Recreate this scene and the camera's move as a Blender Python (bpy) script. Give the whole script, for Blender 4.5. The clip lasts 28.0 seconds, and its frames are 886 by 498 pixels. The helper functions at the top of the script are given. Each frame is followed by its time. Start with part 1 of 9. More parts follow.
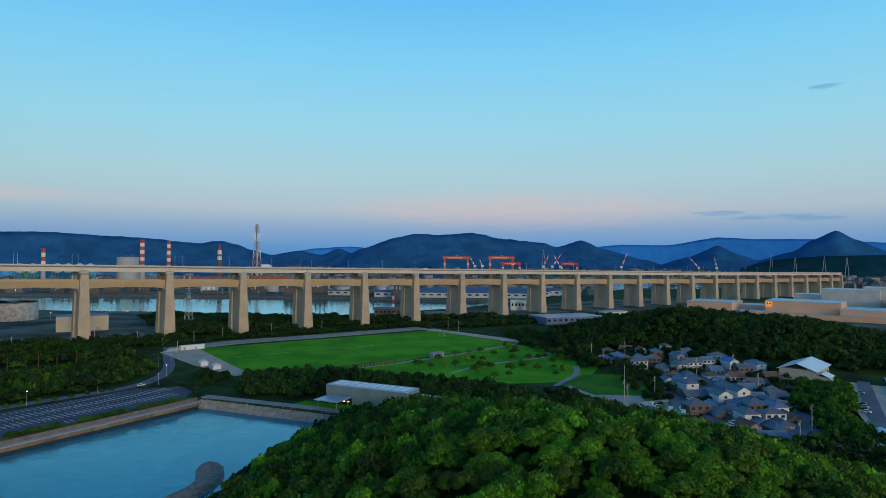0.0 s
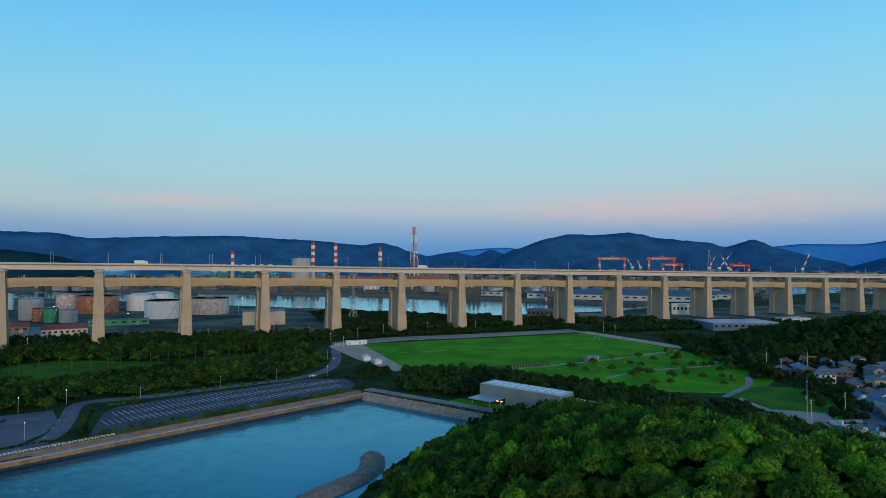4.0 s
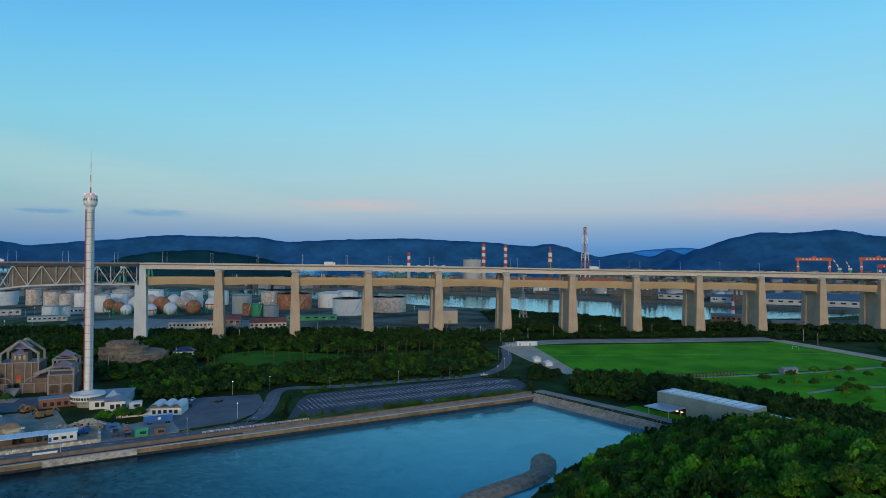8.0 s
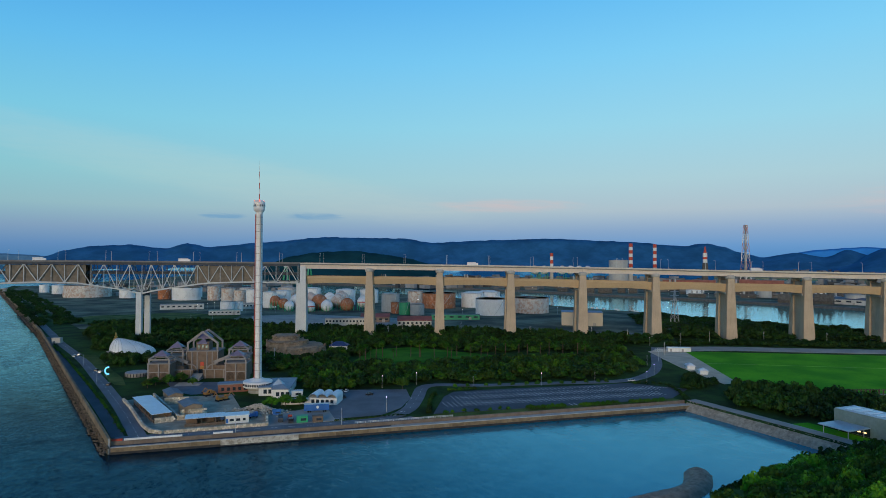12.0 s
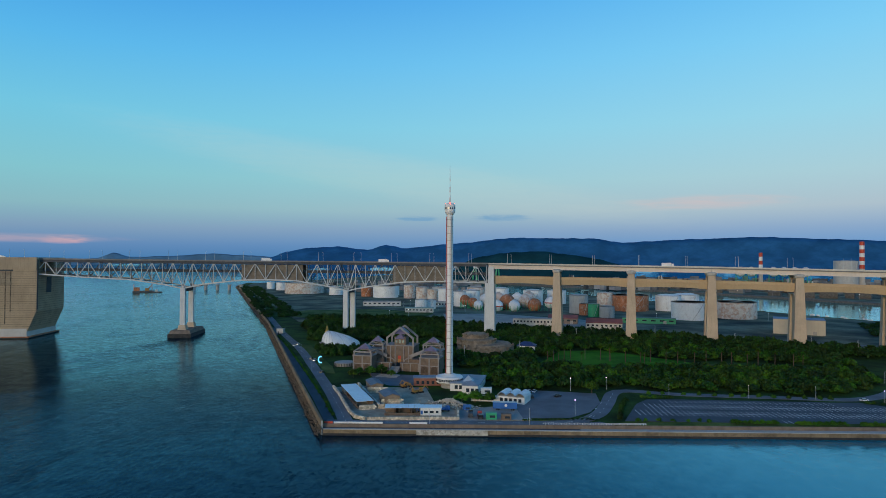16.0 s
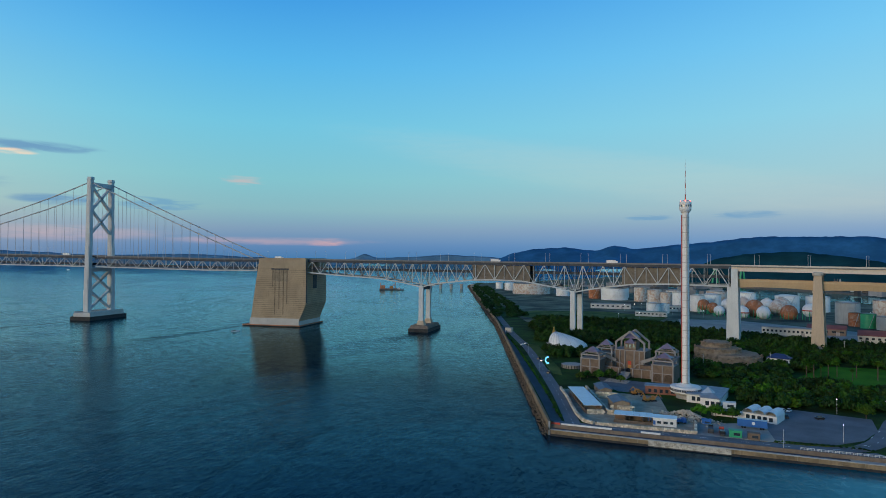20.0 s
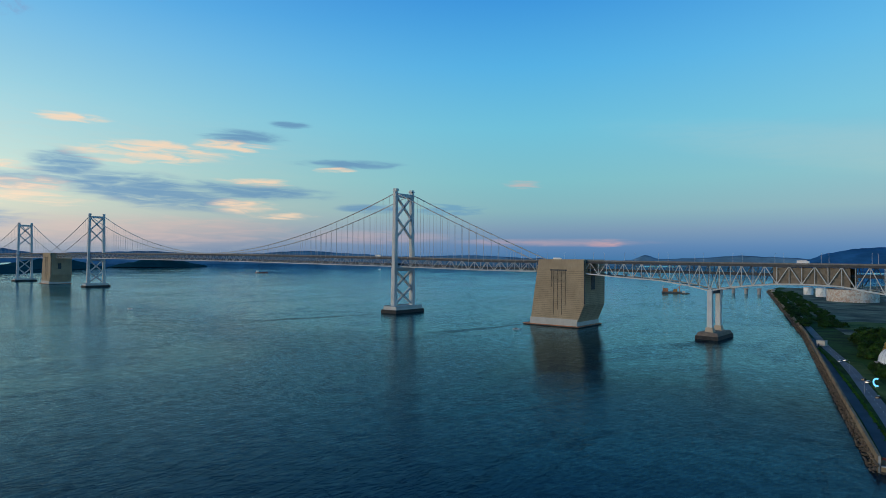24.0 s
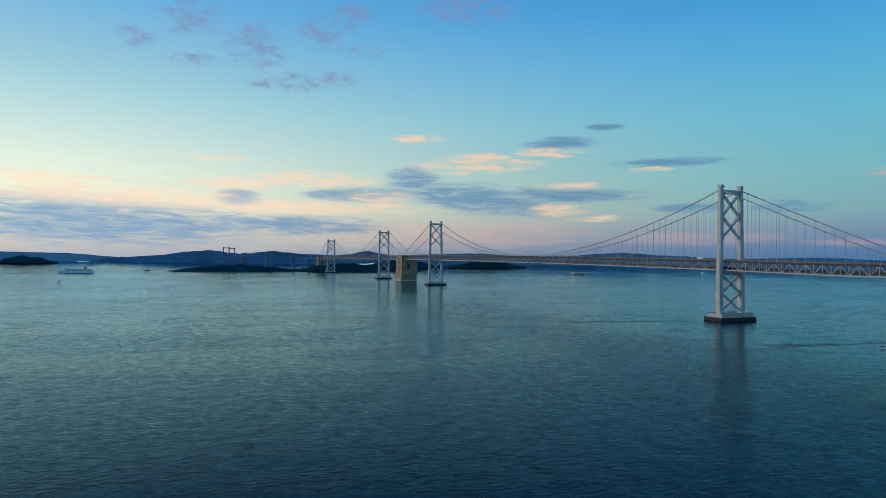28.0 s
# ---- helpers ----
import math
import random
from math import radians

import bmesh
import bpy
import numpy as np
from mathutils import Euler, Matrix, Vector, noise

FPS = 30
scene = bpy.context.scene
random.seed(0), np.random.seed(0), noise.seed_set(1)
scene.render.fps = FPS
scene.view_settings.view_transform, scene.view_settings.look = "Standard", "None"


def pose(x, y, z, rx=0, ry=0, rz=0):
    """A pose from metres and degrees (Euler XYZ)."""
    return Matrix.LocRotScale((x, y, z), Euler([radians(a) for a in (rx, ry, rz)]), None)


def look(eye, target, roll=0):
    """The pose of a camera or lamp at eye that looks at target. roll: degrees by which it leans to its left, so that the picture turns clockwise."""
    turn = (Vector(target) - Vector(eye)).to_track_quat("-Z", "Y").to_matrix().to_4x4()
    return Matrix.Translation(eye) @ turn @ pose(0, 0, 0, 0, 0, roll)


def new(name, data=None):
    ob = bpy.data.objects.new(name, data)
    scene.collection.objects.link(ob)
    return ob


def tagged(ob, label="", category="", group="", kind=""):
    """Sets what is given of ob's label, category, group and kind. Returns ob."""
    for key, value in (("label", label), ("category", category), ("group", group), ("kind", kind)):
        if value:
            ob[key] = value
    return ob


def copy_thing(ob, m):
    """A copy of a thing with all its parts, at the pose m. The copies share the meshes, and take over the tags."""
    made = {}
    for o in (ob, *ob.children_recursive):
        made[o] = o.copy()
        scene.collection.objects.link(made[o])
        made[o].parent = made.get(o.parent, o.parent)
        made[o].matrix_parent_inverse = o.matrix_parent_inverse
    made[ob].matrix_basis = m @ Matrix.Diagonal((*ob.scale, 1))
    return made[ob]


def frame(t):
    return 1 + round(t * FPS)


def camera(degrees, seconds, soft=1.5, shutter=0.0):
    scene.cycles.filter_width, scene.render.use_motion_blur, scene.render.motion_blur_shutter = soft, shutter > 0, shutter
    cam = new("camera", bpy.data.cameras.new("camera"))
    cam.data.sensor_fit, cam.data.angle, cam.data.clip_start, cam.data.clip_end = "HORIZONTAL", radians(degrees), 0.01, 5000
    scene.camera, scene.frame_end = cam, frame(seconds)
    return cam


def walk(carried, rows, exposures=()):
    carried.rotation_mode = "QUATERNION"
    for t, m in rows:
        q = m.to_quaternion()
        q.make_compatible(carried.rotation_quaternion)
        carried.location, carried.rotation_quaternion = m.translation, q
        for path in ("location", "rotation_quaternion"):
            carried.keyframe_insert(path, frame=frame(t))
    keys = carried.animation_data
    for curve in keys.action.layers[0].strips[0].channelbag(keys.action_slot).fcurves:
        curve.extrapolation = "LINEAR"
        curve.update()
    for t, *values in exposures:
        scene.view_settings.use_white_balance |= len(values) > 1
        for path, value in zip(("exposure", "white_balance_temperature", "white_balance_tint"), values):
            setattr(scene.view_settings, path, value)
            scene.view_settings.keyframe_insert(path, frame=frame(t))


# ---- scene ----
# The camera hangs at one point over the strait and turns slowly to its left.
cam = camera(71.49, 28.0, soft=0.55)
EYE = (627.0, -671.1, 78.7)
TURNS = [
    (0, -67.224, 0.924, -0.269), (1, -63.977, 0.921, -0.279), (2, -60.376, 0.938, -0.270), (3, -56.770, 0.938, -0.245),
    (3.5, -54.945, 0.945, -0.235), (5.5, -47.364, 0.967, -0.235), (6, -45.358, 0.979, -0.222), (7, -41.384, 0.987, -0.170),
    (8, -37.409, 1.002, -0.135), (9, -33.701, 1.005, -0.150), (10, -30.592, 1.010, -0.185), (11, -27.482, 1.014, -0.200),
    (11.5, -25.930, 1.013, -0.200), (13.5, -18.153, 1.024, -0.210), (14, -15.936, 1.025, -0.212), (15, -11.521, 1.005, -0.208),
    (16, -6.935, 1.000, -0.212), (17, -2.208, 1.010, -0.225), (18, 2.818, 1.010, -0.260), (19, 8.410, 1.000, -0.292),
    (20, 13.927, 0.998, -0.318), (21, 19.542, 0.992, -0.338), (21.5, 22.624, 0.985, -0.345), (23.5, 36.017, 0.955, -0.366),
    (24, 39.370, 0.952, -0.374), (25, 46.560, 0.952, -0.406), (26, 53.702, 0.939, -0.459), (27, 60.879, 0.925, -0.515),
    (28, 68.078, 0.917, -0.592),
]
walk(cam, [(t, pose(*EYE, 90 + pitch, roll, yaw)) for t, yaw, pitch, roll in TURNS], [(0, 0.0), (20, 0.0), (25, -0.14), (28, -0.25)])
# ---- world: clear dusk sky, afterglow low in the west ----
SUN_DIR = Vector((-0.58, -0.80, 0.20)).normalized()
world = bpy.data.worlds.new("dusk_sky")
scene.world = world
world.use_nodes = True


class Nodes:
    """A small helper to string shader nodes together."""

    def __init__(self, tree):
        self.tree = tree

    def add(self, kind, **values):
        node = self.tree.nodes.new(kind)
        for key, value in values.items():
            setattr(node, key, value)
        return node

    def link(self, a, b):
        self.tree.links.new(a, b)

    def math(self, op, a, b=None, c=None, clamp=False):
        node = self.add("ShaderNodeMath", operation=op, use_clamp=clamp)
        for i, v in enumerate((a, b, c)):
            if v is None:
                continue
            if isinstance(v, (int, float)):
                node.inputs[i].default_value = v
            else:
                self.link(v, node.inputs[i])
        return node.outputs[0]

    def mix(self, fac, a, b, blend="MIX"):
        node = self.add("ShaderNodeMix", data_type="RGBA", blend_type=blend)
        for sock, v in ((node.inputs[0], fac), (node.inputs[6], a), (node.inputs[7], b)):
            if isinstance(v, (int, float)):
                sock.default_value = v
            elif isinstance(v, tuple):
                sock.default_value = (*v[:3], 1)
            else:
                self.link(v, sock)
        return node.outputs[2]

    def ramp(self, fac, stops, smooth=False):
        node = self.add("ShaderNodeValToRGB")
        el = node.color_ramp.elements
        node.color_ramp.interpolation = "EASE" if smooth else "LINEAR"
        while len(el) < len(stops):
            el.new(1)
        for e, (p, c) in zip(el, stops):
            e.position, e.color = p, (*c, 1)
        self.link(fac, node.inputs[0])
        return node.outputs[0]

    def noise(self, vec, scale, detail=4, rough=0.55, dist=0.0):
        node = self.add("ShaderNodeTexNoise")
        if vec is not None:
            self.link(vec, node.inputs["Vector"])
        for key, v in (("Scale", scale), ("Detail", detail), ("Roughness", rough), ("Distortion", dist)):
            node.inputs[key].default_value = v
        return node.outputs[0]

    def vec(self, x, y, z):
        node = self.add("ShaderNodeCombineXYZ")
        for i, v in enumerate((x, y, z)):
            if isinstance(v, (int, float)):
                node.inputs[i].default_value = v
            else:
                self.link(v, node.inputs[i])
        return node.outputs[0]

    def step(self, v, lo, hi):
        node = self.add("ShaderNodeMapRange", interpolation_type="SMOOTHSTEP")
        self.link(v, node.inputs[0])
        node.inputs[1].default_value, node.inputs[2].default_value = lo, hi
        return node.outputs[0]


def lin(r, g, b):
    """Linear colour from 8-bit sRGB."""
    return tuple((v / 255 / 12.92) if v <= 10 else ((v / 255 + 0.055) / 1.055) ** 2.4 for v in (r, g, b))


n = Nodes(world.node_tree)
n.tree.nodes.clear()
direction = n.add("ShaderNodeTexCoord").outputs["Generated"]
split = n.add("ShaderNodeSeparateXYZ")
n.link(direction, split.inputs[0])
dx, dy, dz = split.outputs
# elevation in degrees; yaw in degrees, counted to the left from +y
elev = n.math("MULTIPLY", n.math("ARCSINE", dz), 57.29578)
yaw = n.math("MULTIPLY", n.math("ARCTAN2", n.math("MULTIPLY", dx, -1.0), dy), 57.29578)
height = n.math("DIVIDE", elev, 60.0, clamp=True)
east = n.ramp(height, [(0.0, lin(70, 138, 200)), (0.022, lin(96, 152, 208)), (0.045, lin(132, 166, 206)), (0.075, lin(174, 193, 208)), (0.12, lin(172, 208, 220)),
                       (0.20, lin(154, 216, 238)), (0.30, lin(128, 210, 250)), (0.42, lin(90, 188, 250)), (0.7, lin(50, 135, 218)), (1.0, lin(12, 50, 108))])
north = n.ramp(height, [(0.0, lin(66, 124, 176)), (0.02, lin(90, 136, 186)), (0.045, lin(124, 158, 190)), (0.075, lin(134, 186, 198)), (0.12, lin(128, 199, 211)),
                        (0.20, lin(112, 201, 230)), (0.29, lin(86, 185, 240)), (0.40, lin(54, 152, 232)), (0.55, lin(26, 98, 178)), (0.75, lin(14, 60, 122)), (1.0, lin(12, 50, 108))])
west = n.ramp(height, [(0.0, lin(166, 170, 186)), (0.03, lin(216, 208, 188)), (0.06, lin(242, 233, 202)), (0.12, lin(228, 240, 222)),
                       (0.22, lin(184, 229, 238)), (0.35, lin(116, 196, 248)), (0.6, lin(40, 112, 192)), (0.8, lin(16, 62, 126)), (1.0, lin(12, 50, 108))])
to_north = n.step(yaw, -55.0, 40.0)
to_west = n.step(yaw, 26.0, 108.0)
graded = n.mix(to_west, n.mix(to_north, east, north), west)
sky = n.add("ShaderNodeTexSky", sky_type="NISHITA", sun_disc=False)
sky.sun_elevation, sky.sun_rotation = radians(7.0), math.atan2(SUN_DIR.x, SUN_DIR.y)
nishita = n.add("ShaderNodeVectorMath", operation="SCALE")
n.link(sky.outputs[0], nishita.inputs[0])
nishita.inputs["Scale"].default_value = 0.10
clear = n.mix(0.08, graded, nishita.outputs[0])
# clouds: soft streaks and banks, torn by noise stretched along the horizon
flat = n.vec(n.math("MULTIPLY", n.math("ADD", yaw, n.math("MULTIPLY", elev, 0.8)), 0.10), n.math("MULTIPLY", n.math("SUBTRACT", elev, n.math("MULTIPLY", yaw, 0.03)), 0.72), 0.0)
puffs = n.vec(n.math("MULTIPLY", yaw, 0.30), n.math("MULTIPLY", elev, 0.55), 3.0)


def blob(y0, e0, ry, re, tilt=0.0):
    """A soft ellipse in the sky, 1 in its middle; tilt lifts its west end."""
    dyaw = n.math("SUBTRACT", yaw, y0)
    a = n.math("DIVIDE", dyaw, ry)
    b = n.math("DIVIDE", n.math("SUBTRACT", n.math("SUBTRACT", elev, e0), n.math("MULTIPLY", dyaw, tilt)), re)
    return n.math("SUBTRACT", 1.0, n.math("ADD", n.math("MULTIPLY", a, a), n.math("MULTIPLY", b, b)), clamp=True)


def cloud_mask(blobs, grain, ragged, opacity, hard=1.0):
    best = None
    for b in blobs:
        v = blob(b[0], b[1], b[2] * 1.35, b[3] * 1.5, *b[4:])
        best = v if best is None else n.math("MAXIMUM", best, v)
    rough = n.math("ADD", best, n.math("MULTIPLY", n.math("SUBTRACT", grain, 0.55), ragged * 2.6))
    return n.math("MULTIPLY", n.math("MULTIPLY", n.step(rough, 0.0, hard), n.step(best, 0.0, 0.8)), opacity)


streaky = n.noise(flat, 3.4, 5, 0.52, 0.7)
lumpy = n.noise(puffs, 2.2, 7, 0.62, 0.4)
BANKS = [(65.0, 5.6, 8.5, 1.3, 0.10), (57.2, 5.9, 7.5, 0.7, 0.02), (75.5, 5.8, 6.0, 0.7, -0.02), (97.5, 2.9, 14.0, 2.1, 0.02), (82.0, 2.9, 9.0, 0.9), (57.4, 10.6, 3.6, 0.6), (48.0, 8.6, 5.0, 0.4), (71.0, 7.4, 2.6, 1.0),
         (46.0, 4.6, 3.2, 0.4), (53.4, 11.9, 1.8, 0.3), (86.5, 5.2, 2.2, 0.8)]
WISPS = [(-12.4, 3.9, 2.8, 0.3), (-4.5, 3.8, 1.8, 0.25), (-96.7, 3.5, 4.2, 0.3), (-91.3, 4.0, 2.0, 0.2), (-99.1, 13.6, 1.2, 0.2), (38.9, 4.6, 3.6, 0.5)]
GLOWS = [(64.5, 8.8, 6.2, 0.9, -0.06), (58.6, 9.7, 3.6, 0.5), (79.8, 7.1, 6.0, 0.8), (87.0, 6.5, 4.0, 0.6), (94.0, 4.9, 12.0, 0.9), (74.0, 5.6, 3.6, 0.6), (56.4, 6.7, 3.2, 0.4), (57.4, 4.6, 2.8, 0.6), (81.0, 4.6, 12.0, 0.7),
         (70.5, 11.0, 2.6, 0.35), (88.5, 8.6, 3.2, 0.3), (49.4, 8.0, 2.0, 0.3), (101.0, 6.0, 5.0, 0.5), (54.0, 3.8, 3.0, 0.3)]
BLUSH = [(68.0, 2.2, 15.0, 1.2), (30.0, 1.6, 9.0, 0.35), (62.0, 2.6, 9.0, 0.9), (-30.0, 5.0, 7.0, 0.6), (46.0, 2.0, 8.0, 0.6), (-74.0, 4.6, 17.0, 1.7)]
EMBERS = [(32.0, 6.9, 2.2, 0.35), (24.7, 1.5, 1.6, 0.35)]
TUFTS = [(90.4, 19.9, 2.8, 1.4), (85.4, 18.1, 2.8, 1.9), (79.4, 19.6, 2.4, 1.4), (82.2, 15.5, 4.4, 0.9), (78.0, 16.0, 2.2, 0.6), (94.8, 17.8, 1.7, 0.8), (75.4, 18.6, 1.8, 0.7), (66.5, 22.4, 4.8, 1.4), (90.0, 16.6, 3.0, 0.5), (76.6, 21.3, 2.0, 1.2)]
veil = n.math("MULTIPLY", n.math("MULTIPLY", n.step(streaky, 0.40, 0.75), n.step(yaw, 40.0, 85.0)), n.math("MULTIPLY", n.math("SUBTRACT", 1.0, n.step(elev, 6.0, 15.0)), 0.30))
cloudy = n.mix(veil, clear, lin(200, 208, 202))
cloudy = n.mix(cloud_mask([(-4.0, 7.4, 26.0, 1.9, 0.154)], streaky, 0.25, 0.20, 1.2), cloudy, lin(206, 214, 204))
cloudy = n.mix(cloud_mask(BLUSH, streaky, 0.5, 0.44, 1.6), cloudy, lin(232, 186, 178))
cloudy = n.mix(cloud_mask(BANKS, streaky, 0.7, 0.85, 1.1), cloudy, lin(104, 150, 190))
cloudy = n.mix(cloud_mask(WISPS, streaky, 1.2, 0.55), cloudy, lin(92, 150, 196))
cloudy = n.mix(cloud_mask(GLOWS, streaky, 1.2, 0.95, 1.3), cloudy, lin(248, 220, 192))
cloudy = n.mix(cloud_mask(EMBERS, streaky, 1.3, 0.45, 1.5), cloudy, lin(240, 180, 170))
cloudy = n.mix(cloud_mask(TUFTS, lumpy, 1.5, 0.72, 1.5), cloudy, lin(136, 152, 196))
background = n.add("ShaderNodeBackground")
n.link(cloudy, background.inputs[0])
n.link(n.math("ADD", 1.0, n.math("MULTIPLY", n.math("MULTIPLY", n.step(yaw, 52.0, 105.0), n.math("SUBTRACT", 1.0, n.step(elev, 4.0, 17.0))), 0.34)), background.inputs[1])
n.link(background.outputs[0], n.add("ShaderNodeOutputWorld").inputs[0])

sun_data = bpy.data.lights.new("low_sun", "SUN")
sun_data.energy, sun_data.angle, sun_data.color = 1.15, radians(16), (1.0, 0.76, 0.50)
sun = new("low_sun", sun_data)
sun.matrix_world = look((0, 0, 0), tuple(-SUN_DIR))
# ---- materials ----
def material(name, base, rough=0.7, metal=0.0, vary=0.25, scale=0.3, fine=6.0, bump=0.15, second=None, stain=None, stain_amount=0.0,
             streak=0.0, spec=0.4, per_object=0.0, per_island=0.0, reach=0.05):
    """Painted, mineral or metal surface with two scales of variation, optional stains and upright streaks."""
    m = bpy.data.materials.new(name)
    m.use_nodes = True
    k = Nodes(m.node_tree)
    k.tree.nodes.clear()
    shader = k.add("ShaderNodeBsdfPrincipled")
    place = k.add("ShaderNodeNewGeometry").outputs["Position"]
    wide = k.noise(place, scale, 4)
    small = k.noise(place, fine, 3)
    dark = tuple(c * (1 - vary) for c in base)
    light = tuple(min(1, c * (1 + vary)) for c in (second or base))
    colour = k.mix(k.step(wide, 0.3, 0.7), dark, light)
    colour = k.mix(k.math("MULTIPLY", k.step(small, 0.35, 0.75), 0.35), colour, tuple(c * 0.7 for c in base))
    if stain:
        col = k.noise(place, scale * 1.7, 6, 0.65, 0.6)
        colour = k.mix(k.math("MULTIPLY", k.step(col, 0.62 - 0.3 * stain_amount, 0.72 - 0.2 * stain_amount), stain_amount), colour, stain)
    if streak:
        mapping = k.add("ShaderNodeMapping")
        mapping.inputs["Scale"].default_value = (1.0, 1.0, 0.06)
        k.link(place, mapping.inputs[0])
        run = k.noise(mapping.outputs[0], 1.1, 4, 0.6)
        colour = k.mix(k.math("MULTIPLY", k.step(run, 0.5, 0.72), streak), colour, tuple(c * 0.45 for c in base))
    if per_object or per_island:
        source = k.add("ShaderNodeObjectInfo").outputs["Random"] if per_object else k.add("ShaderNodeNewGeometry").outputs["Random Per Island"]
        amount = per_object or per_island
        value = k.math("ADD", 1 - amount, k.math("MULTIPLY", source, 2 * amount))
        hue = k.add("ShaderNodeHueSaturation")
        k.link(colour, hue.inputs["Color"])
        k.link(value, hue.inputs["Value"])
        colour = hue.outputs[0]
    k.link(colour, shader.inputs["Base Color"])
    shader.inputs["Roughness"].default_value = rough
    shader.inputs["Metallic"].default_value = metal
    shader.inputs["Specular IOR Level"].default_value = spec
    if bump:
        b = k.add("ShaderNodeBump")
        b.inputs["Strength"].default_value, b.inputs["Distance"].default_value = bump, reach
        k.link(small, b.inputs["Height"])
        k.link(b.outputs[0], shader.inputs["Normal"])
    k.link(shader.outputs[0], k.add("ShaderNodeOutputMaterial").inputs[0])
    return m


def glowing(name, colour, strength):
    """A lamp's lit face."""
    m = bpy.data.materials.new(name)
    m.use_nodes = True
    k = Nodes(m.node_tree)
    k.tree.nodes.clear()
    e = k.add("ShaderNodeEmission")
    e.inputs[0].default_value, e.inputs[1].default_value = (*colour, 1), strength
    k.link(e.outputs[0], k.add("ShaderNodeOutputMaterial").inputs[0])
    return m


def foliage(name, dark, light, amount=0.3):
    """Leaves: colour changes from leaf to leaf, tree to tree and over the wood; a little light comes through."""
    m = bpy.data.materials.new(name)
    m.use_nodes = True
    k = Nodes(m.node_tree)
    k.tree.nodes.clear()
    geo = k.add("ShaderNodeNewGeometry")
    place = geo.outputs["Position"]
    middle = tuple(0.5 * (a + b) for a, b in zip(dark, light))
    colour = k.mix(k.step(k.noise(place, 0.030, 3), 0.36, 0.66), dark, light)
    colour = k.mix(k.math("MULTIPLY", k.step(k.noise(place, 0.16, 3), 0.35, 0.7), 0.6), colour, middle)
    # each tree's own tint, by cells about as wide as a crown
    cell = k.add("ShaderNodeTexVoronoi")
    cell.inputs["Scale"].default_value = 0.15
    spread = k.add("ShaderNodeMapping")
    spread.inputs["Scale"].default_value = (1.0, 1.0, 0.0)
    warp = k.add("ShaderNodeVectorMath", operation="SCALE")
    warp.inputs["Scale"].default_value = 3.0
    bent = k.add("ShaderNodeTexNoise")
    bent.inputs["Scale"].default_value = 0.4
    k.link(place, bent.inputs["Vector"])
    k.link(bent.outputs["Color"], warp.inputs[0])
    moved = k.add("ShaderNodeVectorMath", operation="ADD")
    k.link(place, moved.inputs[0])
    k.link(warp.outputs[0], moved.inputs[1])
    k.link(moved.outputs[0], spread.inputs[0])
    k.link(spread.outputs[0], cell.inputs["Vector"])
    tint = k.add("ShaderNodeSeparateColor")
    k.link(cell.outputs["Color"], tint.inputs[0])
    # some crowns are olive-brown, some yellow-green
    colour = k.mix(k.math("MULTIPLY", k.step(tint.outputs[0], 0.62, 0.95), 0.55), colour, tuple((c[0] * 1.5, c[1] * 0.95, c[2] * 0.9) for c in (middle,))[0])
    hue = k.add("ShaderNodeHueSaturation")
    k.link(colour, hue.inputs["Color"])
    island = geo.outputs["Random Per Island"]
    tree = k.add("ShaderNodeObjectInfo").outputs["Random"]
    own = k.math("ADD", 0.62, k.math("MULTIPLY", tint.outputs[1], 0.76))
    k.link(k.math("MULTIPLY", own, k.math("ADD", 1 - amount, k.math("MULTIPLY", k.math("ADD", island, tree), amount))), hue.inputs["Value"])
    k.link(k.math("ADD", 0.485, k.math("MULTIPLY", k.math("ADD", island, tint.outputs[2]), 0.02)), hue.inputs["Hue"])
    shader = k.add("ShaderNodeBsdfPrincipled")
    k.link(hue.outputs[0], shader.inputs["Base Color"])
    shader.inputs["Roughness"].default_value = 0.6
    shader.inputs["Specular IOR Level"].default_value = 0.25
    through_leaf = k.add("ShaderNodeBsdfTranslucent")
    k.link(hue.outputs[0], through_leaf.inputs[0])
    both = k.add("ShaderNodeMixShader")
    both.inputs[0].default_value = 0.2
    k.link(shader.outputs[0], both.inputs[1])
    k.link(through_leaf.outputs[0], both.inputs[2])
    k.link(both.outputs[0], k.add("ShaderNodeOutputMaterial").inputs[0])
    return m


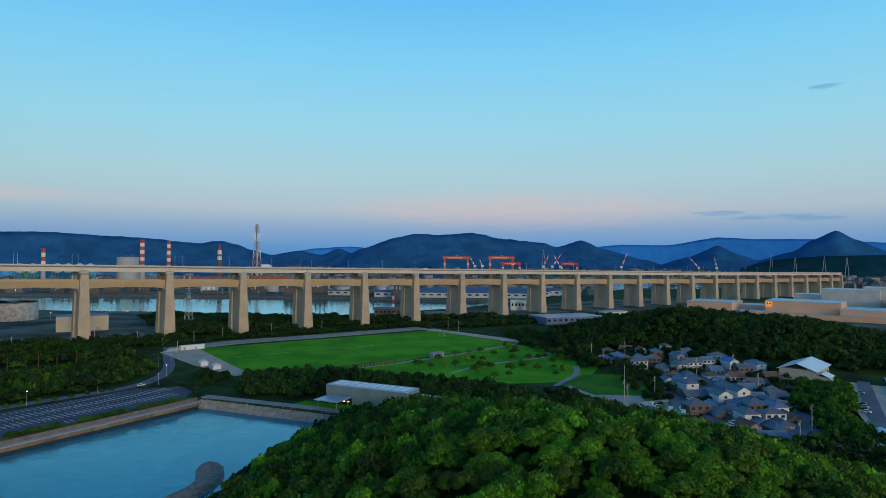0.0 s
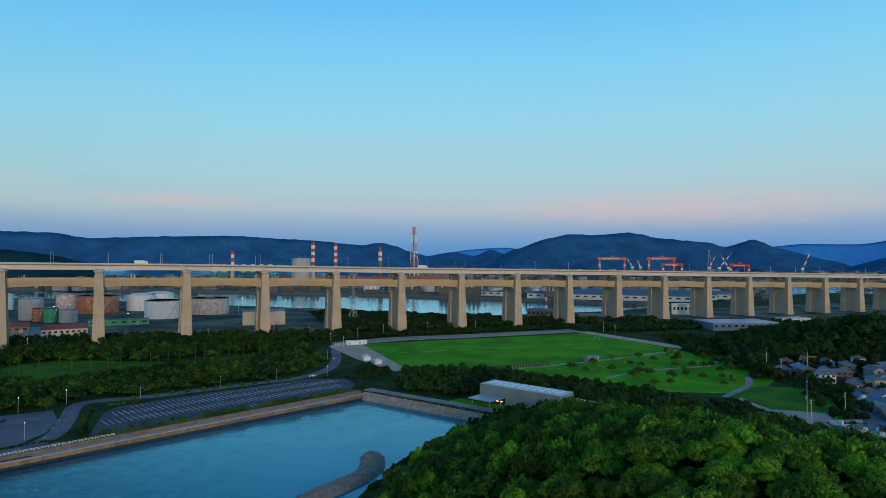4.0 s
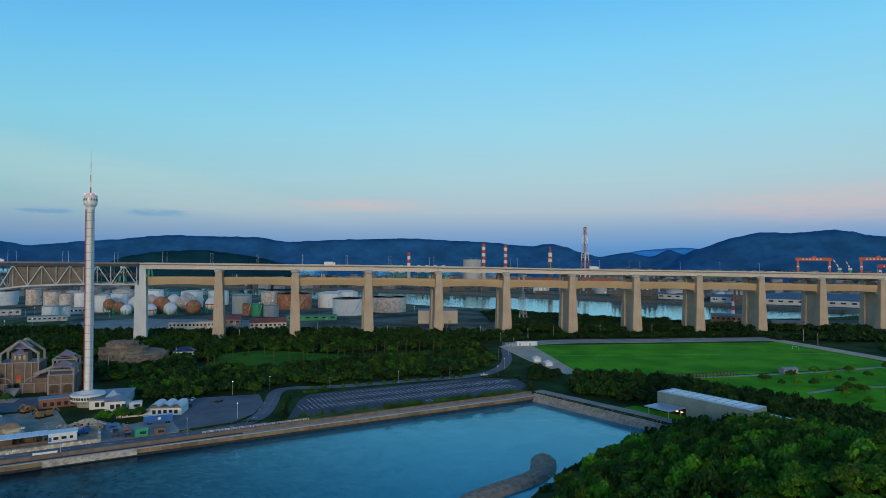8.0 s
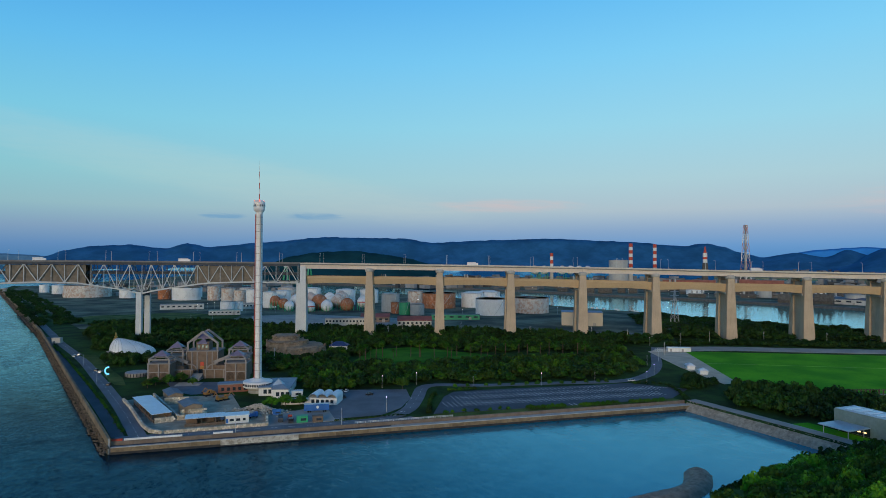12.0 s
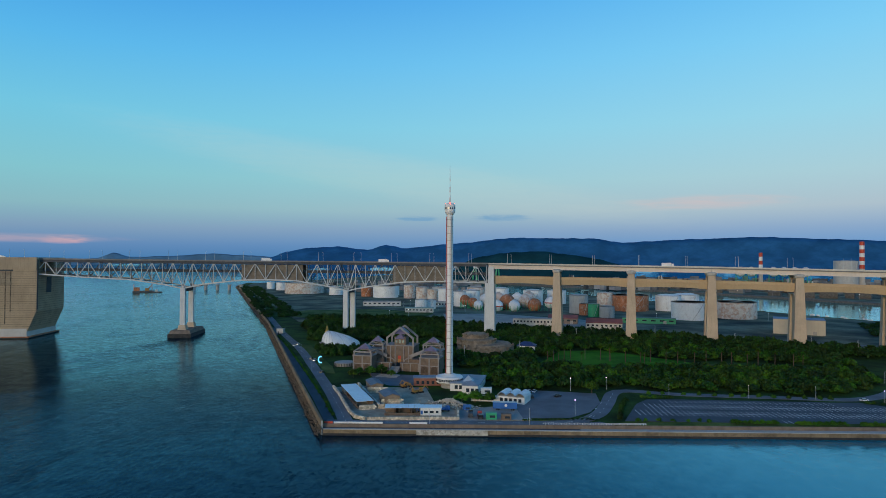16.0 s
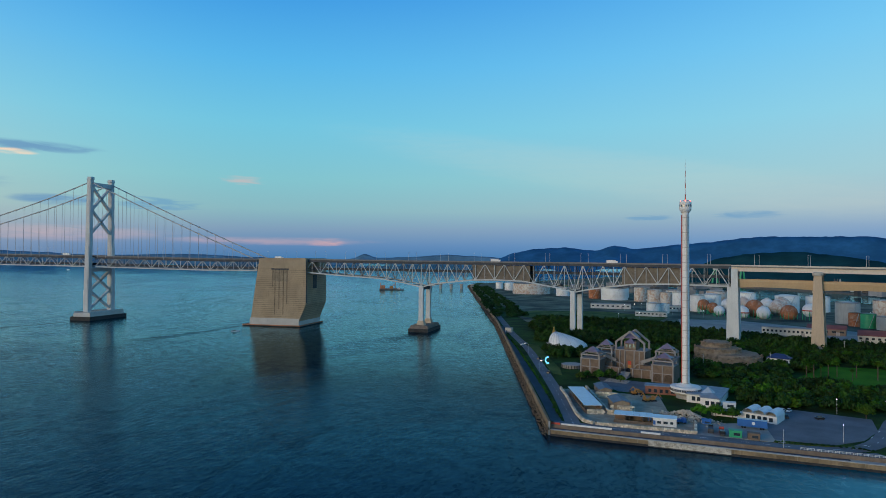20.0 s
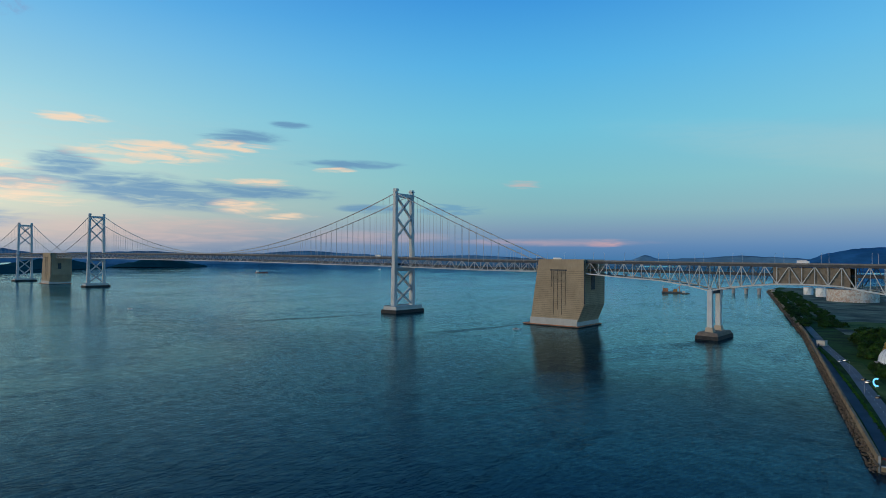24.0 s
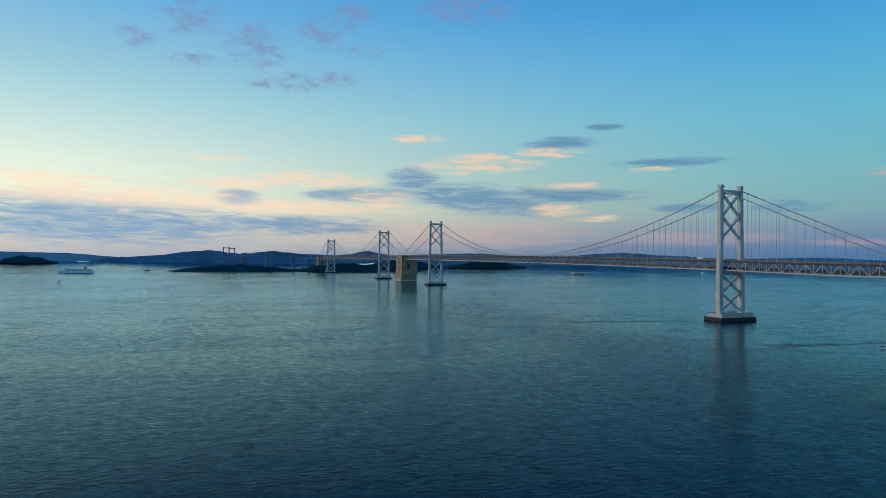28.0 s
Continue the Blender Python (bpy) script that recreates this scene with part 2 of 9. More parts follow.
def sea_water():
    m = bpy.data.materials.new("sea_water")
    m.use_nodes = True
    k = Nodes(m.node_tree)
    k.tree.nodes.clear()
    place = k.add("ShaderNodeNewGeometry").outputs["Position"]

    def stretched(turn, along):
        node = k.add("ShaderNodeMapping")
        node.inputs["Rotation"].default_value = (0, 0, radians(turn))
        node.inputs["Scale"].default_value = (1.0, along, 1.0)
        k.link(place, node.inputs[0])
        return node.outputs[0]

    long_waves = stretched(20, 0.4)
    swell = k.noise(long_waves, 0.12, 4, 0.6)
    chop = k.noise(stretched(-35, 0.5), 0.42, 4, 0.65)
    ripple = k.noise(place, 1.5, 3, 0.6)
    # tide races: torn lines of rougher water between slicks
    race = k.noise(long_waves, 0.0055, 7, 0.62, 1.6)
    current = k.step(race, 0.42, 0.62)
    line = k.math("SUBTRACT", 1.0, k.step(k.math("ABSOLUTE", k.math("SUBTRACT", race, 0.50)), 0.0, 0.022))
    patch = k.step(k.noise(long_waves, 0.0022, 4, 0.55, 0.8), 0.35, 0.7)
    parts_ = k.add("ShaderNodeSeparateXYZ")
    k.link(place, parts_.inputs[0])
    # sheltered basin and channel: calmer than the strait, with extra brightness painted in by position
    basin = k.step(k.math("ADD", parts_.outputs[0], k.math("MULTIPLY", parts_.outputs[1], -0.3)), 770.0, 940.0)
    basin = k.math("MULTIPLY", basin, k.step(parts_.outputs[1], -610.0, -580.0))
    b = k.add("ShaderNodeBump")
    b.inputs["Distance"].default_value = 0.22
    rough_water = k.math("ADD", k.math("ADD", 0.55, k.math("MULTIPLY", current, 0.35)), k.math("MULTIPLY", line, 0.5), clamp=True)
    k.link(k.math("MULTIPLY", rough_water, k.math("SUBTRACT", 1.0, k.math("MULTIPLY", basin, 0.62))), b.inputs["Strength"])
    k.link(k.math("ADD", k.math("ADD", k.math("MULTIPLY", swell, 1.2), k.math("MULTIPLY", chop, 1.1)), k.math("MULTIPLY", ripple, 0.22)), b.inputs["Height"])
    # wind-ruffled water mirrors less sky than the slicks between
    ruffle = k.noise(place, 0.11, 6, 0.72, 0.3)
    fine_ruffle = k.noise(stretched(-50, 0.45), 0.55, 4, 0.6)
    wander = k.math("MULTIPLY", k.math("SUBTRACT", k.noise(place, 0.03, 5, 0.65), 0.5), 60.0)
    wake = None
    for x0, y0, lean, reach in ((226, -24, 0.14, 190), (0, -40, 0.22, 230), (441, -34, 0.1, 90)):
        down = k.math("SUBTRACT", y0, parts_.outputs[1])
        side = k.math("ABSOLUTE", k.math("ADD", k.math("ADD", k.math("SUBTRACT", parts_.outputs[0], x0), k.math("MULTIPLY", down, lean)), wander))
        edge = k.math("DIVIDE", side, k.math("ADD", 4.0, k.math("MULTIPLY", k.math("MAXIMUM", down, 0.0), 0.07)))
        here = k.math("MULTIPLY", k.math("MULTIPLY", k.step(down, 0.0, 6.0), k.math("SUBTRACT", 1.0, k.step(down, reach * 0.6, reach))), k.math("SUBTRACT", 1.0, k.step(edge, 0.4, 1.2)))
        wake = here if wake is None else k.math("MAXIMUM", wake, here)
    texture = k.math("ADD", k.math("SUBTRACT", k.math("SUBTRACT", 1.0, k.math("MULTIPLY", k.math("MULTIPLY", line, k.math("SUBTRACT", 1.0, basin)), 0.14)), k.math("MULTIPLY", wake, 0.42)), k.math("MULTIPLY", k.math("SUBTRACT", 1.0, k.math("MULTIPLY", basin, 0.6)), k.math("ADD", k.math("MULTIPLY", k.math("SUBTRACT", ruffle, 0.5), 1.6), k.math("MULTIPLY", k.math("SUBTRACT", fine_ruffle, 0.5), 1.4))))
    body = k.add("ShaderNodeBsdfDiffuse")
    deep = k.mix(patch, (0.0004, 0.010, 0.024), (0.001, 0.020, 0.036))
    # lighter teal painted into the basin's body colour to brighten it
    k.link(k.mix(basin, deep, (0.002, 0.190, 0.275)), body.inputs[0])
    gloss = k.add("ShaderNodeBsdfGlossy")
    # blue tint painted into the reflection, a little stronger over the basin
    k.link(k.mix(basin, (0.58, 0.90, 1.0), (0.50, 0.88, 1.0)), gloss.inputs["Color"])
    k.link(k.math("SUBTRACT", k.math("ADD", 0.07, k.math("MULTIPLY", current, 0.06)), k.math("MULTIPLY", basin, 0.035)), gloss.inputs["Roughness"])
    k.link(b.outputs[0], gloss.inputs["Normal"])
    fresnel = k.add("ShaderNodeFresnel")
    fresnel.inputs["IOR"].default_value = 1.33
    k.link(b.outputs[0], fresnel.inputs["Normal"])
    # wave troughs hide part of the mirror in the open strait; basin reflection painted stronger
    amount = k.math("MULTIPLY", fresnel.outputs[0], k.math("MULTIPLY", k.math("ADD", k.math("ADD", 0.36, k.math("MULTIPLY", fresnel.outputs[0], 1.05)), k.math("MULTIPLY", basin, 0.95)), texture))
    both = k.add("ShaderNodeMixShader")
    k.link(amount, both.inputs[0])
    k.link(body.outputs[0], both.inputs[1])
    k.link(gloss.outputs[0], both.inputs[2])
    k.link(both.outputs[0], k.add("ShaderNodeOutputMaterial").inputs[0])
    return m


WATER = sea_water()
CONCRETE = material("weathered_concrete", (0.52, 0.405, 0.29), 0.85, vary=0.10, scale=0.08, fine=1.2, streak=0.30, bump=0.2)
ANCHOR_CONCRETE = material("brown_board_marked_concrete", (0.40, 0.305, 0.20), 0.85, vary=0.12, scale=0.08, fine=1.2, streak=0.40, bump=0.2)
CONCRETE_PALE = material("pale_concrete", (0.48, 0.46, 0.42), 0.8, vary=0.08, scale=0.1, fine=1.0, streak=0.2)
CONCRETE_GREY = material("grey_concrete", (0.36, 0.35, 0.33), 0.85, vary=0.15, scale=0.2, fine=2.0, streak=0.3)
GIRDER = material("tan_painted_girder", (0.50, 0.36, 0.21), 0.6, vary=0.06, scale=0.05, fine=0.8, streak=0.15)
DECK_PAINT = material("pale_girder_paint", (0.58, 0.54, 0.46), 0.6, vary=0.06, scale=0.05, fine=0.8, streak=0.15)
STEEL = material("pale_grey_bridge_steel", (0.50, 0.52, 0.52), 0.5, vary=0.08, scale=0.1, fine=1.0, streak=0.15)
# darkened to paint shade inside the trusses; also used for plain dark steel
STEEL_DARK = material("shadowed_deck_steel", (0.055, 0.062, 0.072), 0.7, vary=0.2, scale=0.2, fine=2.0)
SCAFFOLD = material("brown_scaffold_sheet", (0.20, 0.165, 0.125), 0.9, vary=0.2, scale=0.3, fine=2.0)
CABLE = material("cable_grey", (0.34, 0.36, 0.38), 0.5, vary=0.1)
FENDER = material("black_tidal_base", (0.035, 0.035, 0.035), 0.8, vary=0.3, scale=0.4, fine=2.0)
ASPHALT = material("asphalt", (0.066, 0.078, 0.098), 0.85, vary=0.2, scale=0.08, fine=1.5, bump=0.1)
ASPHALT_OLD = material("worn_asphalt", (0.145, 0.160, 0.180), 0.9, vary=0.2, scale=0.08, fine=1.5, bump=0.1)
PAINT_WHITE = material("white_road_paint", (0.70, 0.70, 0.68), 0.7, vary=0.15, scale=1.0, fine=8.0, bump=0)
GRASS = material("mown_grass", (0.062, 0.335, 0.006), 0.95, vary=0.18, scale=0.03, fine=0.8, second=(0.105, 0.380, 0.008), spec=0.1, bump=0.3)
# darker copy of the mown grass: the park lawn's shade put into its colour
GRASS_PARK = material("shade_toned_park_grass", (0.034, 0.165, 0.008), 0.95, vary=0.22, scale=0.05, fine=0.7, second=(0.055, 0.190, 0.010), spec=0.1, bump=0.3)
GRASS_ROUGH = material("rough_grass", (0.055, 0.105, 0.022), 0.95, vary=0.35, scale=0.05, fine=0.6, second=(0.10, 0.13, 0.035), spec=0.1, bump=0.4)
SOIL = material("woodland_floor", (0.026, 0.052, 0.014), 0.95, vary=0.4, scale=0.06, fine=0.8, second=(0.032, 0.074, 0.013), spec=0.1, bump=0.5, reach=0.3)
SAND = material("pale_sand", (0.60, 0.50, 0.37), 0.95, vary=0.15, scale=0.1, fine=1.2, spec=0.1)
GRAVEL = material("grey_gravel_ground", (0.38, 0.37, 0.35), 0.95, vary=0.22, scale=0.06, fine=0.8, second=(0.37, 0.34, 0.29), spec=0.1)
INDUSTRIAL = material("industrial_ground", (0.080, 0.092, 0.080), 0.95, vary=0.45, scale=0.02, fine=0.4, second=(0.15, 0.17, 0.115), spec=0.1)
ROCK = material("tumbled_stone", (0.13, 0.105, 0.08), 0.9, vary=0.35, scale=0.5, fine=3.0, per_island=0.35)
ROCK_PALE = material("cut_pale_stone", (0.27, 0.20, 0.135), 0.85, vary=0.25, scale=0.3, fine=2.5, per_island=0.2)
SEAWALL = material("stained_seawall_concrete", (0.33, 0.25, 0.16), 0.9, vary=0.25, scale=0.12, fine=1.5, stain=(0.06, 0.05, 0.03), stain_amount=0.5, streak=0.4)
BARK = material("bark", (0.10, 0.07, 0.05), 0.95, vary=0.3, scale=1.0, fine=6.0)
LEAF = foliage("broad_leaves", (0.027, 0.094, 0.008), (0.078, 0.205, 0.010))
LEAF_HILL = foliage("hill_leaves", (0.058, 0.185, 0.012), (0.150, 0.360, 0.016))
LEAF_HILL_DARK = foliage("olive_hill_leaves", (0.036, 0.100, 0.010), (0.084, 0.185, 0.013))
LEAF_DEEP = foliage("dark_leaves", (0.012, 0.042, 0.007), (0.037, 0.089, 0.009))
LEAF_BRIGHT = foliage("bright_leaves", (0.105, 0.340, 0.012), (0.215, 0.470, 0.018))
WHITE_PAINT = material("white_paint", (0.78, 0.77, 0.74), 0.5, vary=0.06, scale=0.2, fine=3.0, streak=0.12)
RED_PAINT = material("red_paint", (0.50, 0.06, 0.03), 0.5, vary=0.1)
ORANGE_PAINT = material("orange_crane_paint", (0.62, 0.13, 0.035), 0.5, vary=0.12)
RUST = material("rusted_tank_steel", (0.42, 0.16, 0.07), 0.8, vary=0.3, scale=0.15, fine=1.0, stain=(0.55, 0.50, 0.44), stain_amount=0.4, streak=0.3)
TANK_WHITE = material("white_tank_paint", (0.82, 0.82, 0.80), 0.5, vary=0.06, scale=0.1, fine=1.0, streak=0.2, stain=(0.35, 0.17, 0.09), stain_amount=0.25)
COLUMN_PALE = material("pale_painted_pier", (0.60, 0.62, 0.62), 0.7, vary=0.06, scale=0.1, fine=1.0, streak=0.15)
JOINT = material("dark_joint", (0.19, 0.15, 0.10), 0.9, vary=0.3, scale=0.2, fine=1.0)
STAIN = material("soot_stain", (0.055, 0.048, 0.04), 0.95, vary=0.5, scale=0.3, fine=1.2, stain=(0.30, 0.24, 0.165), stain_amount=0.6)
STAIN_THIN = material("thin_soot_stain", (0.30, 0.24, 0.165), 0.95, vary=0.15, scale=0.2, fine=1.0, streak=0.9)
ROAD_GIRDER = material("pale_road_girder", (0.68, 0.58, 0.49), 0.6, vary=0.06, scale=0.05, fine=0.8, streak=0.15)
# darker copy of the bridge steel, for shade on the inner frames
STEEL_SHADE = material("shaded_inner_steel", (0.20, 0.21, 0.22), 0.6, vary=0.1, scale=0.1, fine=1.0)
PLATFORM = material("brown_platform_concrete", (0.20, 0.155, 0.12), 0.9, vary=0.2, scale=0.3, fine=1.5, streak=0.3)
RAIL_BROWN = material("grey_brown_parapet", (0.19, 0.185, 0.18), 0.7, vary=0.15, scale=0.2, fine=1.0)
# ---- building helpers ----
class Shape:
    """Collects vertices and faces for one mesh."""

    def __init__(self):
        self.v, self.f = [], []

    def face(self, *points):
        i = len(self.v)
        self.v.extend(tuple(p) for p in points)
        self.f.append(tuple(range(i, i + len(points))))
        return self

    def poly(self, verts, faces):
        i = len(self.v)
        self.v.extend(tuple(p) for p in verts)
        self.f.extend(tuple(i + j for j in f) for f in faces)
        return self

    def box(self, cx, cy, z0, sx, sy, sz, turn=0.0, top=1.0, top_y=None):
        """A box on z0, turned about its upright axis; top: how far it narrows upwards."""
        c, s = math.cos(radians(turn)), math.sin(radians(turn))
        ty = top if top_y is None else top_y
        vs = []
        for z, kx, ky in ((z0, 1, 1), (z0 + sz, top, ty)):
            for ax, ay in ((-1, -1), (1, -1), (1, 1), (-1, 1)):
                x, y = ax * sx / 2 * kx, ay * sy / 2 * ky
                vs.append((cx + x * c - y * s, cy + x * s + y * c, z))
        return self.poly(vs, [(0, 3, 2, 1), (4, 5, 6, 7), (0, 1, 5, 4), (1, 2, 6, 5), (2, 3, 7, 6), (3, 0, 4, 7)])

    def beam(self, a, b, w, h=None):
        """A square bar from a to b."""
        a, b = Vector(a), Vector(b)
        h = h or w
        d = (b - a).normalized()
        side = d.cross(Vector((0, 0, 1)))
        if side.length < 1e-3:
            side = Vector((1, 0, 0))
        side.normalize()
        up = side.cross(d).normalized()
        vs = [p + side * (i * w / 2) + up * (j * h / 2) for p in (a, b) for i, j in ((-1, -1), (1, -1), (1, 1), (-1, 1))]
        return self.poly(vs, [(0, 1, 2, 3), (7, 6, 5, 4), (4, 5, 1, 0), (5, 6, 2, 1), (6, 7, 3, 2), (7, 4, 0, 3)])

    def rod(self, a, b, r, r2=None, sides=8):
        """A round, maybe tapered, bar from a to b."""
        a, b = Vector(a), Vector(b)
        r2 = r if r2 is None else r2
        d = (b - a).normalized()
        side = d.cross(Vector((0, 0, 1)))
        if side.length < 1e-3:
            side = Vector((1, 0, 0))
        side.normalize()
        up = side.cross(d)
        vs = []
        for p, q in ((a, r), (b, r2)):
            for i in range(sides):
                t = 2 * math.pi * i / sides
                vs.append(p + side * (q * math.cos(t)) + up * (q * math.sin(t)))
        fs = [(i, (i + 1) % sides, sides + (i + 1) % sides, sides + i) for i in range(sides)]
        return self.poly(vs, fs + [tuple(range(sides))[::-1], tuple(range(sides, 2 * sides))])

    def lathe(self, cx, cy, profile, sides=24):
        """A turned body about an upright axis; profile: (radius, z) from below."""
        vs, fs = [], []
        for r, z in profile:
            for i in range(sides):
                t = 2 * math.pi * i / sides
                vs.append((cx + r * math.cos(t), cy + r * math.sin(t), z))
        for j in range(len(profile) - 1):
            for i in range(sides):
                k = (i + 1) % sides
                fs.append((j * sides + i, j * sides + k, (j + 1) * sides + k, (j + 1) * sides + i))
        fs.append(tuple(range(sides))[::-1])
        fs.append(tuple(range((len(profile) - 1) * sides, len(profile) * sides)))
        return self.poly(vs, fs)

    def prism(self, outline, z0, z1):
        """An upright prism over an outline (counter-clockwise x, y)."""
        m = len(outline)
        vs = [(x, y, z0) for x, y in outline] + [(x, y, z1) for x, y in outline]
        fs = [(i, (i + 1) % m, m + (i + 1) % m, m + i) for i in range(m)]
        return self.poly(vs, fs + [tuple(range(m))[::-1], tuple(range(m, 2 * m))])

    def ribbon(self, path, width, z=None, thick=0.0, shift=0.0):
        """A strip along a path of (x, y) or (x, y, z)."""
        pts = [Vector((p[0], p[1], z if z is not None else p[2])) for p in path]
        left, right = [], []
        for i, p in enumerate(pts):
            d = pts[min(i + 1, len(pts) - 1)] - pts[max(i - 1, 0)]
            d.z = 0
            s = Vector((-d.y, d.x, 0)).normalized()
            left.append(p + s * (shift + width / 2))
            right.append(p + s * (shift - width / 2))
        for i in range(len(pts) - 1):
            self.face(right[i], right[i + 1], left[i + 1], left[i])
            if thick:
                dn = Vector((0, 0, -thick))
                self.face(right[i] + dn, right[i + 1] + dn, right[i + 1], right[i])
                self.face(left[i], left[i + 1], left[i + 1] + dn, left[i] + dn)
                self.face(left[i] + dn, left[i + 1] + dn, right[i + 1] + dn, right[i] + dn)
        return self

    def sweep(self, path, w, h):
        """One unbroken box girder along a path of points."""
        pts = [Vector(p) for p in path]
        vs = []
        for i, p in enumerate(pts):
            d = pts[min(i + 1, len(pts) - 1)] - pts[max(i - 1, 0)]
            d.z = 0
            q = Vector((-d.y, d.x, 0)).normalized() * (w / 2)
            up = Vector((0, 0, h / 2))
            vs += [p - q - up, p + q - up, p + q + up, p - q + up]
        fs = [(3, 2, 1, 0), tuple(range(len(vs) - 4, len(vs)))]
        for i in range(len(pts) - 1):
            for k in range(4):
                m = (k + 1) % 4
                fs.append((4 * i + k, 4 * i + m, 4 * i + 4 + m, 4 * i + 4 + k))
        return self.poly(vs, fs)

    def gable(self, cx, cy, z0, sx, sy, rise, turn=0.0, over=0.4, thick=0.18):
        """A pitched roof over a box, ridge along its x, with eaves."""
        c, s = math.cos(radians(turn)), math.sin(radians(turn))
        X, Y = sx / 2 + over, sy / 2 + over

        def at(x, y, z):
            return (cx + x * c - y * s, cy + x * s + y * c, z)
        drop = rise * over / (sy / 2)
        for k in (1, -1):
            a = [at(-X, -k * Y, z0 - drop), at(X, -k * Y, z0 - drop), at(X, 0, z0 + rise), at(-X, 0, z0 + rise)]
            b = [(p[0], p[1], p[2] - thick) for p in a]
            self.poly(a + b, [(0, 1, 2, 3), (7, 6, 5, 4), (0, 4, 5, 1), (1, 5, 6, 2), (2, 6, 7, 3), (3, 7, 4, 0)])
        return self

    def hip(self, cx, cy, z0, sx, sy, rise, turn=0.0, over=0.5, ridge=None):
        """A hipped roof; ridge: its length (0: a pyramid)."""
        c, s = math.cos(radians(turn)), math.sin(radians(turn))
        X, Y = sx / 2 + over, sy / 2 + over
        R = (max(0.0, sx - sy) if ridge is None else ridge) / 2

        def at(x, y, z):
            return (cx + x * c - y * s, cy + x * s + y * c, z)
        e = [at(-X, -Y, z0), at(X, -Y, z0), at(X, Y, z0), at(-X, Y, z0)]
        lo = [(p[0], p[1], p[2] - 0.2) for p in e]
        t = [at(-R, 0, z0 + rise), at(R, 0, z0 + rise)]
        return self.poly(e + lo + t, [(0, 1, 9, 8), (1, 2, 9), (2, 3, 8, 9), (3, 0, 8), (0, 4, 5, 1), (1, 5, 6, 2), (2, 6, 7, 3), (3, 7, 4, 0), (7, 6, 5, 4)])

    def mesh(self, name, mat=None, smooth=False):
        me = bpy.data.meshes.new(name)
        seen, index, verts = {}, [], []
        for p in self.v:
            key = (round(p[0], 3), round(p[1], 3), round(p[2], 3))
            if key not in seen:
                seen[key] = len(verts)
                verts.append(p)
            index.append(seen[key])
        faces = []
        for f in self.f:
            g = [index[i] for i in f]
            g = [a for k, a in enumerate(g) if a != g[k - 1]]
            if len(set(g)) == len(g) >= 3:
                faces.append(g)
        me.from_pydata(verts, [], faces)
        if mat:
            me.materials.append(mat)
        if smooth:
            me.shade_smooth()
        me.update()
        return me


def part(name, shape, mat, parent, label="", smooth=False):
    """One mesh object under a thing or under a part."""
    ob = new(name, shape.mesh(name, mat, smooth) if isinstance(shape, Shape) else shape)
    ob.parent = parent
    if label:
        ob["label"] = label
    return ob


def thing(name, label, category, group="", place=(0, 0, 0), turn=0.0, kind=""):
    """An Empty at a thing's base; its parts are built in its own axes."""
    ob = new(name)
    ob.empty_display_size = 0.5
    ob.matrix_basis = pose(*place, 0, 0, turn)
    return tagged(ob, label, category, group, kind)


def solid(name, shape, mat, label, category, group="", kind="", smooth=False):
    """A thing or a piece of the setting that is one mesh."""
    return tagged(new(name, shape.mesh(name, mat, smooth)), label, category, group, kind)


def arc_path(points, step=10.0):
    """Points along a smooth curve through the given ones."""
    pts = [Vector((*p, 0)) if len(p) == 2 else Vector(p) for p in points]
    out = []
    for i in range(len(pts) - 1):
        p0, p1, p2, p3 = pts[max(i - 1, 0)], pts[i], pts[i + 1], pts[min(i + 2, len(pts) - 1)]
        m = max(2, int((p2 - p1).length / step))
        for j in range(m):
            t = j / m
            out.append(0.5 * ((2 * p1) + (p2 - p0) * t + (2 * p0 - 5 * p1 + 4 * p2 - p3) * t * t + (3 * p1 - p0 - 3 * p2 + p3) * t ** 3))
    return out + [pts[-1]]


def inside(x, y, outline):
    hit = False
    j = len(outline) - 1
    for i in range(len(outline)):
        (xi, yi), (xj, yj) = outline[i], outline[j]
        if (yi > y) != (yj > y) and x < (xj - xi) * (y - yi) / (yj - yi) + xi:
            hit = not hit
        j = i
    return hit
# ---- sea, land and hills ----
def far_rise(d):
    """Lifts the far sea and shores to meet the horizon in the camera's view."""
    t = max(0.0, (d - 3300.0) / 1650.0)
    return 42.0 * t * t


def yaw_at(d, yaw):
    a = radians(yaw)
    return EYE[0] - d * math.sin(a), EYE[1] + d * math.cos(a)


s = Shape()
rings = [0, 40, 120, 250, 500, 900, 1500, 2300, 3300, 3600, 3900, 4200, 4500, 4750, 4980]
sides = 96
verts, faces = [], []
for d in rings:
    for i in range(sides):
        x, y = yaw_at(d, 360 * i / sides)
        verts.append((x, y, far_rise(d)))
for j in range(len(rings) - 1):
    for i in range(sides):
        k = (i + 1) % sides
        faces.append((j * sides + i, (j + 1) * sides + i, (j + 1) * sides + k, j * sides + k))
s.poly(verts, faces)
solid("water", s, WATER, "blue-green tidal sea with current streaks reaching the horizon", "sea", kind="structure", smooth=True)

LAND_Z = 4.0
NEAR_LAND = [(607, -386), (880, -423), (880, -517), (858, -515), (822, -520), (796, -524), (768, -535), (735, -560), (705, -600), (685, -650), (675, -720), (700, -900), (900, -1100), (1800, -1400), (2600, -1200),
             (2300, -500), (1500, -330), (1330, -235), (1276, -160), (1256, -90), (1258, -20), (1262, 20), (1234, 90), (1215, 160), (1190, 280), (1090, 600), (1000, 660), (900, 690), (760, 700), (640, 900), (380, 1300), (250, 1320), (264, 1115), (512, 67), (557, -144)]
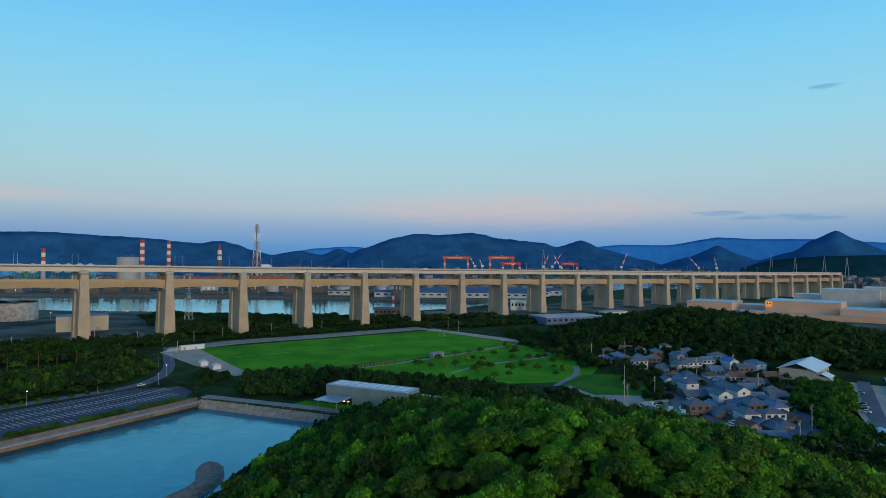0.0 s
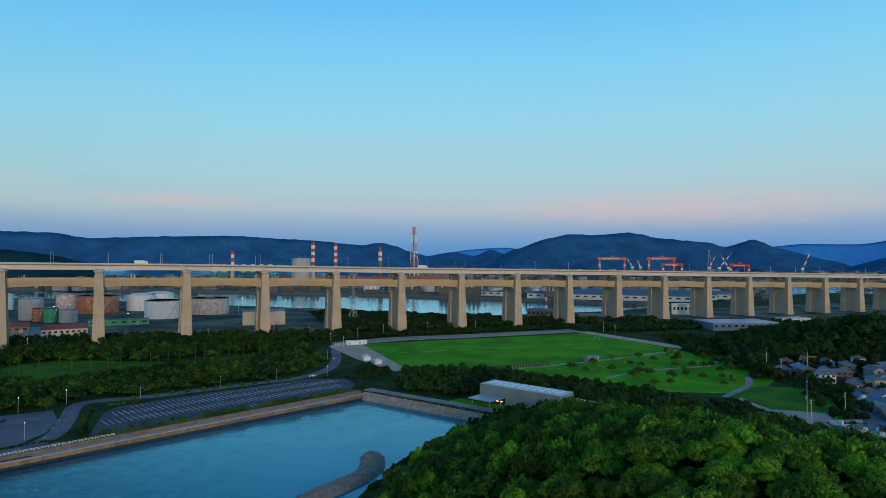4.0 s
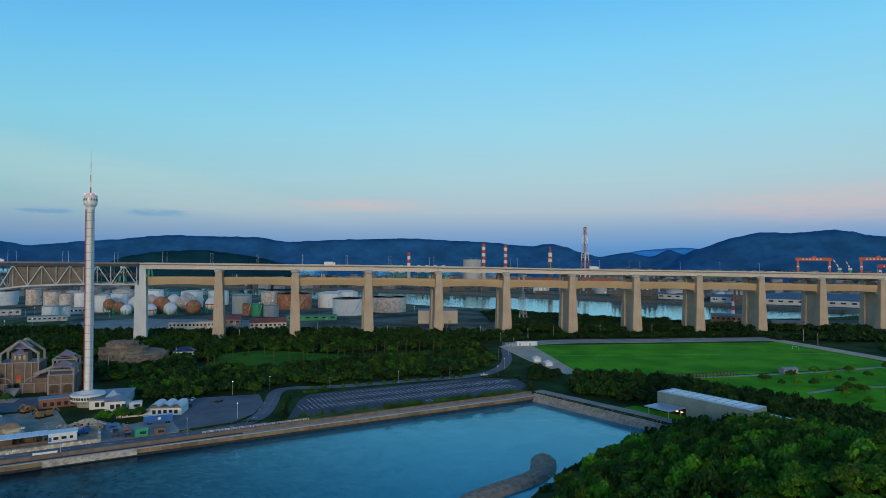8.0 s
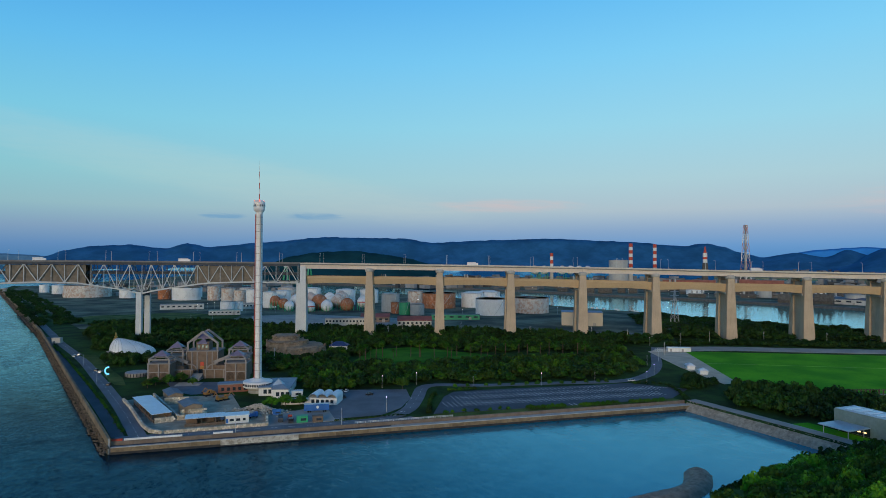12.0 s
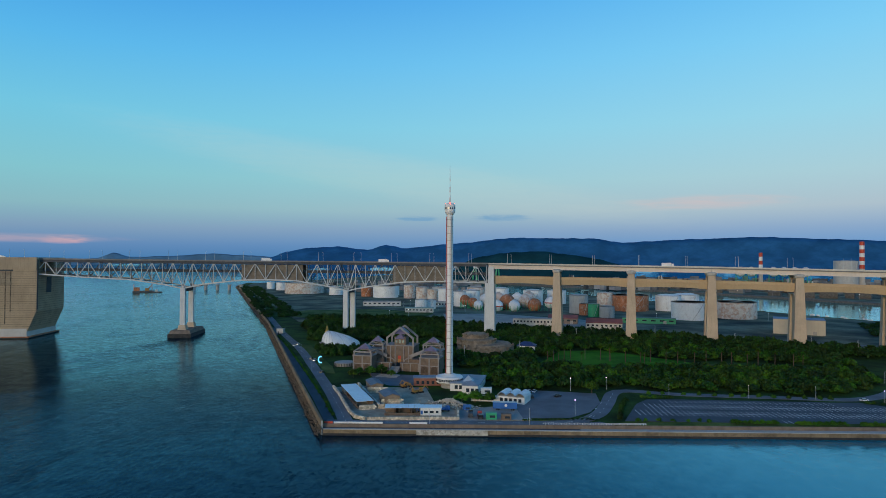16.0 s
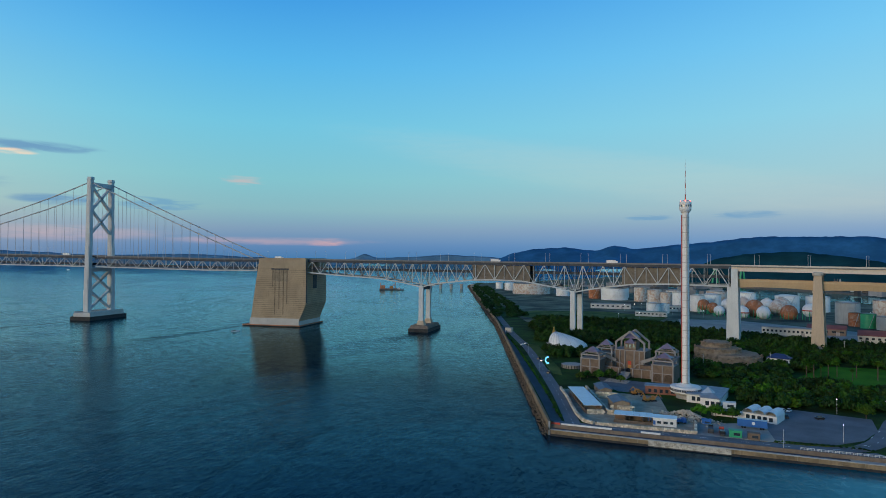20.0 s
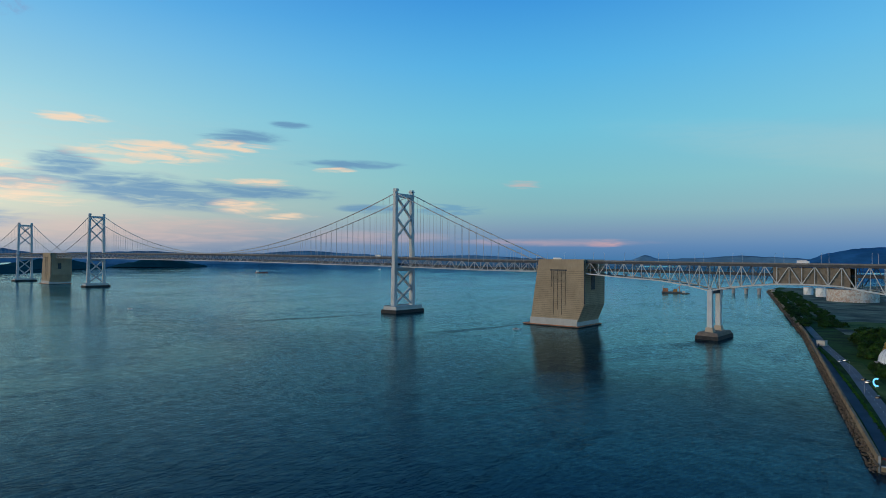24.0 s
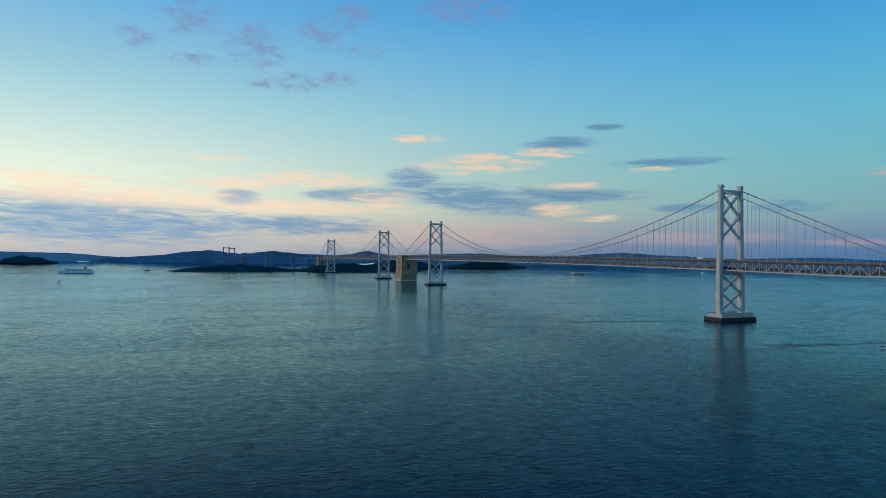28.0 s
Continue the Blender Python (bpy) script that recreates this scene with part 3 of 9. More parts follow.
HILLS = [  # x, y, height, radius along, radius across, turn
    (800, -620, 23, 62, 62, 0), (835, -572, 8, 34, 30, 0), (745, -660, 13, 50, 60, 0), (800, -690, 14, 60, 50, 0),
    (1214, -640, 19, 56, 60, -15), (1215, -735, 20, 90, 85, 0), (1290, -600, 6, 60, 50, 0),
]


def ground_z(x, y):
    z = LAND_Z
    for hx, hy, h, ra, rb, turn in HILLS:
        c, sn = math.cos(radians(turn)), math.sin(radians(turn))
        u, w = (x - hx) * c + (y - hy) * sn, -(x - hx) * sn + (y - hy) * c
        z += h * math.exp(-((u / ra) ** 2 + (w / rb) ** 2))
    return z


def land(name, outline, z, mat, label, low=-3.0):
    sh = Shape()
    sh.prism(outline if area(outline) > 0 else outline[::-1], low, z)
    return solid(name, sh, mat, label, "ground", kind="structure")


def area(outline):
    return sum(a[0] * b[1] - b[0] * a[1] for a, b in zip(outline, outline[1:] + outline[:1])) / 2


land("ground", NEAR_LAND, LAND_Z, SOIL, "reclaimed park land behind a concrete sea wall")
# hills as one relief sheet that meets the flat land
s = Shape()
x0, x1, y0, y1, cell = 640, 1420, -960, -480, 8
nx, ny = (x1 - x0) // cell, (y1 - y0) // cell
grid = []
for j in range(ny + 1):
    for i in range(nx + 1):
        x, y = x0 + i * cell, y0 + j * cell
        z = ground_z(x, y) + 1.2 * noise.noise((x * 0.03, y * 0.03, 0))
        if not inside(x, y, NEAR_LAND):
            z = min(z, -0.6) if ground_z(x, y) < 9 else ground_z(x, y) - 6
        elif ground_z(x, y) < LAND_Z + 0.9:
            z = LAND_Z - 0.5 if all(inside(x + ox, y + oy, NEAR_LAND) for ox in (-10, 10) for oy in (-10, 10)) else -2.5
        grid.append((x, y, z))
s.poly(grid, [(j * (nx + 1) + i, j * (nx + 1) + i + 1, (j + 1) * (nx + 1) + i + 1, (j + 1) * (nx + 1) + i) for j in range(ny) for i in range(nx)])
solid("hill", s, SOIL, "wooded hills of the old island", "hill", kind="structure", smooth=True)

FAR_SHORE = [(1020, 1330), (1050, 1290), (1212, 1017), (1357, 780), (1455, 560), (1518, 370), (1578, 230), (1612, 100), (1640, -40), (1655, -160), (1670, -300), (2350, -430), (2700, -380), (2780, 300), (2700, 900), (2400, 1500), (1700, 2000), (1000, 2200)]
land("ground_far_shore", FAR_SHORE, 3.0, INDUSTRIAL, "industrial land across the channel")

FAR_TOWN = [yaw_at(d, a) for d, a in ((3080, -48), (3060, -60), (3050, -75), (3080, -90), (3100, -110), (4700, -110), (4700, -90), (4700, -70), (4700, -48))]
land("ground_town", FAR_TOWN, 5.0, INDUSTRIAL, "low town and shipyard land before the mountains")
# ---- mountains ----
def crest(knots, yaw):
    for (a, h), (b, k) in zip(knots, knots[1:]):
        if (a - yaw) * (b - yaw) <= 0 and a != b:
            t = (yaw - a) / (b - a)
            t = t * t * (3 - 2 * t) * 0.5 + t * 0.5
            return h + (k - h) * t
    return 0.0


def mountain_range(name, d, knots, mat, label, depth=450.0, rough=6.0, seed=0.0):
    """A ridge with spurs and gullies on its near side."""
    a, b = knots[0][0], knots[-1][0]
    m = max(24, int(abs(a - b) / 0.25))
    rows = [-1.0, -0.8, -0.6, -0.42, -0.28, -0.15, 0.0, 0.3]
    sh = Shape()
    vs = []
    for r in rows:
        for i in range(m + 1):
            yaw_deg = a + (b - a) * i / m
            h = crest(knots, yaw_deg)
            dd = d + depth * r
            base = far_rise(dd) - 2
            h = max(h, base + 1)
            shape = 1 - abs(r) ** 0.9 if r < 0 else 1 - r
            x, y = yaw_at(dd, yaw_deg)
            g = noise.noise((x * 0.004 + seed, y * 0.004, r * 1.5)) * 0.28 + noise.noise((x * 0.012, y * 0.012, seed)) * 0.12
            z = base + (h - base) * max(0.0, min(1.0, shape + (g * (1 - shape) * 0.55 if r < 0 else 0)))
            if r == 0:
                z += rough * noise.noise((yaw_deg * 1.3, seed, 0)) + 0.5 * rough * noise.noise((yaw_deg * 4.0, seed, 1))
            vs.append((x, y, z))
    w = m + 1
    flip = b > a
    fs = []
    for j in range(len(rows) - 1):
        for i in range(m):
            q = (j * w + i, j * w + i + 1, (j + 1) * w + i + 1, (j + 1) * w + i)
            fs.append(q[::-1] if flip else q)
    sh.poly(vs, fs)
    return solid(name, sh, mat, label, "mountains", kind="structure", smooth=True)


# distance haze is painted into these base colours as blue and pale tones
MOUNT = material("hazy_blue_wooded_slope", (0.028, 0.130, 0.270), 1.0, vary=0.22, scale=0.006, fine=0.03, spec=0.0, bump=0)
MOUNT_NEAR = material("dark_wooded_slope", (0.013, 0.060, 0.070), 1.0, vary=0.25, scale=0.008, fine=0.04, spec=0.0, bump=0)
MOUNT_FAR = material("pale_blue_haze", (0.040, 0.260, 0.700), 1.0, vary=0.08, scale=0.003, fine=0.02, spec=0.0, bump=0)
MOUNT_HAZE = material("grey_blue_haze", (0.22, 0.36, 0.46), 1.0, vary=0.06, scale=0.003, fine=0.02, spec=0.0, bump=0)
MOUNT_WEST = material("haze_blue_island", (0.105, 0.215, 0.315), 1.0, vary=0.22, scale=0.006, fine=0.03, spec=0.0, bump=0)
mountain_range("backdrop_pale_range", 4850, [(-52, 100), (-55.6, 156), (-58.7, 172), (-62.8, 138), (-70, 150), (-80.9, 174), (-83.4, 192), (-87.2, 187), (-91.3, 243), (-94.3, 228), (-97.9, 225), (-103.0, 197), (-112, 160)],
               MOUNT_FAR, "far mountain range painted pale blue as haze", 60, 3, 5)
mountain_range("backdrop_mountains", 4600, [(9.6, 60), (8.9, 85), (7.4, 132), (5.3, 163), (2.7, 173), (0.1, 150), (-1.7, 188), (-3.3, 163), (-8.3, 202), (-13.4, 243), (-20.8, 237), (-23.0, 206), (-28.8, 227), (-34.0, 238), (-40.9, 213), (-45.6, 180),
               (-47.4, 200), (-48.6, 175), (-50.1, 134), (-51.6, 102), (-54.1, 134), (-56.0, 103), (-57.6, 152), (-59.0, 113), (-60, 60)], MOUNT, "wooded mountain range painted hazy dark blue", 380, 5, 0)
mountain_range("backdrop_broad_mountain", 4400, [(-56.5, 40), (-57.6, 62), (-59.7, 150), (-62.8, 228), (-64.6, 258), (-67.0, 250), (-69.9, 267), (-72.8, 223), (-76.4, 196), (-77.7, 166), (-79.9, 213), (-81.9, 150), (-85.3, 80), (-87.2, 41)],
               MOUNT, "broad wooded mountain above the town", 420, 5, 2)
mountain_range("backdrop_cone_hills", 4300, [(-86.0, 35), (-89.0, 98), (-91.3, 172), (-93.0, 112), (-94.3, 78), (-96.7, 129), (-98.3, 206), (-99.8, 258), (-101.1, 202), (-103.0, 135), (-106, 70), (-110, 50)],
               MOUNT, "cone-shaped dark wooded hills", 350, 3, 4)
mountain_range("backdrop_low_hill", 2600, [(-7.6, 5), (-8.3, 58), (-10.4, 92), (-12.7, 109), (-15.9, 116), (-18.9, 100), (-21.3, 82), (-23.0, 60), (-24.5, 5)], MOUNT_NEAR, "low dark wooded hill behind the works", 260, 3, 7)
mountain_range("backdrop_dark_foothill", 3600, [(-93.0, 40), (-95.5, 82), (-98.0, 98), (-100.5, 104), (-104.0, 108), (-110, 90)], MOUNT_NEAR, "low dark wooded foothill", 260, 4, 8)
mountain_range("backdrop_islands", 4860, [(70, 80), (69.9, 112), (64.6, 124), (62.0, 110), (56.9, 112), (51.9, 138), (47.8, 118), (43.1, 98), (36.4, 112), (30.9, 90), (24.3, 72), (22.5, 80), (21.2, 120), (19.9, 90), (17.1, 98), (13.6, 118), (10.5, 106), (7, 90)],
               MOUNT_WEST, "far islands across the strait, painted haze-blue", 60, 5, 9)
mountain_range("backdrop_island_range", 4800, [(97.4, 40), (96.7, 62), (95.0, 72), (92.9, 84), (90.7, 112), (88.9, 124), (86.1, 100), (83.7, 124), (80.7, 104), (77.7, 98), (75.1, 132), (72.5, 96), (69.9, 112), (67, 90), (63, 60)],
               MOUNT_WEST, "haze-blue hills of the opposite mainland", 120, 5, 11)
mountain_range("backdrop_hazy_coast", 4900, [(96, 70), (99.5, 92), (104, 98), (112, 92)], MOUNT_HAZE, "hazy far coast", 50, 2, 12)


def island(name, x, y, height, ra, rb, turn, label, lumps=3):
    """A wooded islet with an uneven back."""
    sh = Shape()
    rows, cols = 9, 28
    c, sn = math.cos(radians(turn)), math.sin(radians(turn))
    vs = []
    for j in range(rows):
        r = 1 - j / (rows - 1)
        for i in range(cols):
            t = 2 * math.pi * i / cols
            w = 1 + 0.22 * noise.noise((math.cos(t) * 1.5 + x, math.sin(t) * 1.5, 0))
            u, v = ra * r * w * math.cos(t), rb * r * w * math.sin(t)
            z = height * (1 - r ** 1.7) * (1 + 0.55 * noise.noise((u * lumps / ra, v * lumps / ra, x * 0.1))) - (1.5 if j == 0 else 0)
            z += height * 0.10 * noise.noise((u * 9 / ra, v * 9 / ra, 2.0)) if 0 < j else 0
            vs.append((x + u * c - v * sn, y + u * sn + v * c, max(z, -1.5 if j == 0 else 0.5) + far_rise(math.hypot(x - EYE[0], y - EYE[1]))))
    fs = [(j * cols + i, j * cols + (i + 1) % cols, (j + 1) * cols + (i + 1) % cols, (j + 1) * cols + i) for j in range(rows - 1) for i in range(cols)]
    sh.poly(vs, fs)
    return solid(name, sh, MOUNT_NEAR, label, "island", kind="structure", smooth=True)


island("island_1", -3330, 1240, 42, 130, 330, -12, "low wooded islet in the strait")
island("island_2", -2860, 150, 40, 210, 330, 10, "dark wooded island under the far bridge")
island("island_3", -3300, 620, 50, 160, 300, 0, "wooded island behind the bridge tower", 4)
island("island_4", -2950, -30, 16, 260, 180, 0, "low wooded headland")
island("island_6", *yaw_at(3500, 86.5), 30, 150, 400, 4, "low dark wooded island beside the far bridge", 5)
island("island_5", -3900, -1650, 40, 150, 170, 0, "dark wooded point")
# ---- the bridge: suspension spans, anchorage, truss spans and viaduct ----
LAST_PIER = 24
LINE = [(-3000, 0), (-2638, 0), (-1648, 0), (-1100, 0), (0, 0), (300, 0), (441, -4), (608, -20), (750, -58), (812.5, -81.9), (875.8, -110.5)]
BEND = [(875.8, -110.5)]
for k in range(1, LAST_PIER + 1):
    heading = -0.4365 - 0.0233 * (k - 0.5) + 0.000944 * (k - 0.5) ** 2
    BEND.append((BEND[-1][0] + 69.5 * math.cos(heading), BEND[-1][1] + 69.5 * math.sin(heading)))
LINE += BEND[1:]
HEIGHTS = [(-3000, 82), (-2638, 84.5), (-1648, 88), (-1100, 88.3), (-400, 85), (0, 80.5), (160, 77.6), (300, 77.5), (441, 76.3), (608, 75.5), (750, 74.4), (812, 73.7), (938, 72.2), (1062, 69.9), (1129, 68.4), (1213, 67.2), (1311, 65.5), (1495, 62.3), (1786, 57.2), (2020, 54.1), (2310, 50.5), (2600, 47)]


def road_z(x):
    for (a, p), (b, q) in zip(HEIGHTS, HEIGHTS[1:]):
        if x <= b:
            return p + (q - p) * (x - a) / (b - a)
    return HEIGHTS[-1][1]


def axis(x):
    """Middle of the bridge at x, and its unit direction across, to the camera's side."""
    for (ax, ay), (bx, by) in zip(LINE, LINE[1:]):
        if x <= bx:
            t = (x - ax) / (bx - ax)
            d = Vector((bx - ax, by - ay, 0)).normalized()
            return Vector((x, ay + (by - ay) * t, 0)), Vector((d.y, -d.x, 0)), d
    return None


def across(x, off, z):
    p, side, _ = axis(x)
    return Vector((p.x + side.x * off, p.y + side.y * off, z))


def chord_line(x0, x1, panels, off, z_of, size=1.1):
    xs = [x0 + (x1 - x0) * i / panels for i in range(panels + 1)]
    return Shape().sweep([across(x, off, z_of(x)) for x in xs], size, size * 1.2)


def warren(sh_web, x0, x1, panels, off, top, bottom, web=0.7, uprights=True):
    """One truss plane between x0 and x1; top and bottom are functions of x."""
    xs = [x0 + (x1 - x0) * i / panels for i in range(panels + 1)]
    for i in range(panels):
        a, b = xs[i], xs[i + 1]
        if i % 2 == 0:
            sh_web.beam(across(a, off, bottom(a)), across(b, off, top(b)), web)
        else:
            sh_web.beam(across(a, off, top(a)), across(b, off, bottom(b)), web)
        if uprights:
            sh_web.beam(across(b, off, bottom(b)), across(b, off, top(b)), web * 0.75)


def deck_strip(x0, x1, step, width, z_of, thick):
    sh = Shape()
    m = max(1, round((x1 - x0) / step))
    sh.ribbon([tuple(across(x0 + (x1 - x0) * i / m, 0, z_of(x0 + (x1 - x0) * i / m))) for i in range(m + 1)], width, None, thick)
    return sh


def parapet(x0, x1, step, off, height=1.3):
    sh = Shape()
    m = max(1, round((x1 - x0) / step))
    xs = [x0 + (x1 - x0) * i / m for i in range(m + 1)]
    return sh.sweep([across(x, off, road_z(x) + height / 2) for x in xs], 0.3, height)


def stiffened_deck(x0, x1, panels, label, bottom=None, width=28.0, panel_group=""):
    """A double-deck steel truss: road above, railway below."""
    t = thing("truss_span", label, "bridge span", "steel truss spans of the bridge")
    low = bottom or (lambda x: road_z(x) - 13.0)

    def top(x):
        return road_z(x) - 1.6
    for off in (width / 2, -width / 2):
        web = Shape()
        warren(web, x0, x1, panels, off, top, low)
        part("top_chord", chord_line(x0, x1, panels, off, top), STEEL, t)
        part("bottom_chord", chord_line(x0, x1, panels, off, low), STEEL, t)
        tagged(part("web", web, STEEL, t, "crossed web members"), kind="stuff")
    # deep dark decks put the truss's inner shade into colour and shape
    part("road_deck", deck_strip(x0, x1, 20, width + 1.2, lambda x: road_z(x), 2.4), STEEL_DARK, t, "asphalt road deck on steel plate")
    part("rail_deck", deck_strip(x0, x1, 20, width * 0.6, lambda x: road_z(x) - 8.6, 2.6), STEEL_DARK, t, "steel railway deck darkened for the shade inside the truss")
    for off in (width / 2 + 0.8, -width / 2 - 0.8):
        part("parapet", parapet(x0, x1, 20, off), RAIL_BROWN, t, "dark grey-brown road parapet")
    far = Shape()
    for i in range(panels + 1):
        x = x0 + (x1 - x0) * i / panels
        beams = far if x1 < -1000 else Shape()
        beams.beam(across(x, width / 2, road_z(x) - 2), across(x, -width / 2, road_z(x) - 2), 0.6, 1.4)
        beams.beam(across(x, width / 2, low(x)), across(x, -width / 2, low(x)), 0.6, 0.9)
        if i % 2 == 0:
            beams.beam(across(x, width / 2, low(x)), across(x, 0, road_z(x) - 3), 0.4)
            beams.beam(across(x, -width / 2, low(x)), across(x, 0, road_z(x) - 3), 0.4)
        if beams is not far:
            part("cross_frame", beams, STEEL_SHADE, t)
    if x1 < -1000:
        tagged(part("cross_framing", far, STEEL, t), kind="stuff")
    return t


def bridge_tower(x, top, base_z=9.0, levels=(0.0,), block=True):
    """A steel tower: two stepped legs, crossed braces above and below the deck."""
    t = thing("bridge_tower", "pale grey steel suspension tower with crossed braces on black pier", "bridge tower", "suspension towers", (x, 0, 0))
    deck = road_z(x)
    for s_ in (-1, 1):
        leg = Shape()
        foot, head = 19.5 * s_, 17.0 * s_
        seg = 6
        vs, fs = [], []
        for i in range(seg):
            y0 = foot + (head - foot) * i / seg
            w = 6.6 - 0.28 * i
            a, b, c, d = w * 0.55, w * 0.45, w * 0.375, w * 0.45 + 0.4
            plan = [(-a, -b), (-c, -b), (-c, -d), (c, -d), (c, -b), (a, -b), (a, b), (c, b), (c, d), (-c, d), (-c, b), (-a, b)]
            for z in (base_z + (top - base_z) * i / seg, base_z + (top - base_z) * (i + 1) / seg):
                vs += [(px, y0 + py, z) for px, py in plan]
        for j in range(2 * seg - 1):
            for i in range(12):
                k = (i + 1) % 12
                fs.append((j * 12 + i, j * 12 + k, (j + 1) * 12 + k, (j + 1) * 12 + i))
        leg.poly(vs, fs)
        part("leg", leg, STEEL, t)
        part("saddle_housing", Shape().box(0, head, top, 7.5, 6.0, 3.2, 0, 0.8), STEEL, t, "cable saddle housing")

    def y_at(z):
        return 19.5 + (17.0 - 19.5) * (z - base_z) / (top - base_z) - 2.4
    part("top_beam", Shape().box(0, 0, top - 9, 4.5, 34, 5.5), STEEL, t)
    part("deck_beam", Shape().box(0, 0, deck - 19.5, 5.0, 36, 5.0), STEEL, t)
    mid = deck + (top - deck) * 0.30
    high = [(mid, (mid + top - 9) / 2), ((mid + top - 9) / 2, top - 9)]
    low = [(base_z + 3, (base_z + deck - 19) / 2 + 1), ((base_z + deck - 19) / 2 + 1, deck - 19)]
    for a, b in high + low:
        for s_ in (-1, 1):
            part("brace", Shape().beam((0, -s_ * y_at(a), a), (0, s_ * y_at(b), b), 3.2, 2.6), STEEL, t)
    if block:
        part("pier_top", Shape().box(0, 0, 4.0, 26, 58, base_z - 4.0, 0, 0.95), CONCRETE_PALE, t, "pale concrete pier head")
        part("pier_block", Shape().box(0, 0, -4, 30, 62, 8.6), FENDER, t, "black tide-stained pier block")
        for e in (-12.5, 12.5):
            part("railing", Shape().box(e, 0, base_z, 0.2, 55, 1.2), STEEL, t)
    else:
        part("pier_block", Shape().box(0, 0, -4, 26, 56, base_z + 4), CONCRETE_GREY, t)
    return t


TOWERS = [(0, 179, 9.5), (-1100, 189, 9.0), (-1648, 183, 8.0), (-2638, 174, 8.0)]
for x, top, base in TOWERS:
    bridge_tower(x, top, base)


def cable_z(x, a, za, b, zb, sag):
    t = (x - a) / (b - a)
    return za + (zb - za) * t - 4 * sag * t * (1 - t)


def suspension(a, za, b, zb, sag, hangers, name_group):
    """Two main cables between a and b, each a thing with its hangers."""
    for off in (17.2, -17.2):
        t = thing("main_cable", "grey main cable with vertical hangers above the bridge deck", "bridge cable", name_group)
        m = 40
        pts = [(a + (b - a) * i / m, -off, cable_z(a + (b - a) * i / m, a, za, b, zb, sag)) for i in range(m + 1)]
        part("cable", Shape().sweep(pts, 1.1, 1.1), CABLE, t)
        far = Shape()
        for i in range(1, hangers):
            x = a + (b - a) * i / hangers
            z = cable_z(x, a, za, b, zb, sag)
            if z > road_z(x) + 2:
                rope = far if min(a, b) < -1100 else Shape()
                rope.box(x, -off, road_z(x) - 1.5, 0.24, 0.24, z - road_z(x) + 1.5)
                rope.box(x, -off, z - 0.9, 1.6, 1.5, 1.8)
                if rope is not far:
                    part("hanger", rope, CABLE, t)
        if min(a, b) < -1100:
            tagged(part("hanger_roping", far, CABLE, t, "thin steel hangers"), kind="stuff")


GROUP = "main cables of the bridge"
suspension(232, 79.5, 0, 176, 1.5, 19, GROUP)
suspension(0, 176, -1100, 186, 94, 84, GROUP)
suspension(-1100, 186, -1374, 92, 4, 20, GROUP)
suspension(-1648, 185, -1374, 92, 4, 20, GROUP)
suspension(-1648, 185, -2638, 176, 88, 70, GROUP)
suspension(-2638, 176, -2910, 86, 4, 18, GROUP)
stiffened_deck(6, 236, 22, "grey double-deck truss of the side span")
stiffened_deck(-1094, -6, 92, "grey double-deck truss hung from the main cables")
stiffened_deck(-1360, -1106, 22, "grey double-deck truss of the side span")
stiffened_deck(-1642, -1388, 22, "grey double-deck truss of the side span")
stiffened_deck(-2632, -1654, 80, "grey double-deck truss hung from the main cables")
stiffened_deck(-2980, -2644, 28, "grey double-deck truss of the far side span")

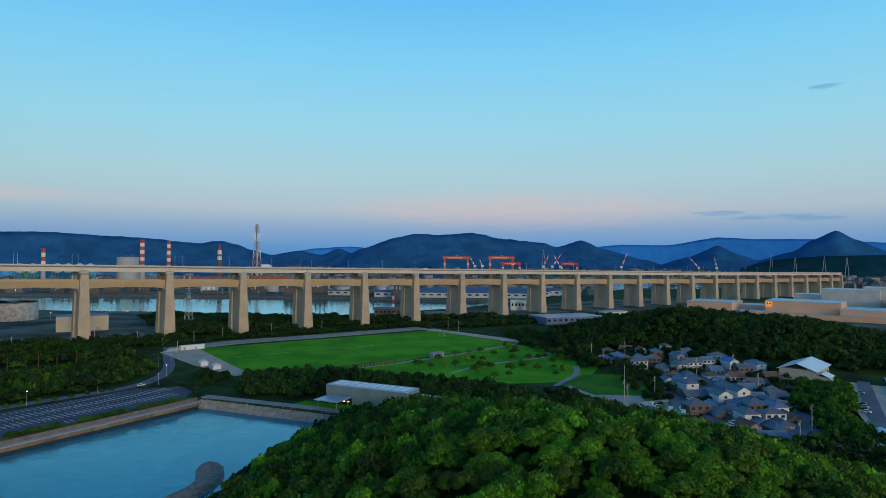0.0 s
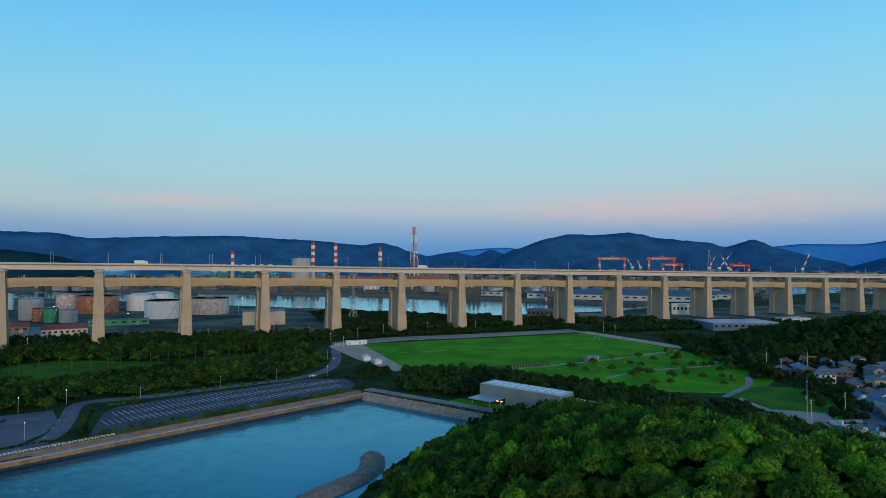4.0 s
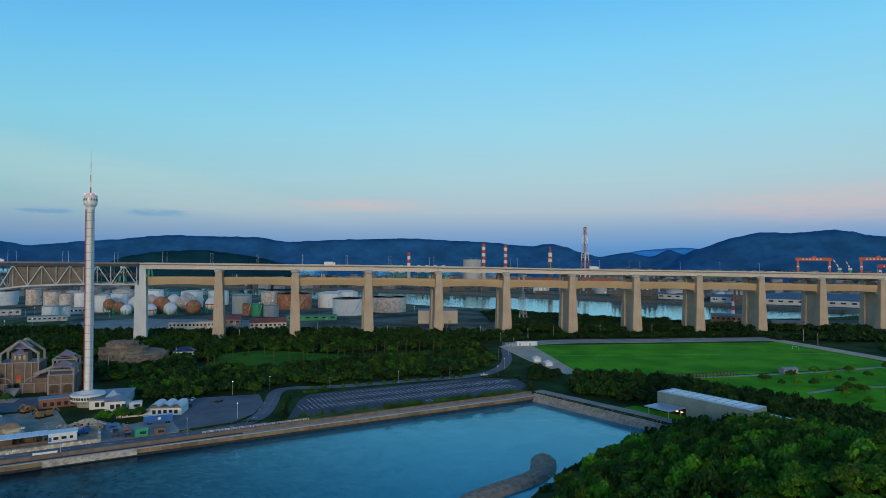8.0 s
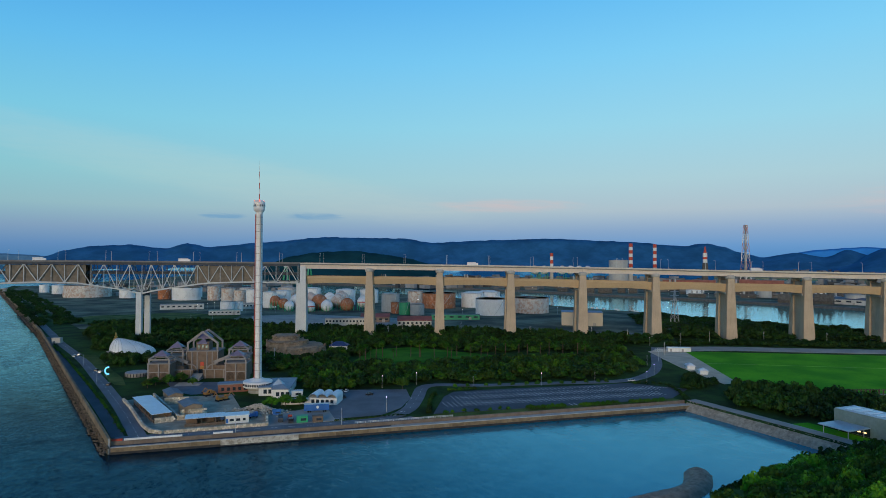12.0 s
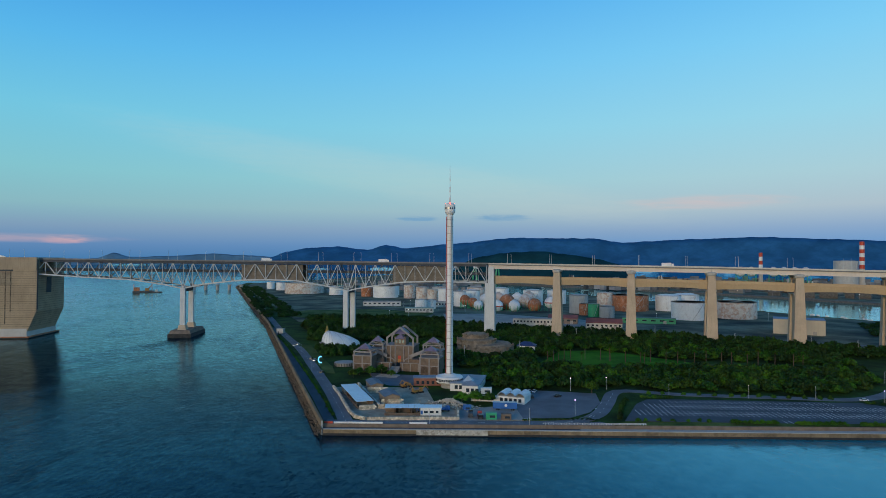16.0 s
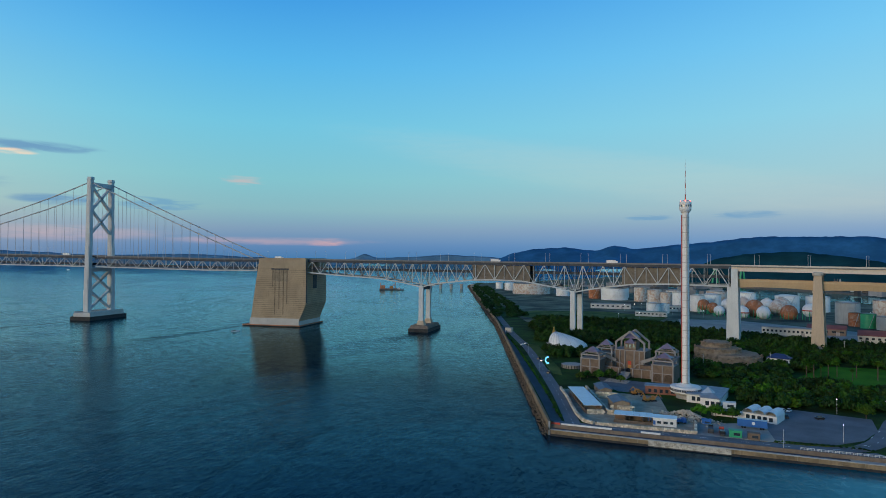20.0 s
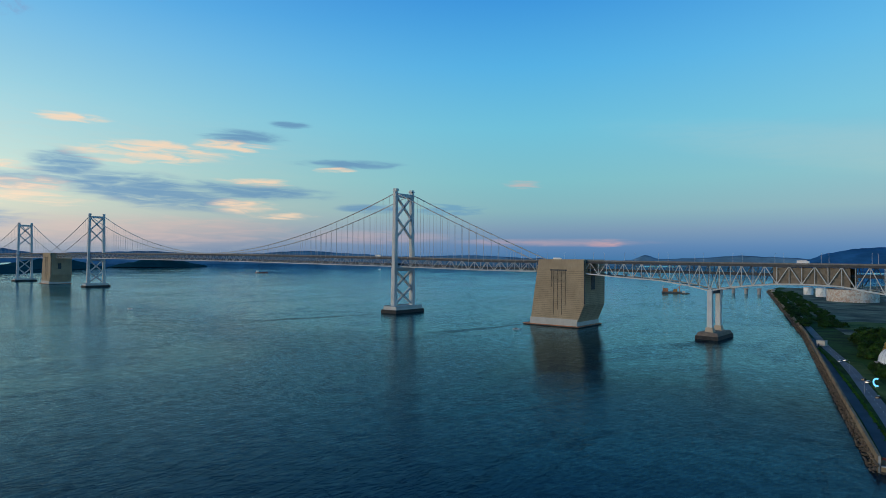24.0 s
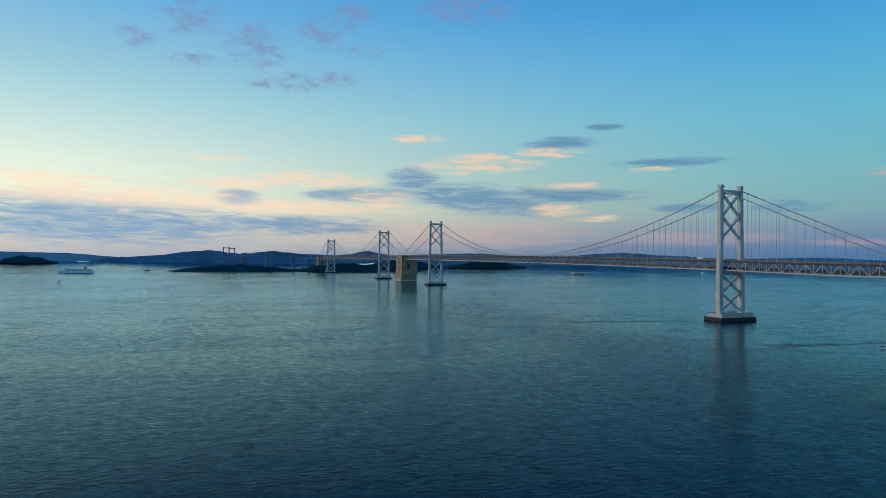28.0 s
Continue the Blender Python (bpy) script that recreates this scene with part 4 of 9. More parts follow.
# anchorages
def anchorage(x, y, top, label):
    """A great battered concrete block with chamfered front corners."""
    t = thing("anchorage", label, "bridge anchorage", "bridge anchorages", (x, y, 0))
    b = Shape()
    # rows from the foot upwards: left and right x
    rows = [(3.5, -24.5, 36.8), (26, -21.6, 46.2), (top - 9, -15, 46.5), (top, -13.6, 46.6)]
    vs, fs = [], [(3, 2, 1, 0), (12, 13, 14, 15)]
    for z, xa, xb in rows:
        vs += [(xa, -27, z), (xb, -27, z), (xb, 28, z), (xa, 28, z)]
    for j in range(3):
        for i in range(4):
            k = (i + 1) % 4
            fs.append((j * 4 + i, j * 4 + k, (j + 1) * 4 + k, (j + 1) * 4 + i))
    b.poly(vs, fs)
    part("block", b, ANCHOR_CONCRETE, t, "tan board-marked concrete block with dark rain streaks")
    for i in range(1, 27):
        z = 9 + i * (top - 21) / 26
        xa = -24.4 + 10.4 * (z - 3.5) / (top - 3.5)
        xb = 46.4 if z > 26 else 36.8 + 9.4 * (z - 3.5) / 22.5
        part("pour_joint", Shape().box((xa + xb) / 2, -27.0, z, xb - xa - 0.4, 0.30, 0.26), JOINT, t, "dark horizontal pour joint")
        part("side_joint", Shape().box(xb, 0.5, z, 0.30, 54, 0.26), JOINT, t, "dark horizontal pour joint")
    part("cap", Shape().box(25.7, -27.2, top - 12, 41.4, 1.6, 12.1), ANCHOR_CONCRETE, t, "overhanging concrete fascia")
    # no hollow here: a dark strip paints the slot's shade
    part("recess", Shape().box(13.5, -27.1, top - 13.6, 22, 1.0, 1.6), STEEL_DARK, t, "dark strip standing in for a shaded slot under the fascia")
    for k, (x_, low_) in enumerate(((4.2, 46), (7.0, 14), (12.3, 20), (17.6, 14), (22.4, 26))):
        part("drain_stain", Shape().box(x_, -27.05, low_, 0.7, 0.36, top - 13.5 - low_), STAIN, t, "black drainage streak")
    part("stain_patch", Shape().box(13.4, -27.02, top - 27, 20, 0.2, 13), STAIN_THIN, t, "sooty patch below the slot")
    # dark panel paints the shade of a portal; the wall stays closed
    part("opening", Shape().box(46.6, -4, 44, 0.6, 9, 16), STEEL_DARK, t, "dark panel standing in for the shaded side portal")
    part("corner_pipe", Shape().box(46.6, -26.0, 28, 0.5, 1.6, top - 30), STEEL_DARK, t, "dark drain at the corner")
    part("skirt", Shape().box(6.6, 0.5, 1.4, 63.5, 57, 8.0, 0, 0.985), CONCRETE_PALE, t, "pale concrete skirt")
    part("fender", Shape().box(4, 0.5, -4, 74, 61, 5.0), FENDER, t, "black tidal fender")
    part("walkway", Shape().box(4, 0.5, 1.0, 75, 62, 0.7), RUST, t, "rusty walkway edge")
    return t


anchorage(256, 8, 79.5, "huge tan concrete anchorage with rain streaks standing in the sea")
far_anchor = anchorage(-1388, 0, 90, "huge concrete anchorage between the two suspension bridges")

# haunched truss spans between the anchorage and the viaduct
def haunch(x):
    knots = [(296, 63.5), (345, 60.0), (390, 57.5), (420, 53), (441, 48.5), (462, 53), (500, 57.2), (525, 57.8), (555, 56.8), (588, 51), (608, 46.5), (628, 50.5), (665, 56), (700, 57), (748, 56)]
    for (a, p), (b, q) in zip(knots, knots[1:]):
        if x <= b:
            return p + (q - p) * (x - a) / (b - a)
    return knots[-1][1]


stiffened_deck(298, 441, 14, "pale grey haunched truss between anchorage and sea pier", haunch)
stiffened_deck(441, 608, 16, "pale grey haunched truss between sea pier and land pier", haunch)
stiffened_deck(608, 747, 14, "pale grey haunched truss ending at the viaduct", haunch)
for a, b in ((500, 562), (655, 712)):
    t = thing("scaffold", "brown scaffold sheeting hung on the truss for repainting", "scaffold", "scaffolds on the truss")
    for off in (12.6, -12.6):
        sh = Shape()
        m = 8
        for i in range(m):
            x, z = a + (b - a) * i / m, a + (b - a) * (i + 1) / m
            sh.poly([across(x, off, haunch(x) - 0.5), across(z, off, haunch(z) - 0.5), across(z, off, road_z(z) - 3), across(x, off, road_z(x) - 3),
                     across(x, off - 0.2, haunch(x) - 0.5), across(z, off - 0.2, haunch(z) - 0.5), across(z, off - 0.2, road_z(z) - 3), across(x, off - 0.2, road_z(x) - 3)],
                    [(0, 1, 2, 3), (7, 6, 5, 4), (0, 4, 5, 1), (1, 5, 6, 2), (2, 6, 7, 3), (3, 7, 4, 0)])
        part("sheeting", sh, SCAFFOLD, t)
    fl = Shape()
    fl.ribbon([tuple(across(a + (b - a) * i / 8, 0, haunch(a + (b - a) * i / 8) - 0.6)) for i in range(9)], 30, None, 0.3)
    part("platform", fl, SCAFFOLD, t)


def twin_pier(x, base, top, label, sea=False, turn=None):
    t = thing("bridge_pier", label, "bridge pier", "steel truss piers", tuple(axis(x)[0].to_tuple()[:2]) + (0,), math.degrees(math.atan2(axis(x)[2].y, axis(x)[2].x)) if turn is None else turn)
    for s_ in (-1, 1):
        part("column", Shape().box(0, s_ * 13.5, base, 5.0, 5.0, top - base, 0, 0.92), COLUMN_PALE, t)
        part("plinth", Shape().box(0, s_ * 13.5, base - 5, 8.5, 8.5, 5.5, 0, 0.75), CONCRETE, t)
    part("cross_head", Shape().box(0, 0, top - 4, 4.5, 31, 4.0), STEEL_DARK, t, "dark steel cross head with bearings")
    if sea:
        part("platform", Shape().box(0, 0, 3.2, 21, 48, 3.6, 0, 0.9), PLATFORM, t, "brown concrete platform")
        part("fender", Shape().box(0, 0, -4, 22.5, 50, 7.6), FENDER, t, "black ribbed tidal base")
    return t


twin_pier(441, 11.2, 49.5, "pair of pale columns on a dark platform in the sea", True)
twin_pier(608, 6, 48, "pair of pale columns rising from the trees", False, -14)

# viaduct
def portal_pier(name_x, y, top, low, turn, base=4.0, foot=11.0):
    """Two tapering columns joined by a wall up to the railway girder."""
    t = thing("viaduct_pier", "tan concrete portal pier carrying road above railway", "viaduct pier", "viaduct piers", (name_x, y, 0), turn)
    for s_ in (-1, 1):
        c = Shape()
        c.box(0, s_ * 11.5, base, foot, 8.6, low - base, 0, 0.68, 0.72)
        c.box(0, s_ * 11.5, low, foot * 0.68, 6.2, top - low, 0, 0.85, 0.9)
        part("column", c, CONCRETE, t)
        part("cap", Shape().lathe(0, s_ * 11.5, [(3.6, top), (4.2, top + 0.8), (4.2, top + 2.6), (3.0, top + 3.4)], 12), CONCRETE_PALE, t, "rounded pale column head")
    part("wall", Shape().box(0, 0, base, foot * 0.62, 17, low - base - 1.5, 0, 0.75, 1.0), CONCRETE, t)
    part("cross_beam", Shape().box(0, 0, top - 5, 4.0, 18, 3.6), CONCRETE_GREY, t)
    part("bearing_ledge", Shape().box(0, 0, low - 1.6, foot * 0.8, 22, 1.7), CONCRETE_PALE, t)
    return t


PIERS = [Vector((750, -58, 0)), Vector((812.5, -81.9, 0))] + [Vector((*p, 0)) for p in BEND]


def low_z(x):
    return road_z(x) - 12.6


e_pos, _, e_dir = axis(749.9)
t = thing("viaduct_pier", "pale wide pier where the truss meets the viaduct", "viaduct pier", "viaduct piers", (750, -58, 0), math.degrees(math.atan2(e_dir.y, e_dir.x)))
for s_ in (-1, 1):
    part("column", Shape().box(0, s_ * 11.5, 4, 10.5, 8, 52, 0, 0.85), COLUMN_PALE, t)
    part("shaft", Shape().box(1.5, s_ * 11.5, 56, 5.5, 6, 16, 0, 0.95), COLUMN_PALE, t)
part("wall", Shape().box(0, 0, 4, 7.5, 17, 48), COLUMN_PALE, t)
part("cross_beam", Shape().box(1.5, 0, 66, 4.5, 20, 4), COLUMN_PALE, t)
for i, p in enumerate(PIERS[1:]):
    d = axis(p.x - 1)[2]
    tall = road_z(p.x)
    portal_pier(p.x, p.y, tall - 7.0, low_z(p.x) - 7.2, math.degrees(math.atan2(d.y, d.x)), 4.0 if i < 9 else 5.0, 10.2 + 0.02 * i)
for a, b in zip(PIERS, PIERS[1:]):
    t = thing("viaduct_span", "tan double-deck viaduct span, road girder over railway girder", "viaduct span", "viaduct spans")
    mid_x = (a.x + b.x) / 2
    xa, xb = a.x + 0.2, b.x - 0.2
    xs = [xa + (xb - xa) * j / 6 for j in range(7)]
    for off in (10.2, -10.2):
        part("road_girder", Shape().sweep([across(p, off, road_z(p) - 2.75) for p in xs], 4.2, 3.6), ROAD_GIRDER, t, "pale steel box girder")
    # slab edge is darkened to paint the shadow line above the girder
    part("road_deck", deck_strip(xa, xb, 18, 27, lambda x: road_z(x), 0.8), RAIL_BROWN, t, "road slab edge, grey-brown to paint a shadow line")
    for off in (13.2, -13.2):
        part("parapet", parapet(xa, xb, 18, off, 1.1), DECK_PAINT, t)
    for off in (6.5, -6.5):
        girder = Shape()
        vs = []
        for j, p in enumerate(xs):
            deep = 5.6 + 1.5 * (abs(j - 3) / 3) ** 2
            vs += [across(p, off + 3.2, low_z(p) - 0.9), across(p, off + 2.2, low_z(p) - deep), across(p, off - 2.2, low_z(p) - deep), across(p, off - 3.2, low_z(p) - 0.9)]
        girder.poly(vs, [(4 * j + i, 4 * j + (i + 1) % 4, 4 * j + 4 + (i + 1) % 4, 4 * j + 4 + i) for j in range(6) for i in range(4)] + [(3, 2, 1, 0), (24, 25, 26, 27)])
        part("rail_girder", girder, GIRDER, t, "tan haunched concrete box girder")
    part("rail_deck", deck_strip(xa, xb, 18, 20, lambda x: low_z(x), 1.1), GIRDER, t)
    for off in (9.8, -9.8):
        w = Shape()
        w.beam(across(xa, off, low_z(xa) + 0.2), across(xb, off, low_z(xb) + 0.2), 0.3, 1.5)
        part("rail_parapet", w, GIRDER, t)
# lamp posts along the road
def road_lamp(p, side):
    t = thing("street_lamp", "thin grey lamp post on the bridge parapet", "street lamp", "lamp posts along the bridge", tuple(p))
    part("post", Shape().rod((0, 0, 0), (0, 0, 9.5), 0.17, 0.11, 6), STEEL, t)
    arm = Shape().beam((0, 0, 9.5), tuple(side * -2.2 + Vector((0, 0, 9.9))), 0.14)
    part("arm", arm, STEEL, t)
    part("lamp_head", Shape().box(-2.2 * side.x, -2.2 * side.y, 9.75, 0.9, 0.4, 0.2), STEEL, t)


for x in range(-980, 2000, 38):
    for off in (13.6, -13.6):
        if off < 0 and x > 1200:
            continue
        p, side, _ = axis(x)
        road_lamp(across(x, off, road_z(x) + 0.4), side * (1 if off > 0 else -1))
# ---- the tall round observation tower in the park ----
TX, TY = 674.8, -311.3
t = thing("observation_tower", "tall slim white round observation tower with a red and white mast", "tower", place=(TX, TY, 4.0))
part("shaft", Shape().lathe(0, 0, [(2.3, 0), (2.3, 4), (2.1, 6), (1.92, 101.5)], 32), WHITE_PAINT, t, smooth=False)
rings = Shape()
for k in range(1, 24):
    r = 2.1 - 0.18 * (k * 4.1) / 101
    rings.lathe(0, 0, [(r + 0.02, 4 + k * 4.1), (r + 0.05, 4.06 + k * 4.1), (r + 0.05, 4.2 + k * 4.1), (r + 0.02, 4.26 + k * 4.1)], 32)
part("joint_rings", rings, CONCRETE_PALE, t, "thin ring joints")
# ---- trees ----
rng = np.random.default_rng(7)
ICO_V = np.array([(0, 0, -1), (0.72, -0.53, -0.45), (-0.28, -0.85, -0.45), (-0.89, 0, -0.45), (-0.28, 0.85, -0.45), (0.72, 0.53, -0.45),
                  (0.28, -0.85, 0.45), (-0.72, -0.53, 0.45), (-0.72, 0.53, 0.45), (0.28, 0.85, 0.45), (0.89, 0, 0.45), (0, 0, 1)])
ICO_F = np.array([(0, 1, 2), (1, 0, 5), (0, 2, 3), (0, 3, 4), (0, 4, 5), (1, 5, 10), (2, 1, 6), (3, 2, 7), (4, 3, 8), (5, 4, 9),
                  (1, 10, 6), (2, 6, 7), (3, 7, 8), (4, 8, 9), (5, 9, 10), (6, 10, 11), (7, 6, 11), (8, 7, 11), (9, 8, 11), (10, 9, 11)])


OCTA_V = np.array([(0, 0, -1), (1, 0, 0), (0, 1, 0), (-1, 0, 0), (0, -1, 0), (0, 0, 1)], float)
OCTA_F = np.array([(0, 2, 1), (0, 3, 2), (0, 4, 3), (0, 1, 4), (5, 1, 2), (5, 2, 3), (5, 3, 4), (5, 4, 1)])


def crown_arrays(cards, lobes=9, size=1.0, leaf=0.85, low=0.30):
    """Vertices, triangles and quads of a crown of radius 1 and height about 1.4 on z = 0: dark inner lobes under many leaf clumps."""
    centres = [(0.0, 0.0, 0.85)]
    for i in range(lobes - 1):
        a = 2.4 * i + rng.uniform(-0.4, 0.4)
        r = rng.uniform(0.34, 0.80)
        centres.append((r * math.cos(a), r * math.sin(a), rng.uniform(low + 0.15, 1.0) * (1.1 - 0.5 * r)))
    radii = [rng.uniform(0.75, 1.15) * 1.25 / math.sqrt(lobes) for _ in centres]
    radii[0] = 0.50
    vs, tris = [], []
    for c, r in zip(centres, radii):
        v = OCTA_V * r * 0.86 * rng.uniform(0.85, 1.1, (6, 1)) * np.array([1, 1, 0.85]) + np.array(c)
        tris.append(OCTA_F + 6 * len(vs))
        vs.append(v)
    base = np.concatenate(vs)
    pick = rng.choice(len(centres), cards, p=np.array(radii) ** 2 / sum(r * r for r in radii))
    d = rng.normal(size=(cards, 3))
    d[:, 2] = np.abs(d[:, 2]) * 0.9 + rng.uniform(-0.5, 0.2, cards)
    d /= np.linalg.norm(d, axis=1)[:, None]
    c = np.array(centres)[pick] + d * (np.array(radii)[pick] * rng.uniform(0.78, 1.14, cards))[:, None] * np.array([1, 1, 0.85])
    nrm = d + rng.normal(size=(cards, 3)) * 0.55
    nrm /= np.linalg.norm(nrm, axis=1)[:, None]
    u = np.cross(nrm, rng.normal(size=(cards, 3)))
    u /= np.linalg.norm(u, axis=1)[:, None]
    w = np.cross(nrm, u)
    half = (leaf * rng.uniform(0.07, 0.16, cards))[:, None]
    bend = nrm * half * 0.45
    quad = np.stack([c - u * half, c - w * half * 0.8 + bend, c + u * half, c + w * half * 0.8 + bend], 1).reshape(-1, 3)
    v = np.concatenate([base, quad])
    q = len(base) + np.arange(cards * 4).reshape(-1, 4)
    v[:, 2] = np.maximum(v[:, 2], low * 0.6)
    return v * size, np.concatenate(tris), q


def fast_mesh(name, v, tris, quads, mat):
    """A mesh straight from arrays."""
    me = bpy.data.meshes.new(name)
    me.vertices.add(len(v))
    me.vertices.foreach_set("co", v.astype(np.float32).ravel())
    loops = np.concatenate([tris.ravel(), quads.ravel()]).astype(np.int32)
    me.loops.add(len(loops))
    me.loops.foreach_set("vertex_index", loops)
    me.polygons.add(len(tris) + len(quads))
    start = np.concatenate([np.arange(len(tris)) * 3, len(tris) * 3 + np.arange(len(quads)) * 4]).astype(np.int32)
    me.polygons.foreach_set("loop_start", start)
    me.materials.append(mat)
    me.update(calc_edges=True)
    me.validate()
    return me


RICH = [crown_arrays(2300, 24, leaf=0.42) for _ in range(5)]
MIDDLE = [crown_arrays(190, 9, leaf=1.25) for _ in range(6)]
PLAIN = [crown_arrays(62, 6, leaf=1.9) for _ in range(6)]
TRUNK = Shape().rod((0, 0, -0.6), (0, 0, 1.6), 0.24, 0.17, 7).rod((0, 0, 1.4), (0.9, 0.3, 3.4), 0.14, 0.07, 5).rod((0, 0, 1.5), (-0.7, 0.6, 3.5), 0.14, 0.07, 5).rod((0, 0, 1.3), (0.1, -0.9, 3.3), 0.13, 0.06, 5).mesh("trunk", BARK)


def scatter(outline, gap, holes=(), jitter=0.42):
    """Jittered places inside an outline, outside the holes."""
    xs, ys = [p[0] for p in outline], [p[1] for p in outline]
    out = []
    j = 0
    y = min(ys)
    while y < max(ys):
        x = min(xs) + (gap / 2 if j % 2 else 0)
        while x < max(xs):
            px, py = x + rng.uniform(-jitter, jitter) * gap, y + rng.uniform(-jitter, jitter) * gap
            if inside(px, py, outline) and not any(inside(px, py, h) for h in holes):
                out.append((px, py))
            x += gap
        y += gap * 0.87
        j += 1
    return out


def woodland(name, places, stock, mat, label, r=(3.0, 4.6), h=(5.0, 7.5), z_of=None):
    """Many trees that nobody would count, as one mesh."""
    vs, ts, qs, count = [], [], [], 0
    for x, y in places:
        v, t, q = stock[rng.integers(len(stock))]
        a = rng.uniform(0, 2 * math.pi)
        rad, tall = rng.uniform(*r), rng.uniform(*h)
        c, s_ = math.cos(a), math.sin(a)
        w = np.empty_like(v)
        w[:, 0] = (v[:, 0] * c - v[:, 1] * s_) * rad + x
        w[:, 1] = (v[:, 0] * s_ + v[:, 1] * c) * rad + y
        w[:, 2] = v[:, 2] * tall / 1.35 + (z_of(x, y) if z_of else LAND_Z) - 0.3
        vs.append(w)
        ts.append(t + count)
        qs.append(q + count)
        count += len(v)
    me = fast_mesh(name, np.concatenate(vs), np.concatenate(ts), np.concatenate(qs), mat)
    return tagged(new(name, me), label, "woodland", kind="stuff")


def make_tree(mat, rich, label, crown_label=""):
    t = thing("tree", label, "tree")
    v, tr, q = rich
    crown = part("crown", fast_mesh("crown", v * np.array([4.2, 4.2, 3.9]) + np.array([0, 0, 1.0]), tr, q, mat), None, t, crown_label)
    part("trunk", TRUNK, None, t)
    return t


TREE_KINDS = [make_tree(m, RICH[i], lab) for i, (m, lab) in enumerate(((LEAF_HILL, "broad-leaved evergreen tree with a rounded dense crown"), (LEAF_HILL_DARK, "dark evergreen tree with an uneven crown"), (LEAF_HILL, "broad-leaved tree with a lumpy green crown"),
              (LEAF_BRIGHT, "bright yellow-green leafy tree"), (LEAF_HILL_DARK, "deep green tree with a full crown")))]
tree_uses = [0] * len(TREE_KINDS)


def tree(x, y, scale, kind, group, z=None):
    """A single tree with its trunk and crown; the first of a kind is moved, the rest are copies."""
    m = pose(x, y, (ground_z(x, y) if z is None else z), 0, 0, rng.uniform(0, 360)) @ Matrix.Diagonal((scale, scale, scale * rng.uniform(0.9, 1.15), 1))
    if tree_uses[kind] == 0:
        ob = TREE_KINDS[kind]
        ob.matrix_basis = m
    else:
        ob = copy_thing(TREE_KINDS[kind], pose(0, 0, 0))
        ob.matrix_basis = m
    tree_uses[kind] += 1
    return tagged(ob, group=group)


VILLAGE = [(905, -672), (940, -640), (1000, -634), (1060, -606), (1135, -588), (1150, -660), (1100, -712), (1050, -724), (985, -716), (925, -722), (893, -700)]
BEACH = [(925, -738), (1000, -742), (1090, -756), (1130, -790), (1090, -860), (920, -840)]
HALL = [(1045, -705), (1105, -712), (1112, -758), (1050, -748)]
island_wood = [(676, -735), (684, -655), (702, -600), (739, -566), (772, -544), (799, -533), (824, -529), (860, -523), (878, -524), (884, -528), (905, -540), (925, -590), (932, -640), (905, -668), (893, -700), (925, -728), (918, -850), (760, -880), (700, -850)]
near, rest = [], []
for x, y in scatter(island_wood, 6.0):
    seen_from = math.degrees(math.atan2(x - 627, y + 671))
    (near if 44 < seen_from < 104 and math.hypot(x - 627, y + 671) < 245 else rest).append((x, y))
near.sort(key=lambda p: math.hypot(p[0] - 627, p[1] + 671))
for i, (x, y) in enumerate(near[:290]):
    # sunlit yellow-green is put into the leaf colours round one slope spot, darker elsewhere
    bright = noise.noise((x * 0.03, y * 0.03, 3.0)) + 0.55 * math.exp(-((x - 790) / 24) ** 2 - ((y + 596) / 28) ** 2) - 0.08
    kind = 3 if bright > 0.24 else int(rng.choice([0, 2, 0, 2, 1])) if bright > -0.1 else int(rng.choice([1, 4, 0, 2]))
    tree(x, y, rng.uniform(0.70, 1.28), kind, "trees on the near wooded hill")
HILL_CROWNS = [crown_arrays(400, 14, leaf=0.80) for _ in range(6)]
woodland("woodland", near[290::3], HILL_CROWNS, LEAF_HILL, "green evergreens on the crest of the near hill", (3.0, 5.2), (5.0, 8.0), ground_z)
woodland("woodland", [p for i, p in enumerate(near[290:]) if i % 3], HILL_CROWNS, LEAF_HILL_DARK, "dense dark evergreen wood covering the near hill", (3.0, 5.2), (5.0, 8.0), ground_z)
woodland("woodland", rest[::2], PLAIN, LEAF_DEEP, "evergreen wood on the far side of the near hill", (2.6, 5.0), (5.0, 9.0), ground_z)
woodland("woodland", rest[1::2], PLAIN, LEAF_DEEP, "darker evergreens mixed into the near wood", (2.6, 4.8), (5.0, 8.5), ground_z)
shore_scrub = [(688, -655), (707, -603), (737, -562), (768, -537), (797, -526), (823, -522), (859, -516), (879, -518), (880, -528), (860, -531), (824, -538), (799, -543), (772, -554), (742, -576), (712, -615), (694, -660)]
woodland("woodland", scatter(shore_scrub, 3.6), MIDDLE, LEAF_DEEP, "low dark scrub along the rocky shore of the hill", (1.8, 3.2), (2.2, 4.2), lambda x, y: min(ground_z(x, y), 5.0))

back_hill = [(1045, -612), (1140, -560), (1230, -530), (1330, -560), (1390, -640), (1380, -800), (1290, -880), (1130, -860), (1095, -760), (1110, -712), (1150, -660), (1135, -590)]
MEADOW = [(1120, -640), (1165, -630), (1175, -665), (1135, -680)]
woodland("woodland", scatter(back_hill, 7.6, [VILLAGE, HALL, MEADOW]), MIDDLE, LEAF_DEEP, "dark evergreen wood on the hill behind the village", (3.6, 5.4), (6, 9.5), ground_z)
woodland("woodland", scatter([(925, -715), (985, -716), (1050, -750), (1050, -740), (985, -738), (940, -736), (915, -760), (905, -735)], 6.5), MIDDLE, LEAF, "green wood beside the beach road", (3.2, 4.6), (5, 8), ground_z)
